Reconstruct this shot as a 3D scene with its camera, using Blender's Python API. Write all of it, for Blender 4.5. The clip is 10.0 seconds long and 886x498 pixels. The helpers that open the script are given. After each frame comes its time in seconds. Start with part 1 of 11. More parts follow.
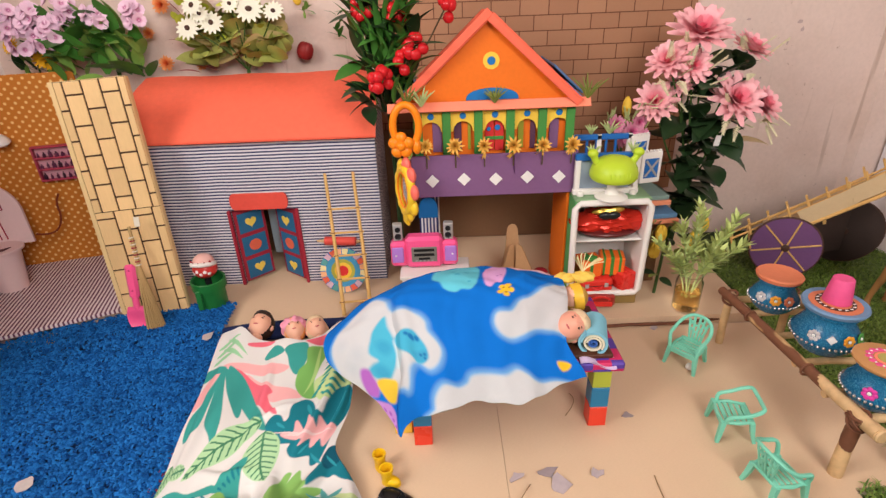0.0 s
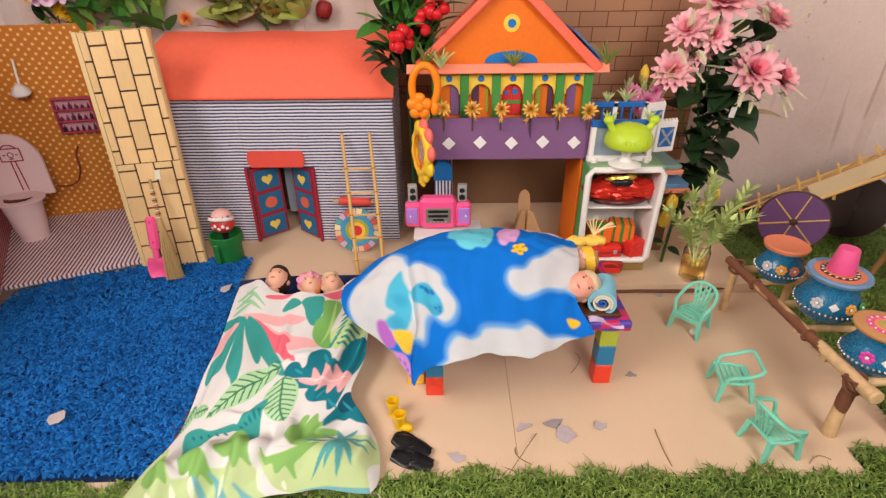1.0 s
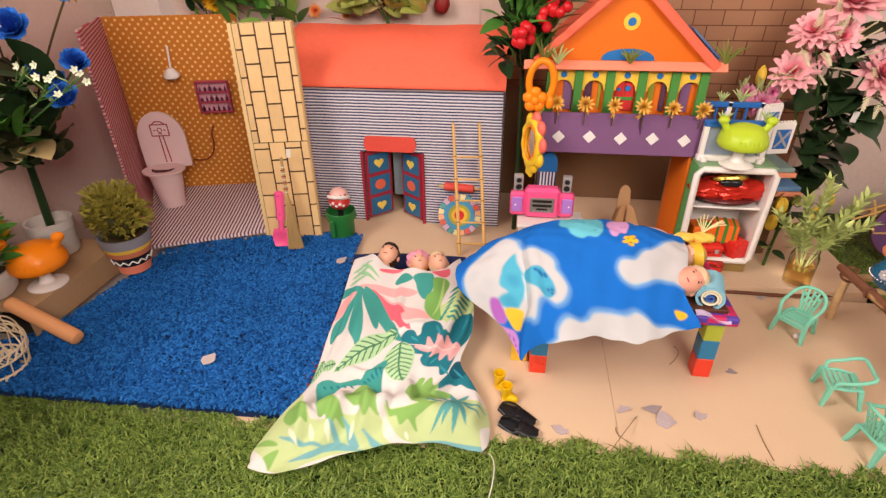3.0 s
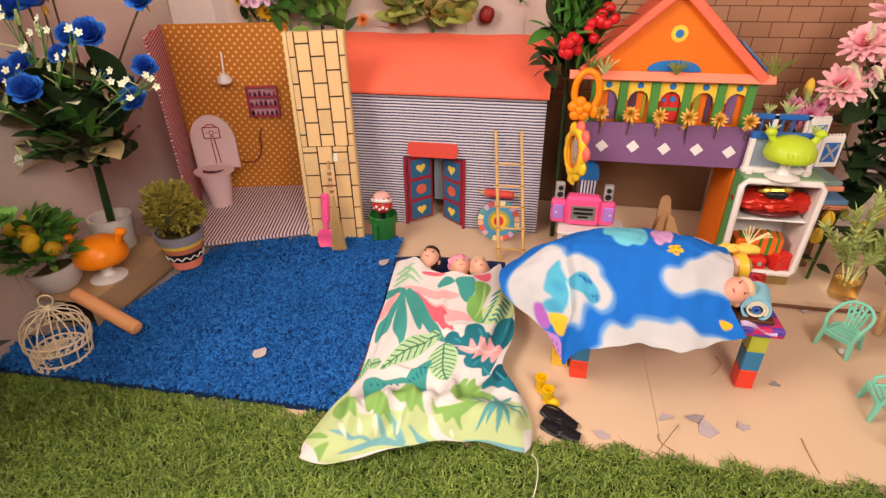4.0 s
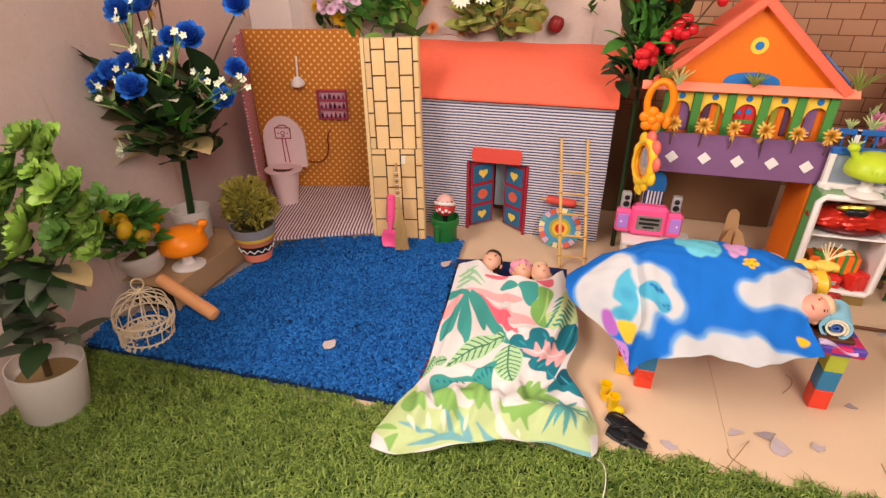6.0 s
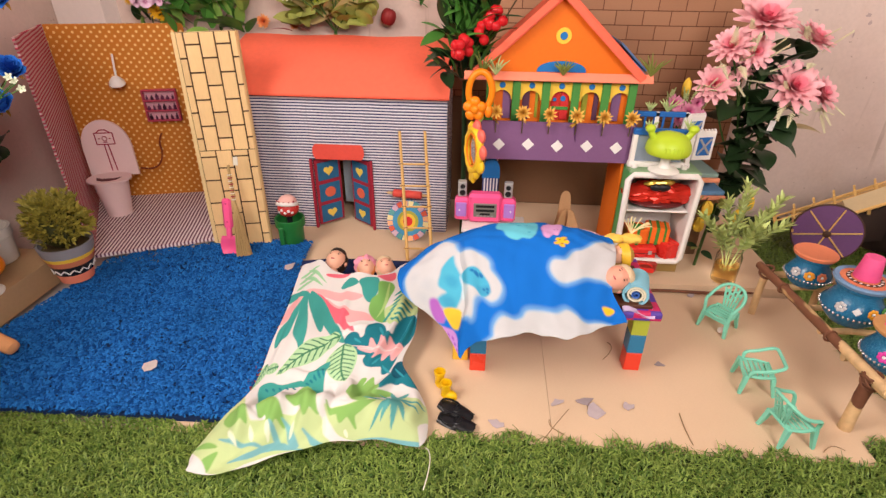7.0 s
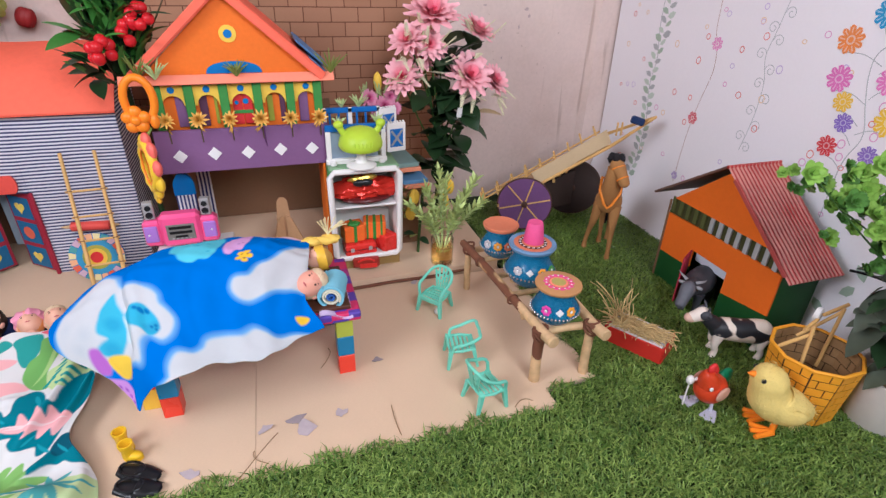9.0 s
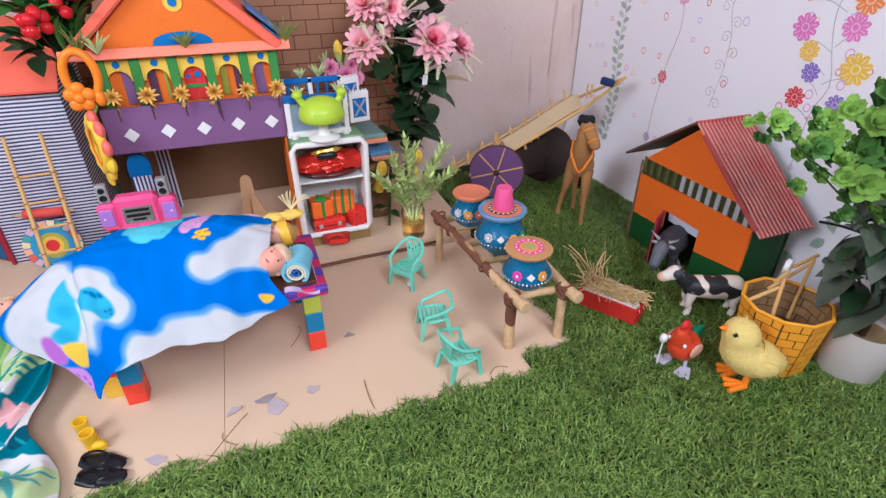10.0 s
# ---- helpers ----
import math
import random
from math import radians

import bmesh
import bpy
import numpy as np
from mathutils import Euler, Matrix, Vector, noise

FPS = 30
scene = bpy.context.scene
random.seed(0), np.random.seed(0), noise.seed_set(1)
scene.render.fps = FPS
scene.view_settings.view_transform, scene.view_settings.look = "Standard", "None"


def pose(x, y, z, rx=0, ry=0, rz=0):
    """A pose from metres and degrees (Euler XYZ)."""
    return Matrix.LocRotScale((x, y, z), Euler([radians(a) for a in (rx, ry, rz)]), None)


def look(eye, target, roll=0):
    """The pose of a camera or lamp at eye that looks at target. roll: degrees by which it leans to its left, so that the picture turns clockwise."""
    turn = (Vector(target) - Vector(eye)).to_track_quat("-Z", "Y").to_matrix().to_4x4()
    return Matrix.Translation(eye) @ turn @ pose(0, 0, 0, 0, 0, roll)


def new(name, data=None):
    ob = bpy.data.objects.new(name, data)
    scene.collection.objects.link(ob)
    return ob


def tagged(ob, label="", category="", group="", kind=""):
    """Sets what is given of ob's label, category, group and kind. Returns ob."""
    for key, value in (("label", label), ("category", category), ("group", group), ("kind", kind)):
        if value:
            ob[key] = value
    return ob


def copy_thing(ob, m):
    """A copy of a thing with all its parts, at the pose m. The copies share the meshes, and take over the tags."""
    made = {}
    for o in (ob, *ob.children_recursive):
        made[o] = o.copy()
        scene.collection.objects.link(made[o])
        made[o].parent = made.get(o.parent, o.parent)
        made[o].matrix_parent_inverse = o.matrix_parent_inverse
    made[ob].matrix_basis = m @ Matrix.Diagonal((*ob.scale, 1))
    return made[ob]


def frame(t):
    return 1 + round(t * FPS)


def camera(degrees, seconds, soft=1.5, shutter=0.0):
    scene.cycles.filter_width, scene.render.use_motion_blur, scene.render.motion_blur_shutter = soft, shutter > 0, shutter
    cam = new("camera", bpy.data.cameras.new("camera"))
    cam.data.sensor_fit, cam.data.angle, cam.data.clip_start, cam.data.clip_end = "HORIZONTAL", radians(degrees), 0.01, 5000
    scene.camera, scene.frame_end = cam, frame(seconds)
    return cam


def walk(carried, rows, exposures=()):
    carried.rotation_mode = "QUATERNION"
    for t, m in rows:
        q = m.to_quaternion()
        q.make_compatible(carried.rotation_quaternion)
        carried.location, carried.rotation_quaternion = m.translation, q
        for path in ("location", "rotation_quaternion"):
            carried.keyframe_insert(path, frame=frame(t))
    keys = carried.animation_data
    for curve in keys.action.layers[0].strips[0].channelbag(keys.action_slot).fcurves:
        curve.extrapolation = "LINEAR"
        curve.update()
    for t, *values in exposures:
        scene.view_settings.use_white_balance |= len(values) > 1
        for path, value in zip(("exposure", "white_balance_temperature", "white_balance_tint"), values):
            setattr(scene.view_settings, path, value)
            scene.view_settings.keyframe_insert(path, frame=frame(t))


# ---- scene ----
cam = camera(80.7, 10.0, soft=1.4)
PATH = [
    (0, (0.0, 0.004, 0.558), (0.001, 1.792, -0.338), -2.2),
    (0.5, (-0.002, -0.007, 0.552), (0.003, 1.763, -0.378), -1.6),
    (1, (-0.018, -0.023, 0.549), (-0.032, 1.717, -0.437), -0.6),
    (1.5, (-0.04, -0.041, 0.547), (-0.104, 1.68, -0.469), -0.3),
    (2, (-0.066, -0.058, 0.556), (-0.208, 1.654, -0.468), -0.4),
    (2.5, (-0.078, -0.069, 0.561), (-0.278, 1.64, -0.458), -0.6),
    (4, (-0.12, -0.106, 0.572), (-0.46, 1.599, -0.417), -0.6),
    (4.5, (-0.136, -0.115, 0.575), (-0.522, 1.585, -0.405), -0.7),
    (5, (-0.162, -0.13, 0.578), (-0.608, 1.562, -0.391), -0.6),
    (5.2, (-0.17, -0.136, 0.58), (-0.64, 1.552, -0.385), -0.6),
    (5.75, (-0.175, -0.141, 0.577), (-0.677, 1.542, -0.384), -0.4),
    (6.3, (-0.135, -0.125, 0.57), (-0.554, 1.574, -0.398), -0.1),
    (6.5, (-0.11, -0.115, 0.57), (-0.469, 1.595, -0.403), 0.0),
    (7, (-0.045, -0.105, 0.568), (-0.175, 1.636, -0.408), 0.6),
    (7.5, (0.019, -0.1, 0.57), (0.13, 1.65, -0.392), 1.0),
    (8, (0.074, -0.095, 0.575), (0.401, 1.642, -0.361), 1.4),
    (8.5, (0.109, -0.088, 0.573), (0.572, 1.622, -0.355), 1.9),
    (9, (0.143, -0.083, 0.558), (0.704, 1.581, -0.399), 1.8),
    (9.5, (0.17, -0.087, 0.545), (0.767, 1.54, -0.454), 0.9),
    (10, (0.17, -0.082, 0.536), (0.774, 1.524, -0.49), 0.1),
]
walk(cam, [(t, look(eye, target, roll)) for t, eye, target, roll in PATH],
     exposures=[(0, -0.31, 6500, 13), (1.0, -0.31, 6500, 13), (2.5, -0.19, 6900, 17), (5.2, -0.21, 7300, 22), (6.5, -0.17, 6900, 18), (7.4, -0.2, 6700, 16), (8.0, -0.29, 6350, 13), (9.0, -0.27, 5400, 12), (9.5, -0.22, 5250, 12), (10, -0.21, 5200, 12)])

# ---- light ----
world = bpy.data.worlds.new("world")
scene.world = world
world.use_nodes = True
wn = world.node_tree.nodes
sky = wn.new("ShaderNodeTexSky")
sky.sky_type = 'NISHITA'
sky.sun_disc = False
sky.sun_elevation = radians(62)
sky.sun_rotation = radians(200)
wn["Background"].inputs["Strength"].default_value = 0.12
world.node_tree.links.new(sky.outputs["Color"], wn["Background"].inputs["Color"])
sun_data = bpy.data.lights.new("sun", 'SUN')
sun_data.energy, sun_data.angle, sun_data.color = 2.5, radians(0.6), (1.0, 0.95, 0.88)
sun_ob = new("sun", sun_data)
sun_ob.matrix_world = look((-2.2, -3.6, 8.0), (0, 0.5, 0))


def window_light(name, eye, target, sx, sy, watts, color):
    d = bpy.data.lights.new(name, 'AREA')
    d.shape, d.size, d.size_y, d.energy, d.color = 'RECTANGLE', sx, sy, watts, color
    ob = new(name, d)
    ob.matrix_world = look(eye, target)
    return ob


window_light("window_daylight", (0.40, -0.94, 1.26), (-0.85, 0.72, 0.20), 0.90, 0.70, 36, (1.0, 0.945, 0.85))
window_light("side_window_daylight", (-1.03, -0.06, 1.05), (0.35, 0.40, 0.15), 0.80, 0.62, 26, (1.0, 0.95, 0.87))
scene.view_settings.exposure = 0.0

# ---- mesh tools ----
I4 = Matrix.Identity(4)


def rnd(a, b):
    return random.uniform(a, b)


class G:
    """Collects vertices and faces of one mesh."""

    def __init__(self):
        self.v, self.f = [], []

    def add(self, verts, faces, m=None):
        k = len(self.v)
        self.v += [tuple(m @ Vector(p)) for p in verts] if m is not None else [tuple(p) for p in verts]
        self.f += [tuple(i + k for i in f) for f in faces]
        return self

    def box(self, c, s, bev=0.0, m=None):
        x, y, z = (a / 2 for a in s)
        cx, cy, cz = c
        if bev <= 0:
            vs = [(cx + i * x, cy + j * y, cz + k * z) for i in (-1, 1) for j in (-1, 1) for k in (-1, 1)]
            return self.add(vs, [(0, 1, 3, 2), (4, 6, 7, 5), (0, 4, 5, 1), (2, 3, 7, 6), (0, 2, 6, 4), (1, 5, 7, 3)], m)
        b = min(bev, x * 0.95, y * 0.95, z * 0.95)
        vs, idx = [], {}
        for i in (-1, 1):
            for j in (-1, 1):
                for k in (-1, 1):
                    for a in range(3):
                        idx[i, j, k, a] = len(vs)
                        d = [x, y, z]
                        d = [d[n] if n == a else d[n] - b for n in range(3)]
                        vs.append((cx + i * d[0], cy + j * d[1], cz + k * d[2]))
        fs = []
        for a in range(3):
            o = [n for n in range(3) if n != a]
            for sgn in (-1, 1):
                q = []
                for p, r in ((-1, -1), (1, -1), (1, 1), (-1, 1)):
                    key = [0, 0, 0]
                    key[a], key[o[0]], key[o[1]] = sgn, p, r
                    q.append(idx[(*key, a)])
                if (sgn > 0) == (a == 1):
                    q.reverse()
                fs.append(tuple(q))
        for a in range(3):
            o = [n for n in range(3) if n != a]
            for p in (-1, 1):
                for r in (-1, 1):
                    k0, k1 = [0, 0, 0], [0, 0, 0]
                    k0[a], k1[a] = -1, 1
                    k0[o[0]] = k1[o[0]] = p
                    k0[o[1]] = k1[o[1]] = r
                    fs.append((idx[(*k0, o[0])], idx[(*k1, o[0])], idx[(*k1, o[1])], idx[(*k0, o[1])]))
        for i in (-1, 1):
            for j in (-1, 1):
                for k in (-1, 1):
                    fs.append(tuple(idx[i, j, k, a] for a in range(3)))
        return self.add(vs, fs, m)

    def prism(self, poly, z0, z1, m=None):
        n = len(poly)
        vs = [(p[0], p[1], z0) for p in poly] + [(p[0], p[1], z1) for p in poly]
        fs = [tuple(range(n - 1, -1, -1)), tuple(range(n, 2 * n))]
        fs += [(i, (i + 1) % n, n + (i + 1) % n, n + i) for i in range(n)]
        return self.add(vs, fs, m)

    def lathe(self, prof, n=24, m=None, wob=0.0):
        vs, fs = [], []
        for r, z in prof:
            for i in range(n):
                a = 2 * math.pi * i / n
                k = r * (1 + wob * math.sin(3 * a + z * 40))
                vs.append((k * math.cos(a), k * math.sin(a), z))
        for j in range(len(prof) - 1):
            for i in range(n):
                fs.append((j * n + i, j * n + (i + 1) % n, (j + 1) * n + (i + 1) % n, (j + 1) * n + i))
        if prof[0][0] > 1e-5:
            fs.append(tuple(range(n - 1, -1, -1)))
        if prof[-1][0] > 1e-5:
            fs.append(tuple((len(prof) - 1) * n + i for i in range(n)))
        return self.add(vs, fs, m)

    def tube(self, pts, r, n=8, m=None, closed=False):
        pts = [Vector(p) for p in pts]
        rs = r if isinstance(r, (list, tuple)) else [r] * len(pts)
        vs, fs, k = [], [], len(pts)
        side = None
        for i, p in enumerate(pts):
            a = pts[(i - 1) % k] if closed else pts[max(i - 1, 0)]
            b = pts[(i + 1) % k] if closed else pts[min(i + 1, k - 1)]
            d = (b - a).normalized()
            if side is None:
                side = d.orthogonal().normalized()
            side = (side - d * side.dot(d))
            side = side.normalized() if side.length > 1e-6 else d.orthogonal().normalized()
            up = d.cross(side)
            for j in range(n):
                t = 2 * math.pi * j / n
                vs.append(p + (side * math.cos(t) + up * math.sin(t)) * rs[i])
        for i in range(k if closed else k - 1):
            i2 = (i + 1) % k
            for j in range(n):
                fs.append((i * n + j, i * n + (j + 1) % n, i2 * n + (j + 1) % n, i2 * n + j))
        if not closed:
            fs.append(tuple(range(n - 1, -1, -1)))
            fs.append(tuple((k - 1) * n + j for j in range(n)))
        return self.add(vs, fs, m)

    def ell(self, c, r, nu=16, nv=10, m=None, f=None):
        vs, fs = [(0, 0, -1)], []
        for j in range(1, nv):
            b = -math.pi / 2 + math.pi * j / nv
            for i in range(nu):
                a = 2 * math.pi * i / nu
                vs.append((math.cos(b) * math.cos(a), math.cos(b) * math.sin(a), math.sin(b)))
        vs.append((0, 0, 1))
        for i in range(nu):
            fs.append((0, 1 + (i + 1) % nu, 1 + i))
            fs.append((len(vs) - 1, 1 + (nv - 2) * nu + i, 1 + (nv - 2) * nu + (i + 1) % nu))
        for j in range(nv - 2):
            for i in range(nu):
                fs.append((1 + j * nu + i, 1 + j * nu + (i + 1) % nu, 1 + (j + 1) * nu + (i + 1) % nu, 1 + (j + 1) * nu + i))
        out = []
        for p in vs:
            q = Vector(p)
            if f:
                q = q * f(q)
            out.append((c[0] + q[0] * r[0], c[1] + q[1] * r[1], c[2] + q[2] * r[2]))
        return self.add(out, fs, m)

    def grid(self, nu, nv, fn, m=None):
        """A sheet of nu x nv cells over fn(u, v), u and v from 0 to 1."""
        vs = [fn(i / nu, j / nv) for j in range(nv + 1) for i in range(nu + 1)]
        w = nu + 1
        fs = [(j * w + i, j * w + i + 1, (j + 1) * w + i + 1, (j + 1) * w + i) for j in range(nv) for i in range(nu)]
        return self.add(vs, fs, m)

    def torus(self, R, r, n=24, k=8, m=None):
        return self.tube([(R * math.cos(2 * math.pi * i / n), R * math.sin(2 * math.pi * i / n), 0) for i in range(n)], r, k, m, True)

    def mesh(self, name, material, smooth=True, angle=38):
        me = bpy.data.meshes.new(name)
        me.from_pydata(self.v, [], self.f)
        if material is not None:
            me.materials.append(material)
        if smooth:
            me.shade_smooth()
            me.set_sharp_from_angle(angle=radians(angle))
        me.update()
        return me


def thing(name, m, label, category, group="", kind=""):
    ob = new(name)
    ob.empty_display_size = 0.02
    ob.matrix_world = m
    return tagged(ob, label, category, group, kind)


def part(name, g, material, parent, label="", m=None, smooth=True):
    data = g.mesh(name, material, smooth) if isinstance(g, G) else g
    ob = new(name, data)
    ob.parent = parent
    if m is not None:
        ob.matrix_basis = m
    return tagged(ob, label) if label else ob


def solo(name, g, material, m, label, category, group="", kind="", smooth=True):
    data = g.mesh(name, material, smooth) if isinstance(g, G) else g
    ob = new(name, data)
    ob.matrix_world = m
    return tagged(ob, label, category, group, kind)


def at(x, y, z, rz=0, rx=0, ry=0):
    return pose(x, y, z, rx, ry, rz)


def facing(p, d, spin=0.0):
    """A pose at p whose z axis points along d."""
    return Matrix.Translation(p) @ Vector(d).to_track_quat('Z', 'Y').to_matrix().to_4x4() @ Matrix.Rotation(spin, 4, 'Z')


def bez(a, b, c, n=10):
    a, b, c = Vector(a), Vector(b), Vector(c)
    return [a * (1 - t) ** 2 + b * 2 * t * (1 - t) + c * t * t for t in (i / n for i in range(n + 1))]


# ---- materials ----
class Nodes:
    def __init__(self, name):
        self.m = bpy.data.materials.new(name)
        self.m.use_nodes = True
        self.t = self.m.node_tree
        self.b = self.t.nodes["Principled BSDF"]
        self.co = None

    def coord(self):
        if self.co is None:
            self.co = self.t.nodes.new("ShaderNodeTexCoord").outputs["Object"]
        return self.co

    def put(self, a, b):
        if hasattr(a, "links"):
            self.t.links.new(a, b)
        else:
            b.default_value = a

    def math(self, op, a, b=0.0, c=None):
        n = self.t.nodes.new("ShaderNodeMath")
        n.operation = op
        self.put(a, n.inputs[0])
        self.put(b, n.inputs[1])
        if c is not None:
            self.put(c, n.inputs[2])
        return n.outputs[0]

    def noise(self, scale, detail=3.0, rough=0.55, vec=None, stretch=None):
        n = self.t.nodes.new("ShaderNodeTexNoise")
        n.inputs["Scale"].default_value, n.inputs["Detail"].default_value, n.inputs["Roughness"].default_value = scale, detail, rough
        v = vec or self.coord()
        if stretch:
            mp = self.t.nodes.new("ShaderNodeMapping")
            mp.inputs["Scale"].default_value = stretch
            self.t.links.new(v, mp.inputs["Vector"])
            v = mp.outputs["Vector"]
        self.t.links.new(v, n.inputs["Vector"])
        return n.outputs["Fac"]

    def xyz(self):
        n = self.t.nodes.new("ShaderNodeSeparateXYZ")
        self.t.links.new(self.coord(), n.inputs[0])
        return n.outputs

    def mix(self, f, a, b, mode='MIX'):
        n = self.t.nodes.new("ShaderNodeMix")
        n.data_type, n.blend_type = 'RGBA', mode
        self.put(f, n.inputs[0])
        for v, s in ((a, n.inputs[6]), (b, n.inputs[7])):
            self.put((*v, 1.0) if isinstance(v, tuple) and len(v) == 3 else v, s)
        return n.outputs[2]

    def ramp(self, f, lo, hi):
        n = self.t.nodes.new("ShaderNodeMapRange")
        self.put(f, n.inputs[0])
        n.inputs[1].default_value, n.inputs[2].default_value = lo, hi
        return n.outputs[0]

    def hsv(self, col, h=0.5, s=1.0, v=1.0):
        n = self.t.nodes.new("ShaderNodeHueSaturation")
        self.put((*col, 1.0) if isinstance(col, tuple) and len(col) == 3 else col, n.inputs["Color"])
        self.put(h, n.inputs["Hue"])
        self.put(s, n.inputs["Saturation"])
        self.put(v, n.inputs["Value"])
        return n.outputs[0]

    def rand(self, island=False):
        if island:
            return self.t.nodes.new("ShaderNodeNewGeometry").outputs["Random Per Island"]
        return self.t.nodes.new("ShaderNodeObjectInfo").outputs["Random"]

    def bump(self, h, strength=0.3, dist=0.001):
        n = self.t.nodes.new("ShaderNodeBump")
        n.inputs["Strength"].default_value, n.inputs["Distance"].default_value = strength, dist
        self.t.links.new(h, n.inputs["Height"])
        self.t.links.new(n.outputs[0], self.b.inputs["Normal"])

    def done(self, col, rough=0.6, metal=0.0, spec=0.3):
        self.put((*col, 1.0) if isinstance(col, tuple) and len(col) == 3 else col, self.b.inputs["Base Color"])
        self.put(rough, self.b.inputs["Roughness"])
        self.b.inputs["Metallic"].default_value = metal
        self.b.inputs["Specular IOR Level"].default_value = spec
        return self.m


def finish(n, col, var=0.10, big=9.0, fine=160.0, rough=0.6, metal=0.0, spec=0.3, bump=0.25, stretch=None, rand=0.0, island=False, dist=0.0006):
    """Grain, soft stains and relief laid over a colour."""
    a = n.noise(big, 4)
    b = n.noise(fine, 3, stretch=stretch)
    k = n.math('ADD', n.math('MULTIPLY', n.math('SUBTRACT', a, 0.5), var * 2.2), n.math('MULTIPLY', n.math('SUBTRACT', b, 0.5), var * 1.6))
    k = n.math('ADD', k, 1.0)
    if rand:
        k = n.math('MULTIPLY', k, n.math('ADD', n.math('MULTIPLY', n.rand(island), rand * 2), 1 - rand))
    c = n.hsv(col, 0.5, 1.0, k)
    if bump:
        n.bump(b, bump, dist)
    r = n.math('ADD', n.math('MULTIPLY', n.math('SUBTRACT', a, 0.5), 0.25), rough)
    return n.done(c, r, metal, spec)


def plain(name, col, **kw):
    return finish(Nodes(name), col, **kw)


def striped(name, axis, period, duty, ca, cb, **kw):
    n = Nodes(name)
    x = n.xyz()[axis]
    w = n.math('MULTIPLY', n.math('SUBTRACT', n.noise(14, 2), 0.5), period * 0.5)
    fr = n.math('FRACT', n.math('DIVIDE', n.math('ADD', x, w), period))
    s = n.ramp(n.math('ABSOLUTE', n.math('SUBTRACT', fr, 0.5)), duty / 2 - 0.06, duty / 2 + 0.06)
    return finish(n, n.mix(s, ca, cb), **kw)


def thin_cloth(m, share):
    """Lets part of the light through a thin woven cloth."""
    t = m.node_tree
    b = t.nodes["Principled BSDF"]
    tr, mx = t.nodes.new("ShaderNodeBsdfTranslucent"), t.nodes.new("ShaderNodeMixShader")
    t.links.new(b.inputs["Base Color"].links[0].from_socket, tr.inputs["Color"])
    mx.inputs[0].default_value = share
    t.links.new(b.outputs[0], mx.inputs[1])
    t.links.new(tr.outputs[0], mx.inputs[2])
    t.links.new(mx.outputs[0], t.nodes["Material Output"].inputs["Surface"])
    return m


def dotted(name, ax, ay, period, radius, ca, cb, **kw):
    n = Nodes(name)
    o = n.xyz()
    u, v = n.math('DIVIDE', o[ax], period), n.math('DIVIDE', o[ay], period)

    def ring(uu, vv):
        a = n.math('SUBTRACT', n.math('FRACT', uu), 0.5)
        b = n.math('SUBTRACT', n.math('FRACT', vv), 0.5)
        return n.math('SQRT', n.math('ADD', n.math('MULTIPLY', a, a), n.math('MULTIPLY', b, b)))

    d = n.math('MINIMUM', ring(u, v), ring(n.math('ADD', u, 0.5), n.math('ADD', v, 0.5)))
    return finish(n, n.mix(n.ramp(d, radius - 0.03, radius + 0.03), cb, ca), **kw)


def painted(name, attr="Col", **kw):
    n = Nodes(name)
    a = n.t.nodes.new("ShaderNodeAttribute")
    a.attribute_name = attr
    return finish(n, a.outputs["Color"], **kw)


def glassy(name, col, rough=0.05):
    n = Nodes(name)
    n.b.inputs["Transmission Weight"].default_value = 1.0
    n.b.inputs["IOR"].default_value = 1.45
    return n.done(col, rough, 0.0, 0.5)


n = Nodes("wall_paint")
blotch = n.math('MULTIPLY', n.ramp(n.noise(6.5, 5, 0.62), 0.52, 0.74), 0.55)
drips = n.math('MULTIPLY', n.math('MULTIPLY', n.ramp(n.noise(46, 2, stretch=(1, 1, 0.07)), 0.66, 0.72), n.ramp(n.noise(3.2, 2), 0.48, 0.58)), 0.45)
specks = n.math('MULTIPLY', n.ramp(n.noise(95, 2), 0.72, 0.76), 0.5)
M_WALL = finish(n, n.mix(n.math('MAXIMUM', drips, specks), n.mix(blotch, (0.69, 0.54, 0.485), (0.60, 0.44, 0.37)), (0.34, 0.22, 0.16)), var=0.10, big=4, fine=120, rough=0.8, bump=0.35, dist=0.001)
M_ROOM = plain("room_paint", (0.40, 0.35, 0.33), var=0.06, big=4, fine=120, rough=0.8, bump=0.2)
M_CARD = plain("cardboard", (0.71, 0.51, 0.345), var=0.10, big=4, fine=240, rough=0.75, bump=0.2, stretch=(1, 6, 1))
M_CARD_DARK = plain("brown_cardboard", (0.20, 0.105, 0.055), var=0.1, rough=0.8)
M_CORAL = plain("coral_card", (0.88, 0.15, 0.085), var=0.11, big=3.5, fine=90, rough=0.6, bump=0.25, dist=0.001)
M_CORAL_PALE = plain("coral_strip", (0.90, 0.26, 0.16), var=0.05, rough=0.55)
M_ORANGE = plain("orange_paint", (0.80, 0.165, 0.010), var=0.08, rough=0.6)
M_YELLOW = plain("yellow_paint", (0.86, 0.55, 0.06), var=0.06, rough=0.6)
M_GREEN = plain("green_paint", (0.06, 0.25, 0.05), var=0.1, rough=0.6)
M_BLUE = plain("blue_paint", (0.01, 0.16, 0.46), var=0.08, rough=0.55)
M_PURPLE = plain("purple_paper", (0.21, 0.095, 0.215), var=0.08, rough=0.65)
M_RED = plain("red_paint", (0.62, 0.03, 0.03), var=0.08, rough=0.5)
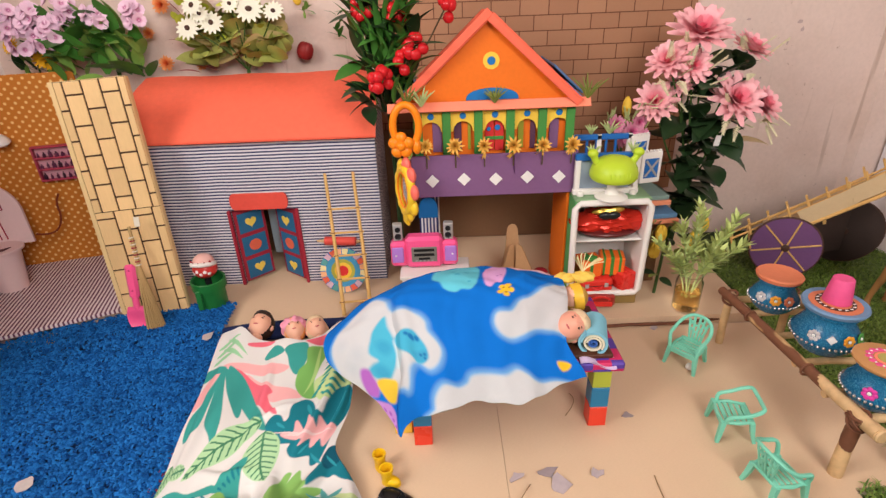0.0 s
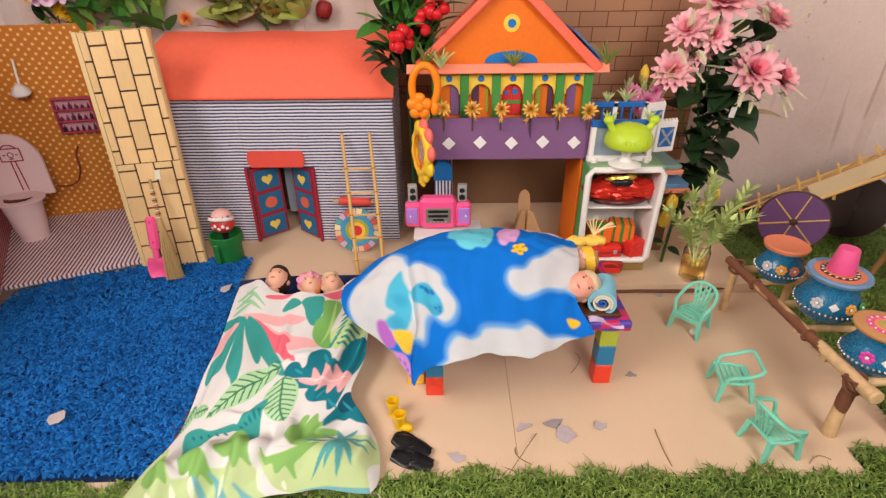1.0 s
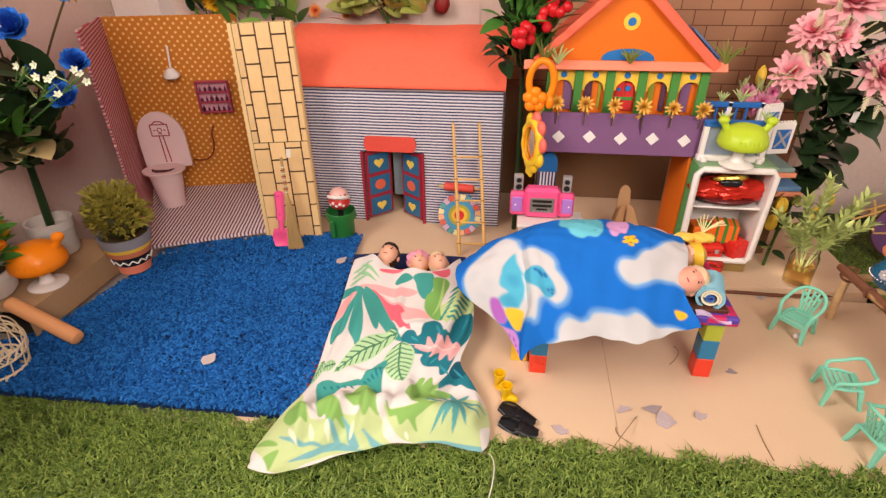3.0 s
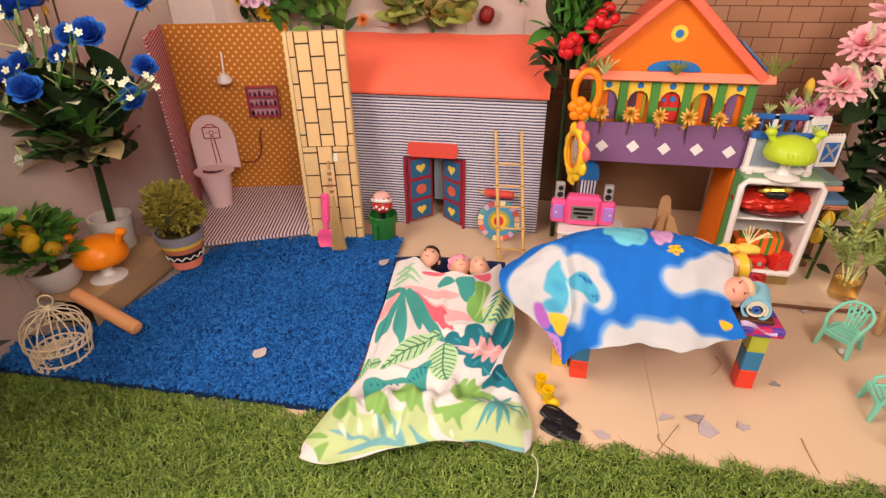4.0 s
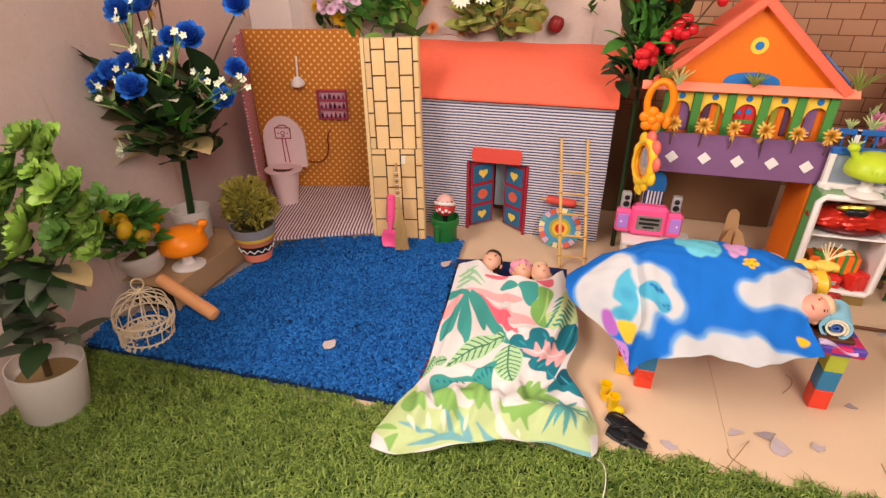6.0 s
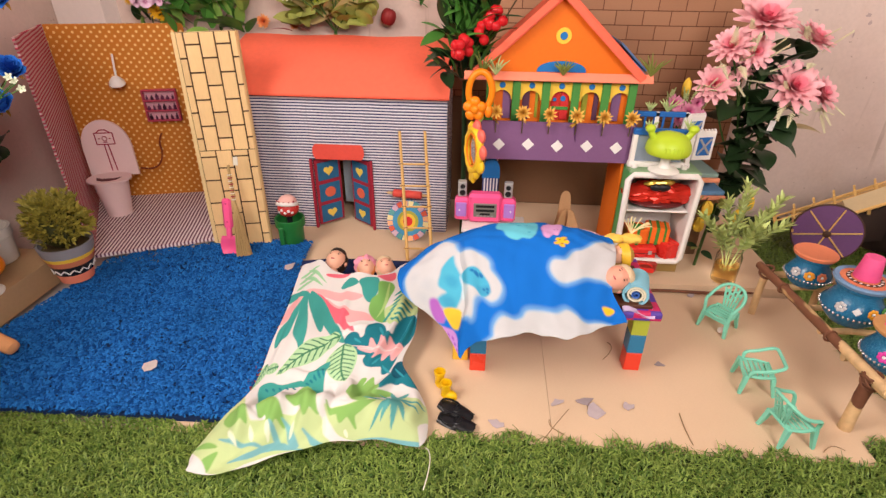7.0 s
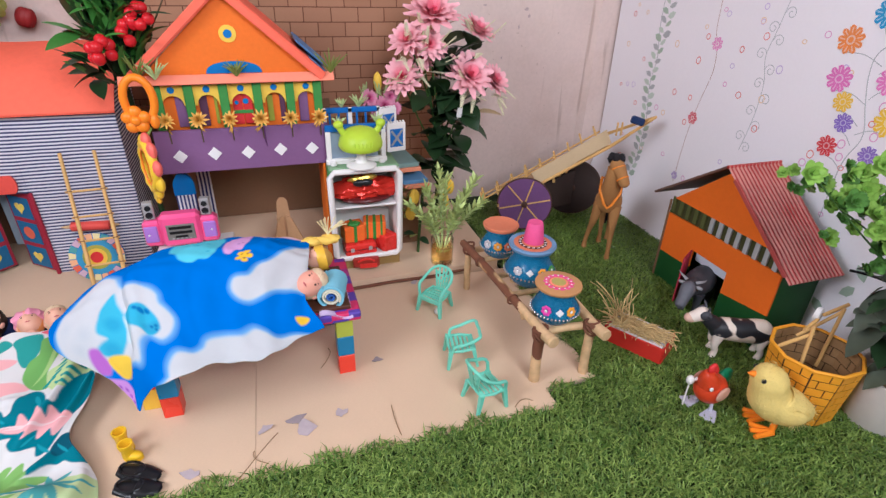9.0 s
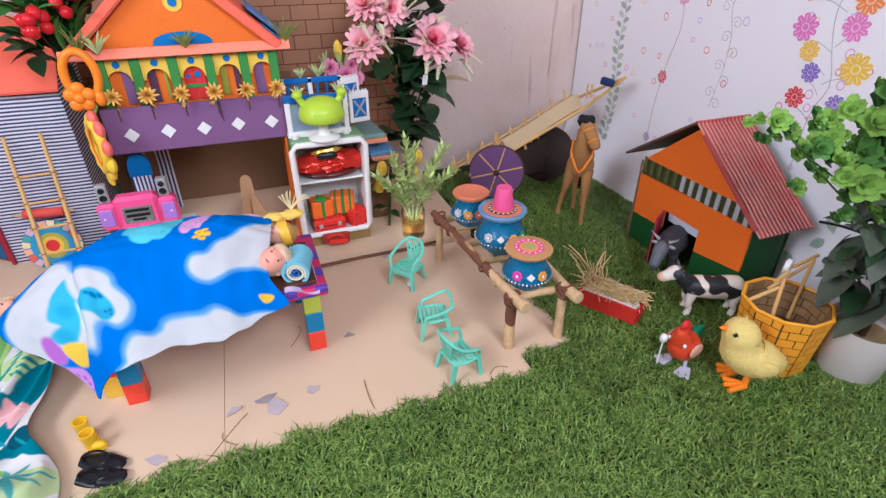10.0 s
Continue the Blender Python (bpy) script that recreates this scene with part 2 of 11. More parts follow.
M_MAROON = plain("maroon_paint", (0.33, 0.02, 0.04), var=0.1, rough=0.55)
M_WHITE = plain("white_paint", (0.80, 0.76, 0.74), var=0.04, rough=0.5)
M_WHITE_PLASTIC = plain("white_plastic", (0.80, 0.75, 0.72), var=0.03, rough=0.35, bump=0.05)
M_BLACK = plain("black_plastic", (0.012, 0.012, 0.014), var=0.15, rough=0.3, bump=0.05)
M_BOX_SHADE = plain("box_shade", (0.03, 0.022, 0.02), var=0.1, rough=0.9)
M_PINK = plain("pink_plastic", (0.88, 0.10, 0.28), var=0.03, rough=0.3, bump=0.04)
M_LILAC = plain("lilac_plastic", (0.42, 0.20, 0.62), var=0.03, rough=0.35, bump=0.04)
M_GREY = plain("grey_plastic", (0.32, 0.31, 0.32), var=0.06, rough=0.4, bump=0.05)
M_STRIPE_NAVY = striped("navy_striped_cloth", 2, 0.0063, 0.5, (0.05, 0.05, 0.13), (0.70, 0.67, 0.71), var=0.05, rough=0.8, fine=400)
M_STRIPE_FLOOR = striped("plum_striped_cloth", 0, 0.0074, 0.44, (0.16, 0.05, 0.10), (0.86, 0.74, 0.76), var=0.05, rough=0.8, fine=400)
M_STRIPE_PINK = thin_cloth(striped("red_striped_cloth", 2, 0.0066, 0.5, (0.62, 0.10, 0.16), (0.82, 0.62, 0.62), var=0.05, rough=0.8, fine=400), 0.45)
M_DOTS = dotted("ochre_dotted_paper", 0, 2, 0.0185, 0.15, (0.56, 0.185, 0.022), (0.84, 0.56, 0.22), var=0.05, rough=0.7)
M_BOARD_LIGHT = plain("light_wood", (0.74, 0.49, 0.24), var=0.12, big=12, fine=60, rough=0.65, bump=0.35, stretch=(9, 9, 1), rand=0.07)
M_JOINT = plain("dark_joint", (0.07, 0.035, 0.018), var=0.1, rough=0.8)
M_STICK = plain("peeled_stick", (0.64, 0.42, 0.22), var=0.28, big=70, fine=90, rough=0.6, bump=0.4)
M_BARK = plain("brown_bark", (0.17, 0.065, 0.035), var=0.2, big=50, fine=140, rough=0.75, bump=0.5)
M_BAMBOO = plain("bamboo", (0.66, 0.39, 0.13), var=0.12, big=30, fine=140, rough=0.5, bump=0.2)
M_SKIN = plain("doll_vinyl", (0.80, 0.43, 0.30), var=0.03, rough=0.4, bump=0.03)

# ---- setting ----
def slab(name, poly, z0, z1, material, kind="structure", label="", category=""):
    return solo(name, G().prism(poly, z0, z1), material, I4, label, category, kind=kind, smooth=False)


def wall_run(name, a, b, thick, z0, z1, material):
    """A wall from a to b in plan, its thickness to the right of the way."""
    a, b = Vector(a), Vector(b)
    d = (b - a).normalized()
    n = Vector((d[1], -d[0])) * thick
    return slab(name, [a, b, b + n, a + n][::-1], z0, z1, material, label="pinkish white painted plaster wall with faint stains", category="wall")


GROUND = -0.012
slab("ground", [(-3, -4), (3, -4), (3, 3), (-3, 3)], -0.2, GROUND, M_WALL, label="plain pale floor below the play set", category="floor")
wall_run("wall_north", (1.12, 1.165), (-1.15, 1.165), 0.1, GROUND, 2.4, M_WALL)
# the side wall has a window opening beside the camera
WA, WB = Vector((-1.042, 1.163)), Vector((-0.832, -0.56))
for nm, t0, t1, z0, z1 in (("wall_west", 0.0, 0.46, GROUND, 2.4), ("wall_west_sill", 0.46, 0.97, GROUND, 0.73), ("wall_west_lintel", 0.46, 0.97, 1.37, 2.4), ("wall_west_end", 0.97, 1.0, GROUND, 2.4)):
    wall_run(nm, WA.lerp(WB, t0), WA.lerp(WB, t1), 0.1, z0, z1, M_WALL)
wall_run("wall_east", (1.012, 0.1), (1.012, 1.163), 0.1, GROUND, 2.4, M_WALL)
# unseen wall added; its end is set to keep lamp light off the front left
wall_run("wall_west_return", (-0.16, -0.60), (-1.6, -0.60), 0.08, GROUND, 2.4, M_ROOM)
wall_run("wall_east_return", (1.6, 0.09), (1.012, 0.1), 0.08, GROUND, 2.4, M_WALL)
wall_run("wall_west_far", (-1.6, -0.5), (-1.6, -0.92), 0.1, GROUND, 2.4, M_ROOM)
wall_run("wall_east_far", (1.6, -0.92), (1.6, 0.2), 0.1, GROUND, 2.4, M_ROOM)
slab("ceiling", [(-1.8, -0.92), (1.8, -0.92), (1.8, 1.3), (-1.8, 1.3)], 2.4, 2.5, M_ROOM, label="plain grey-white ceiling", category="ceiling")
# added corner panel; its paler colour stands for stronger light on the wall
slab("wall_pilaster_west", [(-1.05, 1.1655), (-1.035, 1.128), (-0.918, 1.128), (-0.905, 1.1655)], GROUND, 2.4, plain("lit_wall_plaster", (0.80, 0.69, 0.66), var=0.06, big=4, fine=120, rough=0.8, bump=0.2), label="added corner panel, coloured paler as the more brightly lit plaster wall", category="wall")
slab("wall_pilaster", [(0.938, 1.166), (0.953, 1.148), (1.013, 1.148), (1.013, 1.166)], GROUND, 2.4, M_WALL, label="narrow painted plaster pilaster in the corner", category="wall")
# the wall behind with its window opening
W0, W1, Z0, Z1 = -0.08, 0.92, 0.86, 1.68
for nm, x0, x1, z0, z1 in (("wall_south_low", -1.7, 1.7, GROUND, Z0), ("wall_south_high", -1.7, 1.7, Z1, 2.4),
                           ("wall_south_west", -1.7, W0, Z0, Z1), ("wall_south_east", W1, 1.7, Z0, Z1)):
    slab(nm, [(x0, -0.92), (x1, -0.92), (x1, -0.82), (x0, -0.82)], z0, z1, M_ROOM, label="plain painted wall round the window", category="wall")

# cardboard ground sheets with a butt joint, and the raised sheet behind
SHEETS = (("floor", [(-0.46, 0.366), (-0.1, 0.366), (-0.098, 0.387), (0.0690, 0.388), (0.0724, 0.776), (-0.46, 0.776)], -0.006, 0.0),
          ("floor_2", [(0.0696, 0.388), (0.487, 0.389), (0.487, 0.43), (0.575, 0.432), (0.58, 0.776), (0.0729, 0.776)], -0.006, -0.0003))
for nm, poly, z0, z1 in SHEETS:
    slab(nm, poly, z0, z1, M_CARD, label="tan cardboard sheet lying flat as the play floor", category="floor")
slab("floor_raised", [(-0.72, 0.778), (0.556, 0.782), (0.557, 1.16), (-0.72, 1.16)], -0.004, 0.016, M_CARD, label="thick tan cardboard platform under the toy houses", category="floor")
slab("turf_base", [(-0.83, -0.6), (1.01, -0.6), (1.01, 1.16), (0.57, 1.16), (0.565, 0.428), (0.487, 0.42), (0.48, 0.392), (-0.1, 0.39), (-0.12, 0.366), (-1.1, 0.366)],
     GROUND, -0.003, plain("turf_backing", (0.014, 0.036, 0.006), var=0.2), label="green backing of the artificial turf", category="turf")


def island_mat(name, c0, c1, rough=0.5, spec=0.3):
    n = Nodes(name)
    r = n.rand(True)
    c = n.mix(r, c0, c1)
    c = n.hsv(c, 0.5, 1.0, n.math('ADD', n.math('MULTIPLY', n.noise(7, 3), 0.9), 0.55))
    return n.done(c, rough, 0.0, spec)


def blades(name, count, inside, region, height, width, lean, material, label, category, z0=0.0, seed=3, curl=0.5, base=None):
    rs = np.random.RandomState(seed)
    x0, x1, y0, y1 = region
    pts = np.empty((0, 2))
    while len(pts) < count:
        p = rs.uniform((x0, y0), (x1, y1), (count, 2))
        pts = np.vstack([pts, p[inside(p[:, 0], p[:, 1])]])
    pts = pts[:count]
    a = rs.uniform(0, 2 * np.pi, count)
    h = rs.uniform(*height, count)
    w = rs.uniform(*width, count) / 2
    l = rs.uniform(*lean, count) * h
    d = np.stack([np.cos(a), np.sin(a)], 1)
    s = np.stack([-d[:, 1], d[:, 0]], 1)
    zb = np.full(count, z0) if base is None else base(pts[:, 0], pts[:, 1])
    V = np.zeros((count, 5, 3))
    mid = pts + d * (l * curl * 0.5)[:, None]
    tip = pts + d * l[:, None]
    V[:, 0, :2], V[:, 1, :2] = pts - s * w[:, None], pts + s * w[:, None]
    V[:, 2, :2], V[:, 3, :2] = mid + s * (w * 0.85)[:, None], mid - s * (w * 0.85)[:, None]
    V[:, 4, :2] = tip
    V[:, 0, 2] = V[:, 1, 2] = zb
    V[:, 2, 2] = V[:, 3, 2] = zb + h * 0.6
    V[:, 4, 2] = zb + h * np.clip(1 - 0.35 * (l / h) ** 2, 0.3, 1)
    k = np.arange(count)[:, None] * 5
    quads, tris = k + np.array([0, 1, 2, 3]), k + np.array([3, 2, 4])
    me = bpy.data.meshes.new(name)
    me.vertices.add(count * 5)
    me.vertices.foreach_set("co", V.reshape(-1))
    me.loops.add(count * 7)
    me.loops.foreach_set("vertex_index", np.concatenate([quads, tris], 1).reshape(-1).astype(np.int32))
    me.polygons.add(count * 2)
    st = (np.arange(count)[:, None] * 7 + np.array([0, 4])).reshape(-1)
    me.polygons.foreach_set("loop_start", st.astype(np.int32))
    me.update(calc_edges=True)
    me.validate()
    me.materials.append(material)
    ob = new(name, me)
    return tagged(ob, label, category, kind="stuff")


def on_turf(x, y):
    wob = 0.006 * np.sin(x * 90) + 0.004 * np.sin(x * 37 + 1)
    front = y < np.where(x < -0.36, 0.380, np.where(x < -0.1, 0.370, 0.394)) + wob
    right = (x > 0.572 + 0.006 * np.sin(y * 80)) & (x < 0.985)
    notch = (x > 0.487) & (y < 0.424 + wob)
    return (x < 0.985) & (front | right | notch) & (x > -0.955 + 0.1 * (y - 0.39))


M_TURF = island_mat("turf_blades", (0.040, 0.10, 0.010), (0.26, 0.365, 0.075), 0.45)
blades("artificial_turf", 140000, on_turf, (-1.0, 0.99, 0.06, 1.1), (0.0055, 0.0120), (0.0013, 0.0025), (0.6, 2.1), M_TURF,
       "short green artificial turf with dense plastic blades", "turf", z0=-0.001)

RUG = [(-0.935, 0.367), (-0.36, 0.385), (-0.375, 0.56), (-0.405, 0.868), (-0.50, 0.866), (-0.61, 0.838), (-0.80, 0.762), (-0.83, 0.6), (-0.845, 0.505), (-0.955, 0.43)]


def inside_poly(poly):
    P = np.array(poly)

    def f(x, y):
        r = np.zeros(x.shape, bool)
        j = len(P) - 1
        for i in range(len(P)):
            a = (P[i, 1] > y) != (P[j, 1] > y)
            with np.errstate(divide='ignore', invalid='ignore'):
                b = x < (P[j, 0] - P[i, 0]) * (y - P[i, 1]) / (P[j, 1] - P[i, 1]) + P[i, 0]
            r ^= a & b
            j = i
        return r
    return f


def rug_z(x, y):
    t = np.clip((y - 0.72) / 0.08, 0, 1)
    return 0.012 + 0.014 * t * t * (3 - 2 * t)


M_RUG = island_mat("rug_pile", (0.004, 0.045, 0.19), (0.018, 0.175, 0.53), 0.9, 0.06)
M_RUG_BACK = plain("rug_backing", (0.003, 0.022, 0.09), var=0.2, rough=0.9)
solo("rug", G().prism(RUG, 0.0, 0.010), M_RUG_BACK, I4, "deep blue shaggy floor rug beside the toy houses", "rug", smooth=False)
slab("rug_step", [(-0.70, 0.776), (-0.41, 0.776), (-0.408, 0.866), (-0.60, 0.838), (-0.70, 0.80)], 0.010, 0.024, M_RUG_BACK,
     label="blue rug lifted over the cardboard edge", category="rug")


def loop_pile(name, count, inside, region, material, label, category, seed, base):
    """Short curled strands of pile, each an arched ribbon with a raised middle."""
    rs = np.random.RandomState(seed)
    x0, x1, y0, y1 = region
    pts = np.empty((0, 2))
    while len(pts) < count:
        p = rs.uniform((x0, y0), (x1, y1), (count, 2))
        pts = np.vstack([pts, p[inside(p[:, 0], p[:, 1])]])
    pts = pts[:count]
    a = rs.uniform(0, 2 * np.pi, count)
    L, h, w = rs.uniform(0.006, 0.012, count), rs.uniform(0.0022, 0.0062, count), rs.uniform(0.0012, 0.0019, count)
    turn = rs.uniform(-1.5, 1.5, count)
    zb = base(pts[:, 0], pts[:, 1])
    NS = 5
    V = np.zeros((count, NS * 3, 3))
    pos, ang = pts - np.stack([np.cos(a), np.sin(a)], 1) * (L / 2)[:, None], a - turn / 2
    for k in range(NS):
        t = k / (NS - 1)
        d = np.stack([np.cos(ang), np.sin(ang)], 1)
        n_ = np.stack([-d[:, 1], d[:, 0]], 1)
        z = zb + h * np.sin(np.pi * (0.08 + 0.84 * t))
        for j, (o, dz) in enumerate(((-1, -0.0012), (0, 0.0), (1, -0.0012))):
            V[:, k * 3 + j, :2] = pos + n_ * (o * w)[:, None]
            V[:, k * 3 + j, 2] = z + dz
        pos = pos + d * (L / (NS - 1))[:, None]
        ang = ang + turn / (NS - 1)
    F = [(k * 3 + j, k * 3 + 3 + j, k * 3 + 4 + j, k * 3 + 1 + j) for k in range(NS - 1) for j in (0, 1)]
    quads = (np.arange(count)[:, None, None] * (NS * 3) + np.array(F)[None]).reshape(-1)
    me = bpy.data.meshes.new(name)
    me.vertices.add(count * NS * 3)
    me.vertices.foreach_set("co", V.reshape(-1))
    me.loops.add(len(quads))
    me.loops.foreach_set("vertex_index", quads.astype(np.int32))
    me.polygons.add(len(quads) // 4)
    me.polygons.foreach_set("loop_start", np.arange(0, len(quads), 4).astype(np.int32))
    me.update(calc_edges=True)
    me.validate()
    me.shade_smooth()
    me.materials.append(material)
    return tagged(new(name, me), label, category, kind="stuff")


loop_pile("rug_pile", 21000, inside_poly(RUG), (-0.96, -0.35, 0.36, 0.88), M_RUG, "deep blue shaggy rug pile of short loops", "rug", 5, rug_z)

# brick-print poster on the far wall
n = Nodes("brick_print")
br = n.t.nodes.new("ShaderNodeTexBrick")
mp = n.t.nodes.new("ShaderNodeMapping")
mp.inputs["Rotation"].default_value = (radians(-90), 0, 0)
n.t.links.new(n.coord(), mp.inputs["Vector"])
n.t.links.new(mp.outputs["Vector"], br.inputs["Vector"])
br.inputs["Color1"].default_value = (0.40, 0.20, 0.112, 1)
br.inputs["Color2"].default_value = (0.35, 0.165, 0.09, 1)
br.inputs["Mortar"].default_value = (0.13, 0.045, 0.02, 1)
for k, v in (("Scale", 1.0), ("Mortar Size", 0.0011), ("Brick Width", 0.058), ("Row Height", 0.0295)):
    br.inputs[k].default_value = v
M_POSTER = finish(n, br.outputs["Color"], var=0.06, big=4, fine=200, rough=0.55, bump=0.1)


def warp_sheet(name, x0, x1, z0, z1, y, material, label, category):
    g = G().grid(24, 20, lambda u, v: (x0 + (x1 - x0) * u, y - 0.003 * math.sin(u * 9 + v * 4) - 0.003, z0 + (z1 - z0) * v))
    g.grid(24, 20, lambda u, v: (x1 + (x0 - x1) * u, y + 0.001, z0 + (z1 - z0) * v))
    return solo(name, g, material, I4, label, category)


warp_sheet("brick_poster", -0.125, 0.535, 0.12, 0.80, 1.16, M_POSTER, "brown paper poster printed with brick rows, on the wall", "poster")

# ---- bathroom set ----
def heart(s):
    p = []
    for i in range(24):
        t = 2 * math.pi * i / 24
        p.append((s * 16 * math.sin(t) ** 3 / 17, s * (13 * math.cos(t) - 5 * math.cos(2 * t) - 2 * math.cos(3 * t) - math.cos(4 * t)) / 17))
    return p


def disc(r, n=24, sx=1.0, sy=1.0, cx=0.0, cy=0.0):
    return [(cx + r * sx * math.cos(2 * math.pi * i / n), cy + r * sy * math.sin(2 * math.pi * i / n)) for i in range(n)]


def upright(x, y, z, rz=0):
    """A pose that turns a flat xy drawing to stand up facing -y."""
    return pose(x, y, z, 90, 0, rz)


BZ = 0.030
P_BL, P_BR, P_FL, P_FR = Vector((-1.0, 1.035)), Vector((-0.725, 1.105)), Vector((-0.822, 0.757)), Vector((-0.60, 0.86))
bath = thing("bathroom_set", at(P_BL[0], P_BL[1], BZ), "folded card toy bathroom with ochre dotted wall and striped floor", "dollhouse")
ang = math.atan2(P_BR[1] - P_BL[1], P_BR[0] - P_BL[0])
wB = (P_BR - P_BL).length
HB = 0.405
mB = Matrix.Rotation(ang, 4, 'Z')
part("back_wall", G().box((wB / 2, 0.004, HB / 2), (wB, 0.006, HB), 0.001), M_DOTS, bath, "ochre paper with cream dots", mB, smooth=False)
angL = math.atan2(P_FL[1] - P_BL[1], P_FL[0] - P_BL[0])
wL = (P_FL - P_BL).length
g = G()
poly = [(0, 0), (wL, 0)]
nz = 34
for i in range(nz):
    z = HB * 1.03 * i / nz
    dz = HB * 1.03 / nz
    poly += [(wL, z + dz * 0.1), (wL + 0.004, z + dz * 0.5), (wL, z + dz * 0.9)]
poly += [(wL, HB * 1.03), (0, HB)]
g.prism(poly, 0.0, 0.004, upright(0, 0, 0))
part("side_wall", g, M_STRIPE_PINK, bath, "red and white striped cloth with a zigzag edge", Matrix.Rotation(angL, 4, 'Z'), smooth=False)
g = G()
o = [Vector((0, 0)), P_FL - P_BL, P_FR - P_BL, P_BR - P_BL]
o = [Matrix.Rotation(-ang, 2) @ p for p in o]
g.prism([(p[0], p[1]) for p in o], -0.005, 0.002)
part("striped_floor", g, M_STRIPE_FLOOR, bath, "plum and white striped cloth", mB, smooth=False)
M_PALE_PINK = plain("pale_pink_card", (0.82, 0.60, 0.60), var=0.04, rough=0.6)
M_SHOWER = plain("shower_white", (0.78, 0.72, 0.70), var=0.03, rough=0.3)
sh = thing("shower_head", Matrix.Translation((P_BL[0], P_BL[1], BZ)) @ mB @ at(0.124, -0.004, 0.285), "small white toy shower head hung on the dotted wall", "shower")
part("arm", G().tube(bez((0, 0, 0.058), (0, -0.004, 0.05), (0.001, -0.014, 0.012), 8), 0.0022), M_SHOWER, sh)
part("head", G().lathe([(0.004, 0.014), (0.008, 0.012), (0.016, 0.002), (0.0175, -0.004), (0.015, -0.007), (0.0, -0.008)], 20, at(0.001, -0.018, 0.0, rx=14)), M_SHOWER, sh)

rack = thing("wall_rack", Matrix.Translation((P_BL[0], P_BL[1], BZ)) @ mB @ at(0.203, -0.002, 0.228) @ Matrix.Diagonal((1.18, 1.1, 1.15, 1)), "small crimson wall rack with three rows of bottles", "rack")
M_CRIMSON = plain("crimson_plastic", (0.42, 0.05, 0.09), var=0.08, rough=0.45)
M_BOTTLE = plain("tiny_bottle", (0.09, 0.02, 0.05), var=0.2, rough=0.4, rand=0.6)
part("back_panel", G().box((0, -0.002, 0), (0.058, 0.003, 0.062), 0.0006), plain("rose_panel", (0.62, 0.30, 0.36), var=0.06), rack)
for i in range(4):
    part("shelf", G().box((0, -0.007, -0.030 + i * 0.0202), (0.062, 0.012, 0.0032), 0.0008), M_CRIMSON, rack)
for x in (-0.0305, 0.0305):
    part("side_panel", G().box((x, -0.0065, 0), (0.003, 0.011, 0.064), 0.0008), M_CRIMSON, rack)
for i in range(3):
    for k in range(6):
        h = rnd(0.006, 0.013)
        r = rnd(0.0018, 0.0034)
        g = G().lathe([(r, 0), (r, h * 0.6), (r * 0.45, h * 0.75), (r * 0.45, h)], 8, at(-0.024 + k * 0.0096, -0.008, -0.0284 + i * 0.0202))
        part("bottle", g, M_BOTTLE, rack)

toi = thing("toilet", Matrix.Translation((P_BL[0], P_BL[1], BZ + 0.002)) @ mB @ at(0.085, -0.105, 0), "pale pink paper toy toilet with an open bowl and tall back", "toilet")
part("bowl", G().lathe([(0.026, 0), (0.030, 0.03), (0.036, 0.082), (0.037, 0.086)], 28), M_PALE_PINK, toi)
ring = disc(0.047, 28, 1.0, 0.80, 0, -0.004)
part("seat", G().prism(ring, 0.086, 0.090), M_PALE_PINK, toi)
slot = [(-0.026, -0.004), (-0.012, -0.012), (0.012, -0.012), (0.026, -0.004), (0.020, -0.020), (0.008, -0.027), (-0.008, -0.027), (-0.020, -0.020)]
part("opening", G().prism(slot, 0.0898, 0.0912), plain("dark_slot", (0.10, 0.015, 0.02), var=0.1), toi, "dark curved slot in the seat")
arch = [(-0.052, 0.082), (0.052, 0.082)] + [(0.052 * math.cos(a) * (1 if abs(math.cos(a)) < 0.9 else 1), 0.150 + 0.062 * math.sin(a)) for a in np.linspace(0, math.pi, 18)]
part("back_panel", G().prism(arch, -0.003, 0.003, upright(0, 0.036, 0)), M_PALE_PINK, toi)
M_INK = plain("red_ink", (0.36, 0.02, 0.05), var=0.15, rough=0.6)
dr = G()
zc = 0.170
for a, b in (((-0.019, zc - 0.013), (0.019, zc - 0.013)), ((-0.019, zc + 0.013), (0.019, zc + 0.013)), ((-0.019, zc - 0.013), (-0.019, zc + 0.013)), ((0.019, zc - 0.013), (0.019, zc + 0.013)),
             ((-0.004, zc - 0.013), (-0.003, 0.094)), ((0.004, zc - 0.013), (0.008, 0.094)), ((-0.015, zc + 0.013), (-0.006, zc + 0.020)), ((0.015, zc + 0.013), (0.006, zc + 0.020)), ((-0.006, zc + 0.020), (0.006, zc + 0.020)),
             ((-0.013, zc), (-0.009, zc)), ((0.009, zc), (0.013, zc)), ((-0.004, zc - 0.008), (0.004, zc - 0.008))):
    dr.tube([(a[0], 0.0325, a[1]), (b[0], 0.0325, b[1])], 0.0013, 6)
dr.torus(0.005, 0.0009, 14, 6, pose(0, 0.0325, zc, 90, 0, 0))
part("drawn_tank", dr, M_INK, toi, "flush tank drawn in red ink")
hose = bez((0.056, 0.04, 0.095), (0.10, 0.055, 0.075), (0.105, 0.06, 0.13), 10) + bez((0.105, 0.06, 0.13), (0.10, 0.062, 0.15), (0.112, 0.066, 0.168), 5)[1:]
solo("toilet_hose", G().tube(hose, 0.0021, 6), plain("hose_brown", (0.20, 0.03, 0.01), var=0.1), toi.matrix_world.copy(), "thin brown hose curling along the dotted wall", "hose")

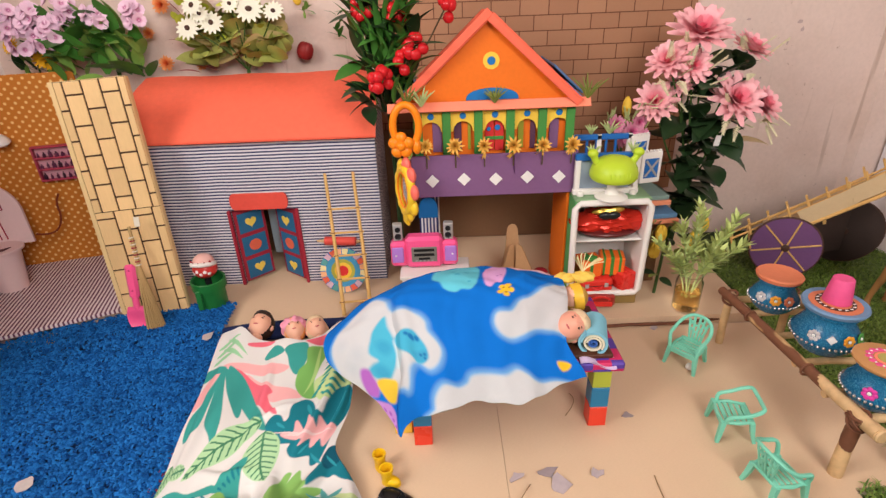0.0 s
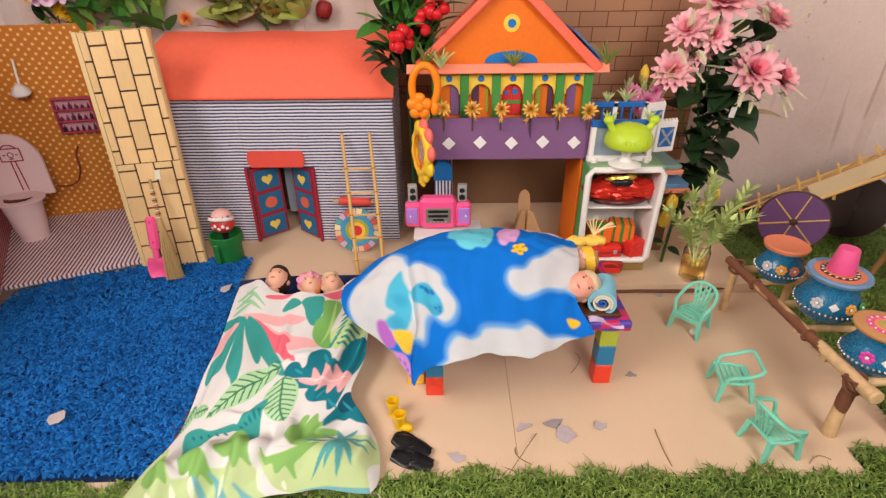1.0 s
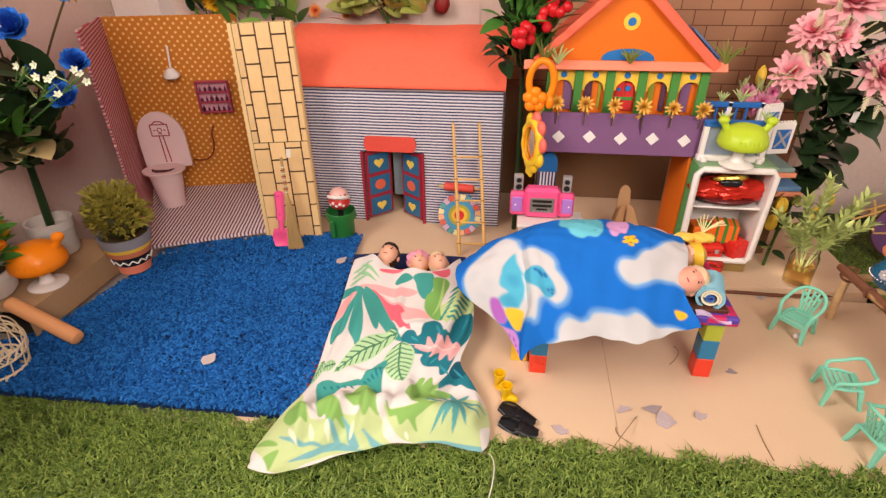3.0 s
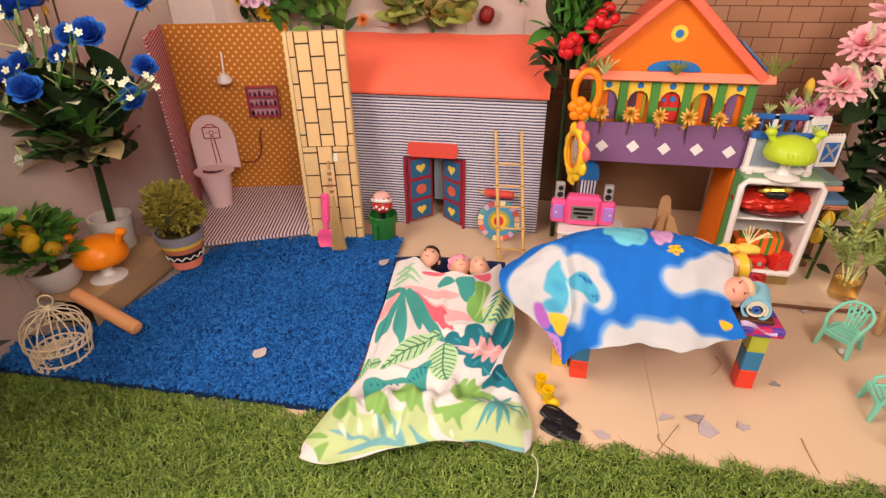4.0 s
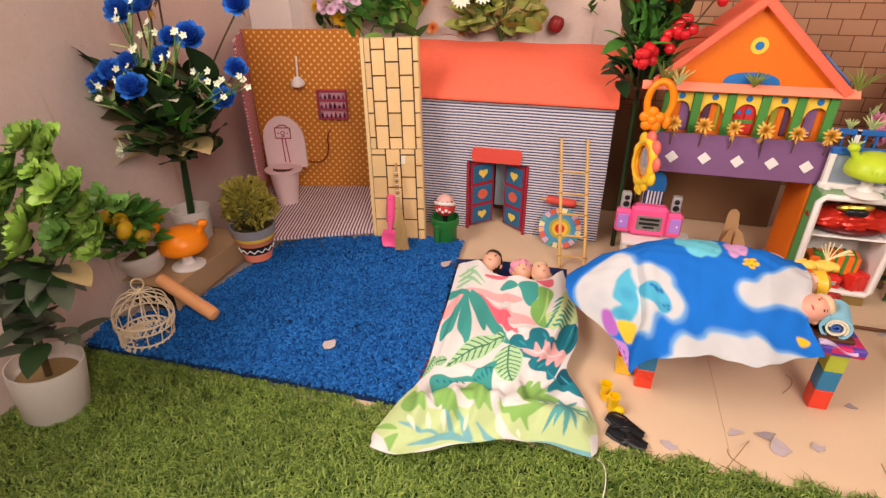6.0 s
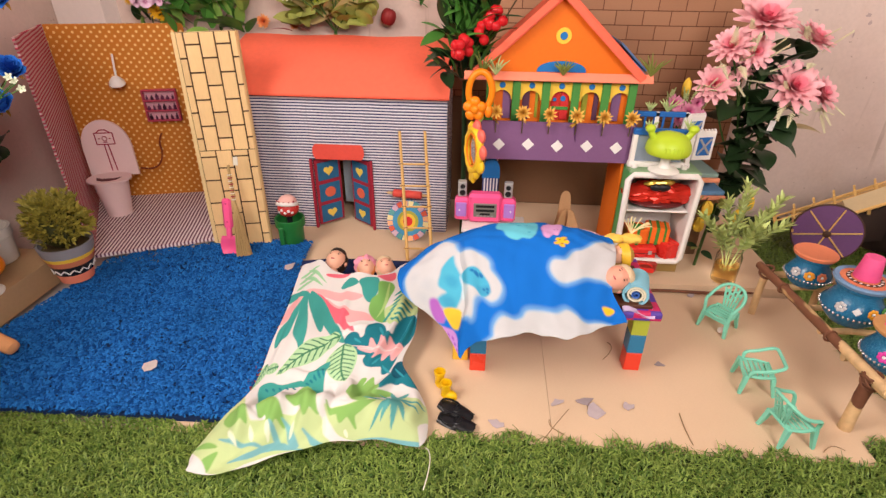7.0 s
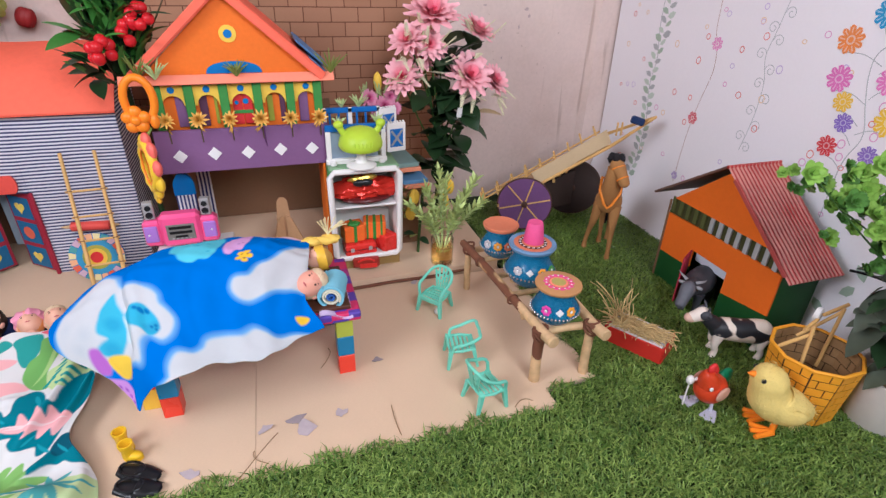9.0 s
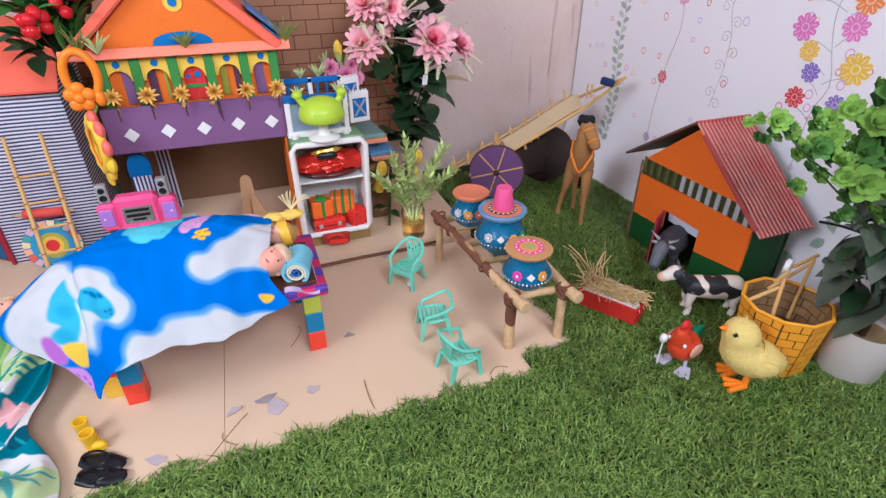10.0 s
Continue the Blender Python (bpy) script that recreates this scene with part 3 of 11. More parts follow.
# ---- brick-marked pillar ----
pil = thing("pillar", at(-0.598, 0.836, 0.022), "leaning light wood board marked with upright brick shapes", "pillar")
PW, PH, PT = 0.112, 0.425, 0.014
mP = Matrix.Rotation(radians(7.5), 4, 'Z') @ Matrix.Rotation(radians(-7.5), 4, 'X') @ Matrix.Rotation(radians(-2.2), 4, 'Y')
M_EDGE = plain("pale_wood_edge", (0.74, 0.52, 0.26), var=0.08, fine=80, rough=0.65, stretch=(9, 9, 1))
part("board", G().box((PW / 2, PT / 2 + 0.0016, PH / 2), (PW, PT, PH), 0.0012), M_EDGE, pil, "pale wooden board", mP, smooth=False)
part("joint_face", G().box((PW / 2 - 0.0006, 0.0013, PH / 2), (PW - 0.0020, 0.0010, PH - 0.0016), 0), M_JOINT, pil, "dark scribed joints", mP, smooth=False)
part("edge_strip", G().box((-0.0042, PT / 2 + 0.0012, PH / 2), (0.0078, PT + 0.001, PH), 0.0006), M_EDGE, pil, "", mP, smooth=False)
cw = PW / 3.5


def pillar_bricks(z0, z1, bh, shift, cw, off):
    for c in range(5):
        x0 = (c - off) * cw
        x1 = min(x0 + cw, PW)
        x0 = max(x0, 0)
        if x1 - x0 < 0.004:
            continue
        z = z0 - (bh * 0.5 if (c + shift) % 2 else bh * 0.02)
        while z < z1:
            a, b = max(z, z0), min(z + bh, z1)
            z += bh
            if b - a < 0.004:
                continue
            g = G().box(((x0 + x1) / 2, 0.0003, (a + b) / 2), (x1 - x0 - 0.0030, 0.0034, b - a - 0.0030), 0.0004)
            part("brick", g, M_BOARD_LIGHT, pil, "", mP, smooth=False)


pillar_bricks(0.0005, 0.205, 0.0480, 0, PW / 3.5, 0.0)
pillar_bricks(0.2035, PH, 0.0500, 1, PW / 3.95, 0.5)

# ---- striped barn-like house ----
HX0, HX1, HY, HYB, HZ, HT = -0.552, -0.118, 0.958, 1.12, 0.016, 0.326
house = thing("striped_house", at(HX0, HY, HZ), "toy house of navy striped cloth with a coral roof", "dollhouse")
HW, HD, HH = HX1 - HX0, HYB - HY, HT - HZ
DX0, DX1, DH = 0.139, 0.267, 0.166
part("front_wall", G().box((DX0 / 2, 0.003, HH / 2), (DX0, 0.006, HH), 0.0008).box(((DX1 + HW) / 2, 0.003, HH / 2), (HW - DX1, 0.006, HH), 0.0008)
     .box(((DX0 + DX1) / 2, 0.003, (DH + HH) / 2), (DX1 - DX0, 0.006, HH - DH), 0.0), M_STRIPE_NAVY, house, "", smooth=False)
g = G()
gable = [(0.006, 0), (HD, 0), (HD, HH + 0.085), (0.006, HH)]
g.prism(gable, 0, 0.005, Matrix.Translation((HW - 0.005, 0, 0)) @ Matrix(((0, 0, 1, 0), (1, 0, 0, 0), (0, 1, 0, 0), (0, 0, 0, 1))))
part("side_wall", g, M_STRIPE_NAVY, house, "", smooth=False)
part("far_side_wall", G().box((0.003, HD / 2 + 0.004, HH / 2), (0.005, HD - 0.008, HH), 0), M_STRIPE_NAVY, house, "", smooth=False)
part("back_wall", G().box((HW / 2, HD - 0.002, HH / 2), (HW - 0.012, 0.004, HH), 0), M_CARD_DARK, house, "", smooth=False)


def roof_surface(u, v):
    x = -0.030 + (HW + 0.034) * u
    y = -0.016 + (HD * 0.92 + 0.016) * v
    z = HH - 0.004 + 0.094 * v + 0.019 * math.sin(v * math.pi) + 0.004 * math.sin(u * 9 + v * 5) * v * (1 - v) * 2 + 0.0012 * math.sin(u * 17) * v
    return (x, y, z)


g = G().grid(48, 16, roof_surface)
g.grid(48, 16, lambda u, v: tuple(Vector(roof_surface(1 - u, v)) + Vector((0, 0.0015, -0.003))))
part("roof", g, M_CORAL, house, "coral card roof with soft dents")
part("roof_back", G().box((HW / 2, HD - 0.006, HH + 0.04), (HW - 0.02, 0.004, 0.08), 0), M_CORAL, house)
sign = [(0.052 * (1 if math.cos(a) > 0 else -1) + 0.008 * math.cos(a) * 1.0 - 0.004 * (1 if math.cos(a) > 0 else -1), 0.0165 * math.sin(a)) for a in np.linspace(0.02, 2 * math.pi - 0.02, 28)]
part("door_sign", G().prism(sign, 0, 0.004, upright((DX0 + DX1) / 2 - 0.003, -0.003, DH + 0.019)), plain("sign_red", (0.74, 0.085, 0.06), var=0.1, rough=0.55), house, "red rounded board over the door")
M_DOOR = plain("door_blue", (0.02, 0.13, 0.27), var=0.12, rough=0.6)
M_HEART_Y = plain("heart_yellow", (0.80, 0.58, 0.10), var=0.08)
M_HEART_R = plain("heart_red", (0.70, 0.13, 0.07), var=0.08)
for x in (DX0 - 0.003, DX1 + 0.002):
    part("door_jamb", G().box((x, -0.002, DH / 2), (0.006, 0.008, DH), 0.001), M_MAROON, house, smooth=False)
LW = 0.0635
for side, hx, rz in ((1, DX0 + 0.002, 44), (-1, DX1 - 0.002, -38)):
    d = part("door", G().box((side * LW / 2, 0, DH / 2), (LW, 0.004, DH - 0.010), 0.0006), M_MAROON, house, "maroon leaf with blue heart panels", at(hx, 0.001, 0.001, rz), smooth=False)
    for k, z in enumerate((0.030, 0.081, 0.132)):
        pn = part("panel", G().box((side * LW / 2, -0.0026, z), (LW - 0.012, 0.0016, 0.042), 0.0004), M_DOOR, d, "", smooth=False)
        part("heart", G().prism(heart(0.0125) if k != 1 else disc(0.012, 18, 1.1, 1.0), 0, 0.0012, upright(side * LW / 2, -0.0034, z)), M_HEART_R if k == 1 else M_HEART_Y, d)
part("inner_post", G().box(((DX0 + DX1) / 2 + 0.002, 0.078, 0.098), (0.040, 0.004, 0.13), 0.001), plain("grey_blue_card", (0.30, 0.36, 0.42), var=0.1), house, "pale blue card standing inside")

# ---- orange villa ----
VX0, VX1, VY = -0.040, 0.232, 0.862
villa = thing("villa", at(VX0, VY, 0.016), "orange toy villa with a coral gable roof over a purple balcony", "dollhouse")
VW = VX1 - VX0
PZ0, PZ1 = 0.214, 0.288
part("balcony_panel", G().box((VW / 2 - 0.002, 0.002, (PZ0 + PZ1) / 2), (VW + 0.012, 0.005, PZ1 - PZ0), 0.0008), M_PURPLE, villa, "purple paper parapet", smooth=False)
for i in range(5):
    part("diamond", G().box((0, 0, 0), (0.0165, 0.0165, 0.0012), 0.0003, pose(0.027 + i * 0.0545, -0.0018, PZ0 + 0.030 + (0.0015 * (i % 2)), 90, 0, 0) @ Matrix.Rotation(radians(45), 4, 'Z')), M_WHITE, villa, "", smooth=False)
part("balcony_floor", G().box((VW / 2, 0.06, PZ0 + 0.004), (VW, 0.112, 0.006), 0), M_CARD_DARK, villa, "", smooth=False)
CZ0, CZ1, CY = PZ1 - 0.03, 0.362, 0.030
# colonnade: arches of yellow card between green posts, on orange
bays = 5
bw = VW / bays
part("back_wall", G().box((VW / 2, CY + 0.012, (CZ0 + CZ1) / 2), (VW, 0.004, CZ1 - CZ0), 0), M_ORANGE, villa, "orange wall behind the arches", smooth=False)
for i in range(bays):
    x0, x1 = i * bw + 0.001, (i + 1) * bw - 0.001
    cx, r = (x0 + x1) / 2 + 0.001, bw * 0.31
    z_sp = CZ1 - 0.041
    poly = [(x0, CZ1), (x0, z_sp), (cx - r, z_sp)] + [(cx - r * math.cos(a), z_sp + r * 1.02 * math.sin(a)) for a in np.linspace(0, math.pi, 14)][1:-1] + [(cx + r, z_sp), (x1, z_sp), (x1, CZ1)]
    part("arch", G().prism(poly[::-1], 0, 0.003, upright(0, CY + 0.003, 0)), M_YELLOW, villa, "yellow card arch", smooth=False)
    part("dot", G().prism(disc(0.0055, 18), 0, 0.0008, upright(cx, CY - 0.0002, CZ1 - 0.0145)), M_BLUE, villa)
M_DUSK = plain("bay_dusk", (0.10, 0.035, 0.07), var=0.12)
M_OLIVE = plain("bay_olive", (0.30, 0.30, 0.03), var=0.1)
# painted strips in the bays: bay, offset, width, colour, height
for i, off, w, mat_, h_ in ((0, 0.010, 0.016, M_PURPLE, 0.052), (1, -0.009, 0.013, M_DUSK, 0.052), (1, 0.011, 0.005, M_OLIVE, 0.046), (2, -0.0085, 0.0155, M_RED, 0.052), (2, 0.0085, 0.0155, M_RED, 0.052), (3, -0.009, 0.010, M_OLIVE, 0.046), (3, 0.012, 0.009, M_DUSK, 0.050),
                            (4, -0.006, 0.016, M_PURPLE, 0.052)):
    part("shutter", G().box(((i + 0.5) * bw + 0.001 + off, CY + 0.008, CZ1 - 0.052), (w, 0.003, h_), 0.0005), mat_, villa, "", smooth=False)
part("door_band", G().box((2.5 * bw + 0.001, CY + 0.0058, CZ1 - 0.056), (0.032, 0.001, 0.006), 0.0003), M_GREEN, villa, "", smooth=False)
part("door_knob", G().prism(disc(0.0035, 14), 0, 0.001, upright(2.5 * bw - 0.009, CY + 0.0062, CZ1 - 0.040)), M_BLUE, villa)
part("door_knob", G().prism(disc(0.005, 14), 0, 0.001, upright(2.5 * bw + 0.006, CY + 0.0062, CZ1 - 0.038)), M_BLUE, villa)
for i in range(bays + 1):
    x = i * bw + (0.006 if i == 0 else -0.007 if i == bays else 0.0)
    part("post", G().box((x, CY - 0.002, (CZ0 + CZ1) / 2 - 0.002), (0.0145, 0.006, CZ1 - CZ0), 0.0008), M_GREEN, villa, "green painted post", smooth=False)
EZ = CZ1 + 0.004
part("eave_board", G().box((VW / 2 - 0.010, 0, 0), (VW + 0.066, 0.003, 0.017), 0.0006, at(0, 0.020, EZ - 0.001, 0, -38)), M_CORAL_PALE, villa, "pale coral eave strip", smooth=False)
GA = 0.122
GZ = EZ + 0.006
gx = VW / 2 - 0.006
hw = VW / 2 - 0.008
gp = [(gx - hw - 0.012, GZ - 0.003), (gx + hw + 0.012, GZ - 0.003), (gx, GZ + GA + 0.007)]
part("gable", G().prism(gp, 0, 0.004, upright(0, 0.034, 0)), M_ORANGE, villa, "orange gable board", smooth=False)
for sgn in (-1, 1):
    a = Vector((gx, GZ + GA + 0.010))
    b = Vector((gx + sgn * (hw + 0.022), GZ - 0.004))
    L = (b - a).length
    an = math.atan2(b[1] - a[1], b[0] - a[0])
    mR = Matrix.Translation((a[0], 0.018, a[1])) @ Matrix.Rotation(-an, 4, 'Y')
    part("roof_slope", G().box((L / 2, 0.075, 0), (L, 0.155, 0.006), 0.001), M_CORAL, villa, "coral card roof slope", mR, smooth=False)
    part("roof_edge", G().box((L / 2, -0.0022, -0.0055), (L, 0.004, 0.013), 0.001), M_CORAL, villa, "coral roof edge", mR, smooth=False)
    part("roof_corner", G().box((L - 0.018, 0.080, 0.004 * sgn), (0.034, 0.135, 0.002), 0.0005), plain("roof_blue", (0.10, 0.22, 0.45), var=0.12), villa, "blue painted roof corner", mR, smooth=False)
mR2 = Matrix.Translation((gx + 0.082, 0.05, GZ + GA - 0.052)) @ Matrix.Rotation(math.atan2(GA + 0.014, hw + 0.022), 4, 'Y')
part("rear_slope", G().box((0.068, 0.06, 0.001), (0.070, 0.12, 0.004), 0.0008), plain("roof_blue_rear", (0.10, 0.22, 0.45), var=0.12), villa, "blue painted rear roof card", mR2, smooth=False)
part("paint_drip", G().tube([(0.166, -0.0006, PZ1 - 0.002), (0.167, -0.0010, PZ1 - 0.026), (0.169, -0.0008, PZ1 - 0.036)], [0.0022, 0.0016, 0.0006], 6), plain("purple_drip", (0.11, 0.035, 0.12), var=0.1), villa)
part("window_ring", G().prism(disc(0.0135, 24), 0, 0.0012, upright(gx, 0.0297, GZ + 0.062)), M_YELLOW, villa)
part("window_eye", G().prism(disc(0.0066, 20), 0, 0.0012, upright(gx, 0.0284, GZ + 0.062)), M_BLUE, villa)
moon = [(0.044 * math.cos(a), 0.019 * math.sin(a) ** 0.8) for a in np.linspace(0.0, math.pi, 20)]
part("blue_mound", G().prism(moon, 0, 0.0012, upright(gx + 0.002, 0.0297, GZ + 0.0005)), M_BLUE, villa, "blue painted mound")
part("right_wall", G().box((VW - 0.007, 0.057, 0.107), (0.005, 0.106, 0.214), 0.001), M_ORANGE, villa, "orange side wall", smooth=False)
part("left_wall", G().box((0.006, 0.20, 0.107), (0.005, 0.09, 0.214), 0.001), M_CARD_DARK, villa, "", smooth=False)
part("rear_board", G().box((VW / 2 - 0.02, 0.284, 0.134), (VW + 0.12, 0.006, 0.266), 0.001), M_CARD_DARK, villa, "dark brown cardboard back", smooth=False)

# ---- the two cloths: surfaces over u, v ----
def curve_through(pts):
    """A smooth curve over 0..1 through points at even steps."""
    P = np.array(pts, float)
    n = len(P) - 1

    def f(t):
        t = np.clip(np.asarray(t, float), 0, 1) * n
        i = np.minimum(t.astype(int), n - 1)
        s = (t - i)[..., None]
        p1, p2 = P[i], P[i + 1]
        p0, p3 = P[np.maximum(i - 1, 0)], P[np.minimum(i + 2, n)]
        return 0.5 * (2 * p1 + (p2 - p0) * s + (2 * p0 - 5 * p1 + 4 * p2 - p3) * s ** 2 + (3 * p1 - p0 - 3 * p2 + p3) * s ** 3)
    return f


def coons(F, B, L, R):
    def f(u, v):
        U, V = u[..., None], v[..., None]
        c00, c10, c01, c11 = F(np.zeros_like(u)), F(np.ones_like(u)), B(np.zeros_like(u)), B(np.ones_like(u))
        return (1 - V) * F(u) + V * B(u) + (1 - U) * L(v) + U * R(v) - ((1 - U) * (1 - V) * c00 + U * (1 - V) * c10 + (1 - U) * V * c01 + U * V * c11)
    return f


BLANKET = coons(
    curve_through([(-0.061, 0.488, 0.052), (-0.03, 0.480, 0.096), (0.025, 0.484, 0.104), (0.078, 0.490, 0.100), (0.128, 0.502, 0.103), (0.176, 0.527, 0.108)]),
    curve_through([(-0.150, 0.665, 0.105), (-0.09, 0.69, 0.135), (-0.02, 0.705, 0.160), (0.06, 0.71, 0.165), (0.12, 0.708, 0.160), (0.173, 0.70, 0.155)]),
    curve_through([(-0.061, 0.488, 0.052), (-0.095, 0.518, 0.090), (-0.150, 0.555, 0.112), (-0.168, 0.590, 0.122), (-0.165, 0.63, 0.118), (-0.150, 0.665, 0.105)]),
    curve_through([(0.176, 0.527, 0.108), (0.156, 0.552, 0.141), (0.163, 0.59, 0.163), (0.170, 0.625, 0.172), (0.172, 0.66, 0.168), (0.173, 0.70, 0.155)]))


def blanket_at(u, v):
    p = BLANKET(u, v)
    body = np.exp(-((v - 0.60) / 0.30) ** 2) * np.clip(u * 2.6, 0, 1) * np.clip((1 - u) * 5, 0, 1)
    p[..., 2] += 0.020 * body + 0.006 * np.exp(-((v - 0.35) / 0.18) ** 2) * np.clip(u * 3, 0, 1) * np.clip((1 - u) * 4, 0, 1)
    p[..., 2] += 0.0016 * np.sin(u * 21 + v * 6) * np.sin(v * 9 + 1) + 0.0011 * np.sin(u * 47 - v * 15)
    # a fold down the foot end: the cloth tucks in on its outer side
    uc = np.interp(v, (0.0, 0.04, 0.18, 0.35, 0.47, 0.7), (0.0, 0.03, 0.214, 0.308, 0.325, 0.33))
    d = uc - u
    win = np.clip(v * 12, 0, 1) * np.clip((0.62 - v) * 5, 0, 1)
    tuck = np.clip(d / 0.02, 0, 1) * np.clip(1 - d / 0.22, 0, 1) * win
    p[..., 1] += 0.009 * tuck
    p[..., 2] -= 0.010 * tuck
    p[..., 2] += 0.005 * np.exp(-((d + 0.02) / 0.025) ** 2) * win
    # small wrinkles
    p[..., 2] += 0.0011 * np.sin(u * 31 + 4 * np.sin(v * 11)) * np.sin(v * 23 + 2 * np.sin(u * 9))
    p[..., 2] += 0.0016 * np.exp(-((u - 0.52 - 0.25 * (v - 0.5)) / 0.02) ** 2) * np.clip(v * 4, 0, 1) * np.clip((0.8 - v) * 4, 0, 1)
    hem = np.clip(1 - v * 5, 0, 1)
    p[..., 1] += 0.006 * hem * np.sin(u * 17)
    return p


SHEET = coons(
    curve_through([(-0.402, 0.298, 0.010), (-0.345, 0.293, 0.016), (-0.29, 0.322, 0.016), (-0.225, 0.345, 0.022), (-0.168, 0.359, 0.014), (-0.101, 0.358, 0.008)]),
    curve_through([(-0.382, 0.742, 0.040), (-0.345, 0.732, 0.046), (-0.305, 0.704, 0.046), (-0.262, 0.690, 0.048), (-0.215, 0.698, 0.047), (-0.180, 0.757, 0.046)]),
    curve_through([(-0.402, 0.298, 0.010), (-0.380, 0.378, 0.014), (-0.362, 0.445, 0.018), (-0.368, 0.545, 0.022), (-0.375, 0.645, 0.026), (-0.382, 0.742, 0.040)]),
    curve_through([(-0.101, 0.358, 0.008), (-0.106, 0.425, 0.016), (-0.150, 0.50, 0.022), (-0.140, 0.575, 0.030), (-0.148, 0.66, 0.036), (-0.180, 0.757, 0.046)]))


def sheet_at(u, v):
    p = SHEET(u, v)
    bodies = 0.016 * (np.exp(-((u - 0.25) / 0.15) ** 2) + np.exp(-((u - 0.66) / 0.2) ** 2)) * np.clip((v - 0.32) * 4, 0, 1)
    bil = 0.028 * np.exp(-((v - 0.16 - 0.05 * np.sin(u * 5)) / 0.085) ** 2) * np.clip(u * 4, 0, 1) * np.clip((1 - u) * 6, 0, 1)
    p[..., 2] += bodies + bil
    p[..., 2] += 0.004 * np.exp(-((u - 0.80 - 0.25 * (v - 0.5)) / 0.05) ** 2) * np.clip(v * 3, 0, 1)
    # creases from the knees to the hem, along the legs and across the hem
    for u0, v0, u1, v1, wd, ht in ((0.10, 0.36, 0.20, 0.06, 0.030, 0.013), (0.30, 0.34, 0.34, 0.08, 0.030, 0.011), (0.44, 0.33, 0.47, 0.07, 0.026, 0.014), (0.57, 0.36, 0.56, 0.10, 0.026, -0.012),
                                  (0.68, 0.36, 0.62, 0.16, 0.026, 0.011), (0.92, 0.36, 0.74, 0.24, 0.026, 0.012), (0.97, 0.26, 0.90, 0.08, 0.022, 0.009), (0.52, 0.92, 0.46, 0.45, 0.026, 0.007), (0.90, 0.82, 0.78, 0.42, 0.022, 0.010),
                                  (0.97, 0.72, 0.90, 0.46, 0.018, 0.008), (0.12, 0.85, 0.10, 0.45, 0.018, 0.006), (0.40, 0.60, 0.72, 0.66, 0.018, 0.005), (0.20, 0.44, 0.62, 0.40, 0.022, 0.006), (0.06, 0.22, 0.32, 0.13, 0.022, 0.008)):
        du, dv_ = u1 - u0, v1 - v0
        t = np.clip(((u - u0) * du + (v - v0) * dv_) / (du * du + dv_ * dv_), 0, 1)
        dd = np.hypot((u - u0 - t * du), (v - v0 - t * dv_) * 1.5)
        p[..., 2] += ht * np.exp(-(dd / wd) ** 2) * np.sin(np.pi * np.clip(t, 0.04, 0.96))
    low = np.clip((0.42 - v) * 5, 0, 1) * np.clip(v * 12, 0, 1) * np.clip(u * 8 - 0.4, 0, 1)
    p[..., 2] += low * (0.0030 * np.sin(u * 21 + 3 * np.sin(v * 9)) + 0.0022 * np.sin(u * 37 - v * 31))
    p[..., 2] += 0.0022 * np.sin(u * 16 + v * 5) * np.sin(v * 13) + 0.0013 * np.sin(u * 33 - v * 19)
    # blunt turned-under corners
    for cu, cv, k in ((0.0, 0.0, 0.016), (1.0, 0.0, 0.008)):
        near = np.clip(1 - np.hypot((u - cu) * 1.2, v - cv) / 0.09, 0, 1) ** 2
        p[..., 0] += k * near * (1 if cu == 0 else -1)
        p[..., 1] += 0.5 * k * near
        p[..., 2] -= 0.3 * k * near
    return p


def painted_cloth(name, fn, nu, nv, paint, material, label, category, thick=0.0016):
    u, v = np.meshgrid(np.linspace(0, 1, nu + 1), np.linspace(0, 1, nv + 1))
    p = fn(u, v)
    w = nu + 1
    i = (np.arange(nv)[:, None] * w + np.arange(nu)).reshape(-1)
    faces = np.stack([i, i + 1, i + w + 1, i + w], 1)
    me = bpy.data.meshes.new(name)
    me.from_pydata(p.reshape(-1, 3).tolist(), [], faces.tolist())
    col = np.ones((u.size, 4))
    col[:, :3] = paint(u, v).reshape(-1, 3)
    at_ = me.color_attributes.new("Col", 'FLOAT_COLOR', 'POINT')
    at_.data.foreach_set("color", col.reshape(-1))
    me.materials.append(material)
    me.shade_smooth()
    ob = new(name, me)
    s = ob.modifiers.new("thickness", 'SOLIDIFY')
    s.thickness, s.offset = thick, 1.0
    return tagged(ob, label, category)


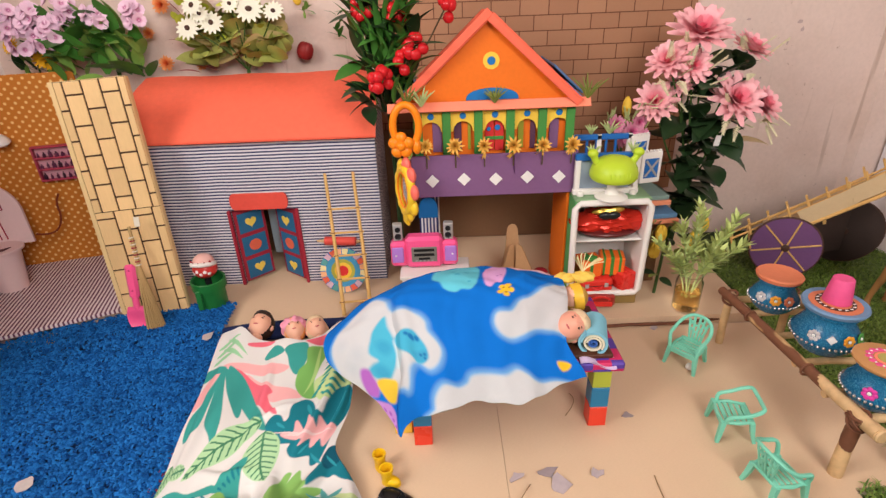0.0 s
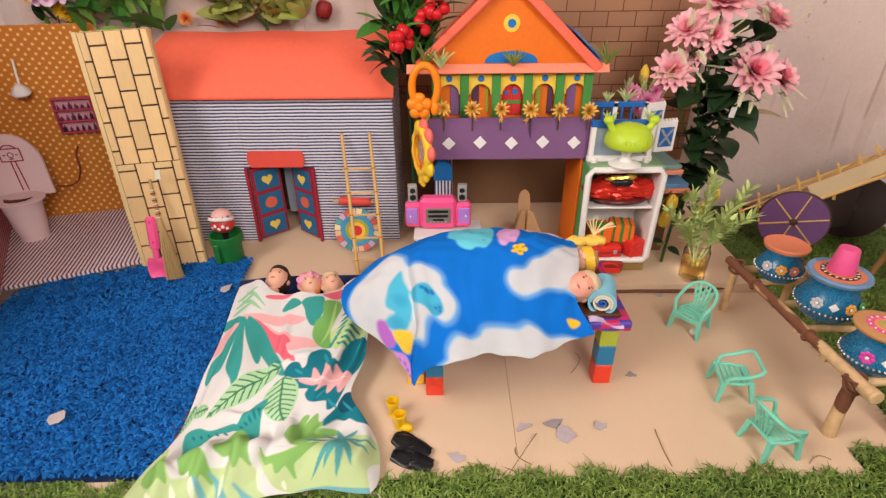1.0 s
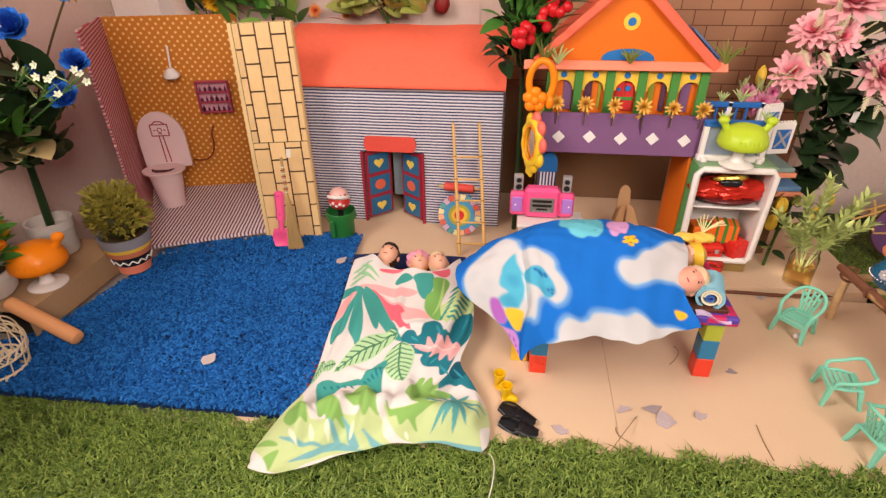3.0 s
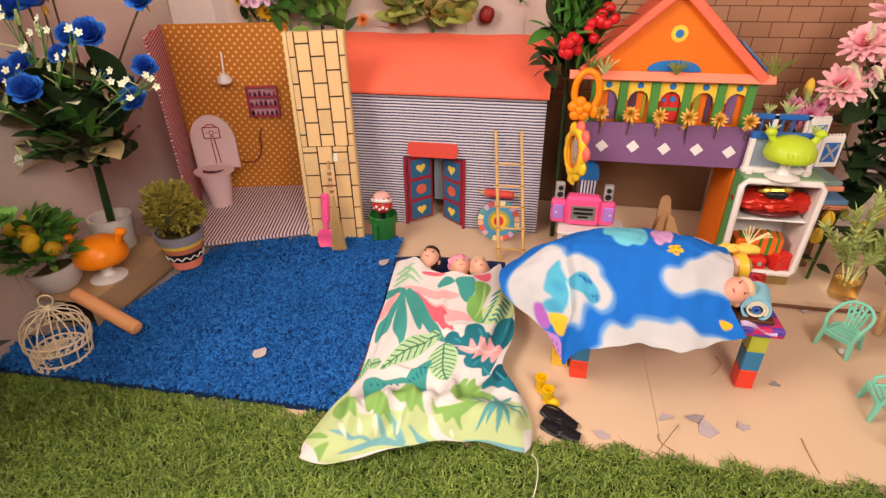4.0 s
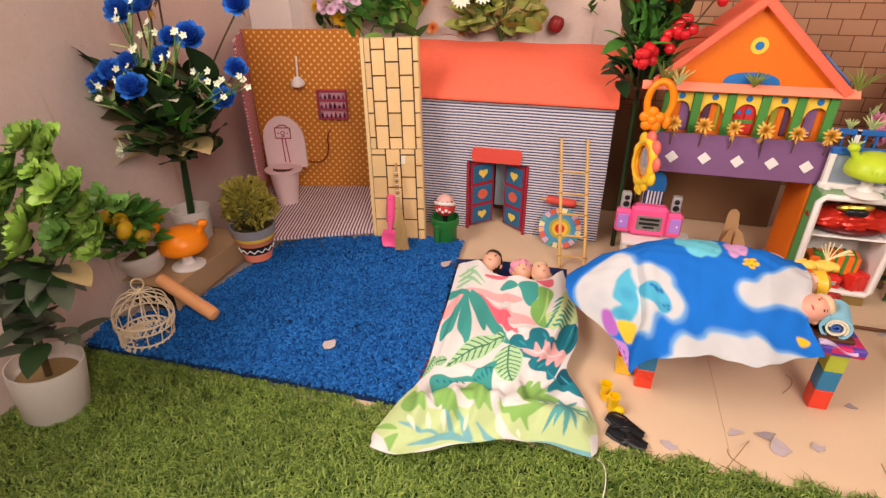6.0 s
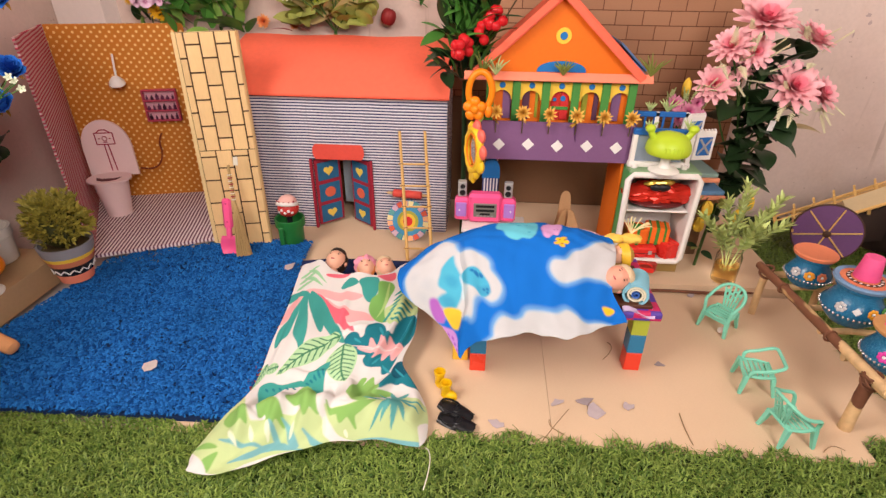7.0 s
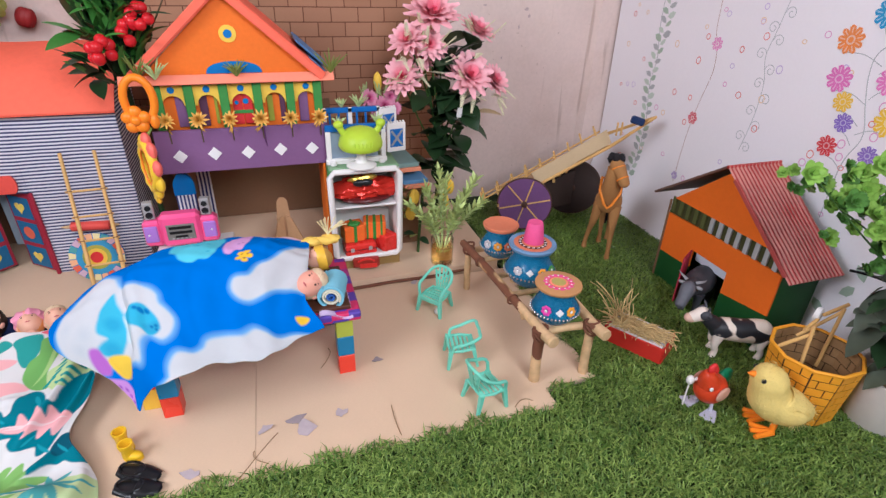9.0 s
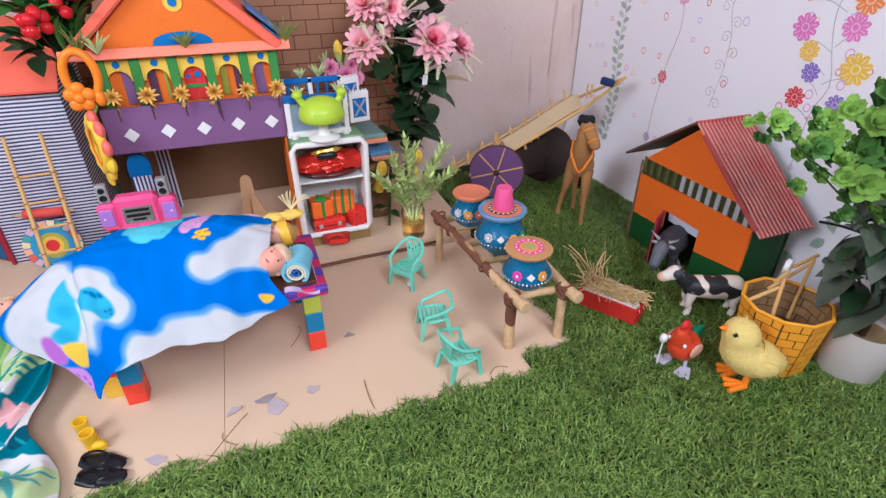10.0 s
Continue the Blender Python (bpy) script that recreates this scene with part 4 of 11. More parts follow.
class Canvas:
    """Colours over a cloth, laid down shape by shape."""

    def __init__(self, u, v, w, h, ground):
        self.s, self.t = u * w, v * h
        self.w, self.h = w, h
        self.c = np.zeros((*u.shape, 3)) + np.array(ground)

    def fill(self, m, col):
        k = np.clip(m, 0, 1)[..., None]
        self.c = self.c * (1 - k) + np.array(col) * k

    def axis(self, r):
        a0, a1 = np.array((r[0] * self.w, r[1] * self.h)), np.array((r[2] * self.w, r[3] * self.h))
        d = a1 - a0
        L = np.hypot(*d)
        d = d / L
        x, y = self.s - a0[0], self.t - a0[1]
        return (x * d[0] + y * d[1]) / L, x * -d[1] + y * d[0]

    def leaf(self, rows, col, lobes=0, depth=0.3, soft=0.0007, mid=None):
        for r in rows:
            a, q = self.axis(r)
            q = q + 0.04 * r[4] * np.sin(a * 7)
            hw = r[4] / 2 * np.sin(np.pi * np.clip(a, 0, 1) ** 0.75) ** 0.8
            if lobes:
                hw = hw * (1 - depth + depth * np.sin(a * lobes * 2 * np.pi + np.sign(q)))
            self.fill(((hw - np.abs(q)) / soft + 0.5) * ((a > 0) & (a < 1)), col)
            if mid is not None:
                self.fill((np.abs(q) < 0.0011) * ((a > 0.03) & (a < 0.93)), mid)

    def fern(self, rows, col, vein, n=9):
        for r in rows:
            a, q = self.axis(r)
            hw = r[4] / 2 * np.sin(np.pi * np.clip(a, 0, 1) ** 0.8) ** 0.75
            ins = ((hw - np.abs(q)) / 0.0007 + 0.5) * ((a > 0) & (a < 1))
            self.fill(ins, col)
            k = np.mod(a * n - np.abs(q) / r[4] * 3.2, 1.0)
            self.fill((ins > 0.5) * (k < 0.26) * (np.abs(q) < hw * 0.86), vein)
            self.fill((np.abs(q) < 0.0015) * ((a > 0) & (a < 0.97)), vein)

    def shape(self, pts, col, soft=0.004, grow=0.0):
        """A closed soft-edged patch round points in u, v."""
        P = np.array(pts) * (self.w, self.h)
        n = len(P)
        q = []
        for i in range(n):
            p0, p1, p2, p3 = P[i - 1], P[i], P[(i + 1) % n], P[(i + 2) % n]
            for t in (0.0, 0.25, 0.5, 0.75):
                q.append(0.5 * (2 * p1 + (p2 - p0) * t + (2 * p0 - 5 * p1 + 4 * p2 - p3) * t * t + (3 * p1 - p0 - 3 * p2 + p3) * t ** 3))
        ins = np.zeros(self.s.shape, bool)
        dist = np.full(self.s.shape, 9.0)
        for a, b in zip(q, q[1:] + q[:1]):
            e = b - a
            t = np.clip(((self.s - a[0]) * e[0] + (self.t - a[1]) * e[1]) / max(1e-12, e @ e), 0, 1)
            dist = np.minimum(dist, np.hypot(self.s - a[0] - t * e[0], self.t - a[1] - t * e[1]))
            if a[1] != b[1]:
                ins ^= ((a[1] > self.t) != (b[1] > self.t)) & (self.s < a[0] + e[0] * (self.t - a[1]) / e[1])
        self.fill(0.5 + (np.where(ins, dist, -dist) + grow) / soft, col)

    def blob(self, rows, col, soft=0.004, sx=1.0):
        d = np.full(self.s.shape, 9.0)
        for u, v, r in rows:
            d = np.minimum(d, np.hypot((self.s - u * self.w) / sx, (self.t - v * self.h) * 0.92) - r * 0.74)
        self.fill(0.5 - d / soft, col)


C_TEAL, C_DTEAL, C_PINK, C_PALEPINK = (0.045, 0.33, 0.30), (0.012, 0.19, 0.25), (0.80, 0.15, 0.21), (0.85, 0.43, 0.44)
C_FERN, C_DGREEN, C_LIME, C_YLIME = (0.42, 0.66, 0.38), (0.06, 0.22, 0.12), (0.20, 0.46, 0.12), (0.54, 0.68, 0.32)
C_GROUND, C_NAVY, C_BORDER, C_LEAFG, C_PBLUE = (0.72, 0.70, 0.69), (0.008, 0.09, 0.14), (0.52, 0.64, 0.32), (0.24, 0.47, 0.13), (0.18, 0.44, 0.48)


def sheet_paint(u, v):
    c = Canvas(u, v, 0.255, 0.42, C_GROUND)
    for u0, v0, u1, v1 in ((0.06, 0.87, 0.23, 0.925), (0.05, 0.90, 0.24, 0.955), (0.055, 0.84, 0.20, 0.88), (0.12, 0.94, 0.33, 0.885), (0.10, 0.90, 0.30, 0.865)):
        c.leaf([(u0, v0, u1, v1, 0.0075)], (0.30, 0.60, 0.34))
    c.shape([(0.154, 0.829), (0.333, 0.850), (0.496, 0.871), (0.629, 0.858), (0.533, 0.825), (0.408, 0.825), (0.275, 0.812)], C_PALEPINK, 0.0012, 0.0008)
    c.shape([(0.362, 0.812), (0.496, 0.779), (0.613, 0.754), (0.713, 0.700), (0.600, 0.683), (0.483, 0.721), (0.350, 0.771)], C_PALEPINK, 0.0012, 0.0008)
    c.shape([(0.237, 0.817), (0.338, 0.808), (0.458, 0.775), (0.537, 0.746), (0.512, 0.721), (0.546, 0.679), (0.604, 0.617), (0.496, 0.667), (0.379, 0.742), (0.312, 0.767)], C_PINK, 0.0012, 0.0008)
    c.shape([(0.150, 0.808), (0.079, 0.783), (0.004, 0.717), (0.017, 0.658), (0.100, 0.696), (0.146, 0.767)], C_PALEPINK, 0.0012, 0.0008)
    c.shape([(0.158, 0.821), (0.150, 0.754), (0.138, 0.683), (0.125, 0.596), (0.058, 0.550), (0.033, 0.629), (0.100, 0.692), (0.133, 0.767)], C_TEAL, 0.0012, 0.0008)
    c.shape([(0.167, 0.817), (0.150, 0.713), (0.171, 0.604), (0.242, 0.550), (0.279, 0.521), (0.279, 0.592), (0.250, 0.671), (0.200, 0.754)], C_TEAL, 0.0012, 0.0008)
    c.shape([(0.175, 0.812), (0.246, 0.721), (0.312, 0.662), (0.371, 0.625), (0.371, 0.671), (0.325, 0.733), (0.242, 0.792)], C_TEAL, 0.0012, 0.0008)
    c.shape([(0.196, 0.821), (0.275, 0.812), (0.371, 0.771), (0.462, 0.683), (0.529, 0.613), (0.562, 0.558), (0.471, 0.608), (0.375, 0.671), (0.292, 0.725)], C_TEAL, 0.0012, 0.0008)
    c.shape([(0.013, 0.821), (0.146, 0.825), (0.175, 0.812), (0.092, 0.787), (0.000, 0.779)], C_TEAL, 0.0012, 0.0008)
    c.shape([(0.317, 0.933), (0.508, 1.000), (0.533, 0.983), (0.375, 0.933)], C_PINK, 0.0012, 0.0008)
    c.shape([(0.758, 0.987), (0.875, 0.979), (0.871, 0.933), (0.800, 0.946)], C_PINK, 0.0012, 0.0008)
    c.shape([(0.617, 0.933), (0.696, 0.967), (0.754, 0.963), (0.754, 0.904), (0.708, 0.842), (0.671, 0.817), (0.637, 0.858), (0.629, 0.900)], C_TEAL, 0.0012, 0.0008)
    c.shape([(0.462, 0.896), (0.542, 0.958), (0.608, 0.925), (0.533, 0.900)], C_TEAL, 0.0012, 0.0008)
    c.shape([(0.762, 0.929), (0.833, 0.925), (0.854, 0.887), (0.804, 0.842), (0.767, 0.775), (0.796, 0.696), (0.721, 0.700), (0.675, 0.754), (0.688, 0.829), (0.738, 0.862)], C_LIME, 0.0012, 0.0008)
    c.shape([(0.937, 0.879), (1.038, 0.825), (1.003, 0.708), (0.862, 0.654), (0.792, 0.700), (0.775, 0.779), (0.829, 0.804), (0.871, 0.833)], C_YLIME, 0.0012, 0.0008)
    for k in range(7):
        c.leaf([(0.935 - 0.020 * k, 0.845 - 0.022 * k, 0.985 - 0.016 * k, 0.79 - 0.024 * k, 0.005), (0.915 - 0.020 * k, 0.855 - 0.022 * k, 0.84 - 0.012 * k, 0.845 - 0.026 * k, 0.005)], (0.03, 0.30, 0.28))
    c.leaf([(0.833, 0.925, 0.72, 0.71, 0.005)], (0.42, 0.64, 0.22))
    c.shape([(0.562, 0.571), (0.583, 0.608), (0.629, 0.604), (0.658, 0.575), (0.679, 0.592), (0.679, 0.642), (0.733, 0.683), (0.779, 0.667), (0.817, 0.604), (0.846, 0.588), (0.862, 0.646), (0.904, 0.704), (0.974, 0.679), (1.020, 0.621), (0.992, 0.567), (0.974, 0.533), (0.948, 0.504), (0.937, 0.462), (0.925, 0.421), (0.892, 0.379), (0.858, 0.371), (0.858, 0.408), (0.825, 0.417), (0.775, 0.421), (0.733, 0.458), (0.738, 0.483), (0.679, 0.487), (0.613, 0.512)], C_DTEAL, 0.0012, 0.0008)
    c.shape([(0.800, 0.275), (0.871, 0.342), (0.925, 0.388), (0.956, 0.417), (1.055, 0.379), (1.084, 0.342), (1.084, 0.312), (1.047, 0.275), (0.956, 0.279), (0.929, 0.308), (0.904, 0.308), (0.871, 0.312)], C_DTEAL, 0.0012, 0.0008)
    c.shape([(0.912, 0.383), (0.965, 0.417), (1.055, 0.375), (1.003, 0.346), (0.925, 0.338), (0.904, 0.346)], C_NAVY, 0.0012, 0.0008)
    c.shape([(0.667, 0.525), (0.733, 0.521), (0.729, 0.571), (0.796, 0.521), (0.783, 0.596), (0.838, 0.533), (0.842, 0.575), (0.887, 0.533), (0.937, 0.512), (0.948, 0.487), (0.912, 0.433), (0.887, 0.475), (0.854, 0.446), (0.833, 0.492), (0.792, 0.462), (0.796, 0.487), (0.708, 0.504)], C_PALEPINK, 0.0012, 0.0008)
    c.leaf([(0.93, 0.50, 0.68, 0.518, 0.004), (0.90, 0.50, 0.60, 0.54, 0.003)], (0.86, 0.62, 0.62))
    c.leaf([(0.95, 0.66, 0.90, 0.55, 0.005), (0.76, 0.655, 0.80, 0.58, 0.005), (0.62, 0.575, 0.68, 0.545, 0.004), (0.80, 0.43, 0.84, 0.47, 0.004), (0.90, 0.36, 0.86, 0.42, 0.004), (0.96, 0.33, 0.93, 0.39, 0.004)], (0.03, 0.32, 0.40))
    c.fern([(0.521, 0.613, 0.165, 0.425, 0.040), (0.565, 0.55, 0.632, 0.338, 0.050), (0.16, 0.46, 0.06, 0.44, 0.020), (0.06, 0.48, 0.0, 0.36, 0.026)], C_FERN, C_DGREEN)
    c.shape([(0.100, 0.367), (0.154, 0.392), (0.246, 0.375), (0.358, 0.400), (0.375, 0.371), (0.258, 0.350), (0.217, 0.263), (0.237, 0.179), (0.154, 0.283)], C_TEAL, 0.0012, 0.0008)
    c.shape([(0.371, 0.371), (0.392, 0.408), (0.450, 0.442), (0.521, 0.462), (0.512, 0.392), (0.487, 0.179), (0.421, 0.342)], C_TEAL, 0.0012, 0.0008)
    for k in range(5):
        c.leaf([(0.14 + 0.045 * k, 0.365, 0.17 + 0.045 * k, 0.345, 0.0035), (0.40 + 0.022 * k, 0.385 + 0.012 * k, 0.43 + 0.02 * k, 0.36 + 0.008 * k, 0.0035)], C_DTEAL)
    c.shape([(0.000, 0.079), (0.000, 0.138), (0.000, 0.200), (0.008, 0.329), (0.183, 0.179), (0.242, 0.154), (0.354, 0.158), (0.446, 0.150), (0.537, 0.117), (0.567, 0.058), (0.604, 0.000), (0.487, 0.000), (0.308, 0.029), (0.242, 0.000), (0.154, 0.008), (0.096, 0.046)], C_BORDER, 0.0012, 0.0008)
    c.shape([(0.542, 0.150), (0.571, 0.146), (0.658, 0.142), (0.771, 0.175), (0.862, 0.217), (0.937, 0.221), (1.084, 0.179), (1.066, 0.117), (0.992, 0.079), (1.020, 0.000), (0.879, 0.000), (0.775, 0.000), (0.700, 0.008), (0.642, 0.037), (0.600, 0.079)], C_BORDER, 0.0012, 0.0008)
    c.shape([(0.342, 0.233), (0.371, 0.342), (0.438, 0.342), (0.504, 0.158), (0.525, 0.125), (0.483, 0.146), (0.471, 0.125), (0.433, 0.175), (0.392, 0.188)], C_LEAFG, 0.0012, 0.0008)
    c.shape([(0.171, 0.287), (0.237, 0.279), (0.350, 0.167), (0.383, 0.129), (0.338, 0.146), (0.325, 0.121), (0.275, 0.175), (0.254, 0.163), (0.225, 0.192)], C_LEAFG, 0.0012, 0.0008)
    c.shape([(0.542, 0.167), (0.562, 0.146), (0.621, 0.138), (0.683, 0.142), (0.771, 0.167), (0.717, 0.121), (0.688, 0.100), (0.708, 0.062), (0.658, 0.100), (0.629, 0.083), (0.604, 0.117), (0.571, 0.125)], C_LEAFG, 0.0012, 0.0008)
    c.shape([(0.625, 0.242), (0.725, 0.350), (0.767, 0.358), (0.729, 0.321), (0.808, 0.362), (0.800, 0.329), (0.804, 0.283), (0.771, 0.258), (0.842, 0.275), (0.850, 0.254), (0.775, 0.208), (0.708, 0.150), (0.650, 0.175)], C_LEAFG, 0.0012, 0.0008)
    c.shape([(0.096, 0.046), (0.129, 0.083), (0.133, 0.058), (0.138, 0.008)], C_LEAFG, 0.0012, 0.0008)
    c.shape([(0.054, 0.183), (0.046, 0.283), (0.113, 0.237), (0.200, 0.158), (0.171, 0.158), (0.150, 0.146)], C_LEAFG, 0.0012, 0.0008)
    c.shape([(0.000, 0.087), (0.058, 0.104), (0.117, 0.096), (0.071, 0.087)], C_LEAFG, 0.0012, 0.0008)
    c.shape([(0.200, 0.054), (0.287, 0.067), (0.338, 0.083), (0.388, 0.083), (0.504, 0.000), (0.446, 0.021), (0.350, 0.058), (0.287, 0.046)], C_PBLUE, 0.0012, 0.0008)
    c.shape([(0.729, 0.008), (0.817, 0.013), (0.892, 0.017), (0.992, 0.029), (0.992, 0.004), (0.879, 0.000), (0.808, 0.000)], C_PBLUE, 0.0012, 0.0008)
    c.shape([(0.329, 0.075), (0.258, 0.092), (0.167, 0.108), (0.108, 0.117), (0.179, 0.113), (0.263, 0.100)], C_PBLUE, 0.0012, 0.0008)
    c.shape([(0.371, 0.087), (0.338, 0.117), (0.308, 0.146), (0.350, 0.121), (0.396, 0.079)], C_PBLUE, 0.0012, 0.0008)
    c.shape([(0.462, 0.029), (0.404, 0.117), (0.362, 0.150), (0.417, 0.121), (0.483, 0.037)], C_PBLUE, 0.0012, 0.0008)
    c.shape([(0.550, 0.000), (0.512, 0.062), (0.479, 0.092), (0.529, 0.058), (0.579, 0.000)], C_PBLUE, 0.0012, 0.0008)
    # thin star of blades, pale slits between the border's fronds
    for u1, v1 in ((0.787, 0.246), (0.704, 0.167), (0.775, 0.046), (0.80, 0.092), (0.858, 0.046), (0.896, 0.083), (0.946, 0.142), (0.987, 0.183), (0.858, 0.271), (0.925, 0.25), (0.815, 0.066)):
        c.leaf([(0.85, 0.20, u1, v1, 0.0065)], (0.09, 0.36, 0.36))
    c.leaf([(0.30, 0.15, 0.34, 0.09, 0.005), (0.42, 0.14, 0.44, 0.07, 0.005), (0.22, 0.15, 0.27, 0.10, 0.005), (0.55, 0.12, 0.58, 0.05, 0.004), (0.66, 0.06, 0.68, 0.02, 0.004), (0.13, 0.14, 0.20, 0.10, 0.004)], (0.76, 0.80, 0.62))
    c.shape([(0.950, 0.087), (1.000, 0.125), (1.000, 0.037), (0.992, 0.000)], C_GROUND, 0.0012, 0.0008)
    c.shape([(0.042, 0.000), (0.000, 0.067), (0.096, 0.046), (0.138, 0.000), (0.058, 0.000)], C_GROUND, 0.0012, 0.0008)
    return c.c


M_SHEET = painted("printed_cotton", var=0.03, big=20, fine=900, rough=0.85, bump=0.25, spec=0.1)
painted_cloth("leaf_print_sheet", sheet_at, 240, 360, sheet_paint, M_SHEET, "white cotton sheet printed with tropical leaves, spread over sleeping dolls", "bed sheet", 0.0012)

C_SKY = (0.006, 0.155, 0.60)
CLOUD_LEFT = [(0.015, 0.40), (0.05, 0.50), (0.10, 0.56), (0.155, 0.605), (0.235, 0.64), (0.285, 0.585), (0.31, 0.47), (0.37, 0.42), (0.40, 0.36), (0.392, 0.31), (0.405, 0.24), (0.365, 0.18), (0.32, 0.165), (0.285, 0.20),
              (0.245, 0.18), (0.20, 0.125), (0.165, 0.135), (0.13, 0.19), (0.06, 0.21), (0.0, 0.22), (-0.02, 0.30)]
CLOUD_RIGHT = [(0.652, 0.315), (0.672, 0.38), (0.735, 0.385), (0.775, 0.45), (0.82, 0.475), (0.86, 0.535), (0.95, 0.66), (1.02, 0.66), (1.02, 0.27), (0.915, 0.27), (0.845, 0.285), (0.775, 0.26), (0.69, 0.262)]
CLOUD_HEM = [(0.24, -0.03), (0.262, 0.03), (0.285, 0.08), (0.335, 0.108), (0.385, 0.09), (0.43, 0.10), (0.47, 0.13), (0.55, 0.14), (0.62, 0.13), (0.69, 0.145), (0.73, 0.115), (0.76, 0.075), (0.835, 0.045), (0.862, -0.03)]
DRAGON = [(0.275, 0.47), (0.272, 0.40), (0.268, 0.34), (0.258, 0.29), (0.23, 0.255), (0.185, 0.22), (0.135, 0.205), (0.10, 0.245), (0.105, 0.285), (0.16, 0.285), (0.150, 0.325), (0.19, 0.375), (0.225, 0.43)]
DRAGON_HEAD = [(0.262, 0.32), (0.285, 0.345), (0.32, 0.338), (0.345, 0.322), (0.352, 0.275), (0.345, 0.235), (0.315, 0.20), (0.285, 0.203), (0.272, 0.235), (0.258, 0.27)]


def blanket_paint(u, v):
    c = Canvas(u, v, 0.33, 0.27, C_SKY)
    white = (0.56, 0.56, 0.585)
    for cloud in (CLOUD_HEM, CLOUD_LEFT, CLOUD_RIGHT):
        c.shape(cloud, (0.22, 0.44, 0.70), 0.009, 0.002)
        c.shape(cloud, white, 0.004, -0.002)
    # crease shade painted into the clouds as soft grey spots
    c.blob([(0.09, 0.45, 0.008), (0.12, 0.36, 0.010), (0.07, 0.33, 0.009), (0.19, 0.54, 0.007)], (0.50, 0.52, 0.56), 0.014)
    c.shape(DRAGON, (0.07, 0.42, 0.60), 0.004)
    c.blob([(0.215, 0.32, 0.012), (0.14, 0.245, 0.012)], (0.05, 0.34, 0.54), 0.008)
    c.shape([(0.262, 0.33), (0.275, 0.30), (0.255, 0.25), (0.215, 0.215), (0.205, 0.23), (0.235, 0.27)], (0.52, 0.62, 0.66), 0.003)
    c.shape(DRAGON_HEAD, (0.06, 0.40, 0.60), 0.003)
    c.shape([(0.285, 0.245), (0.31, 0.25), (0.342, 0.245), (0.338, 0.215), (0.315, 0.203), (0.29, 0.21)], (0.05, 0.33, 0.54), 0.004)
    c.blob([(0.318, 0.305, 0.0045), (0.337, 0.30, 0.004), (0.308, 0.318, 0.003)], (0.015, 0.16, 0.42), 0.002)
    c.blob([(0.315, 0.232, 0.0022), (0.33, 0.23, 0.0022), (0.323, 0.215, 0.002)], (0.015, 0.14, 0.36), 0.002)
    # wing and belly by the fold
    c.shape([(0.08, 0.305), (0.105, 0.285), (0.095, 0.25), (0.08, 0.21), (0.04, 0.19), (0.005, 0.215), (0.03, 0.26)], (0.42, 0.13, 0.50), 0.004)
    c.shape([(0.09, 0.232), (0.145, 0.207), (0.165, 0.175), (0.10, 0.125), (0.065, 0.15)], (0.80, 0.52, 0.05), 0.003)
    c.shape([(-0.01, 0.19), (0.055, 0.145), (0.062, 0.11), (0.04, 0.07), (0.0, 0.03), (-0.02, 0.08)], (0.56, 0.26, 0.62), 0.003)
    c.blob([(0.015, 0.14, 0.003), (0.03, 0.115, 0.003), (0.02, 0.09, 0.003), (0.01, 0.06, 0.003)], (0.34, 0.10, 0.46), 0.002)
    # motifs along the far edge
    c.shape([(0.445, 0.70), (0.465, 0.92), (0.54, 1.02), (0.60, 0.86), (0.608, 0.64), (0.588, 0.54), (0.55, 0.55), (0.525, 0.525), (0.49, 0.555), (0.475, 0.61)], (0.13, 0.56, 0.70), 0.003)
    c.blob([(0.53, 0.70, 0.004), (0.56, 0.75, 0.004), (0.51, 0.80, 0.004), (0.575, 0.62, 0.003)], (0.06, 0.40, 0.58), 0.003)
    c.shape([(0.625, 0.86), (0.66, 1.02), (0.71, 0.92), (0.722, 0.76), (0.705, 0.61), (0.68, 0.60), (0.655, 0.555), (0.632, 0.60)], (0.66, 0.36, 0.66), 0.003)
    c.blob([(0.685, 0.68, 0.002), (0.70, 0.70, 0.002)], (0.34, 0.14, 0.40), 0.002)
    c.shape([(0.74, 1.02), (0.78, 0.90), (0.92, 0.93), (1.02, 1.02)], (0.78, 0.55, 0.62), 0.004)
    c.blob([(0.706, 0.545, 0.0062), (0.731, 0.555, 0.0062), (0.741, 0.515, 0.0062), (0.722, 0.48, 0.0062), (0.699, 0.50, 0.0062), (0.72, 0.52, 0.009)], (0.80, 0.50, 0.03), 0.002)
    c.blob([(0.712, 0.535, 0.0022), (0.735, 0.53, 0.0022), (0.722, 0.495, 0.0026)], (0.38, 0.18, 0.02), 0.0015)
    c.shape([(0.885, 0.118), (0.93, 0.112), (0.948, 0.09), (0.915, 0.072), (0.885, 0.075)], (0.80, 0.50, 0.03), 0.003)
    return c.c


M_FLEECE = painted("printed_fleece", var=0.04, big=30, fine=700, rough=0.95, bump=0.5, spec=0.05, dist=0.001)
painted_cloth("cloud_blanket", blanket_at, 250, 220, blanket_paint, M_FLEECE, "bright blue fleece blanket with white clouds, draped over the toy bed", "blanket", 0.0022)

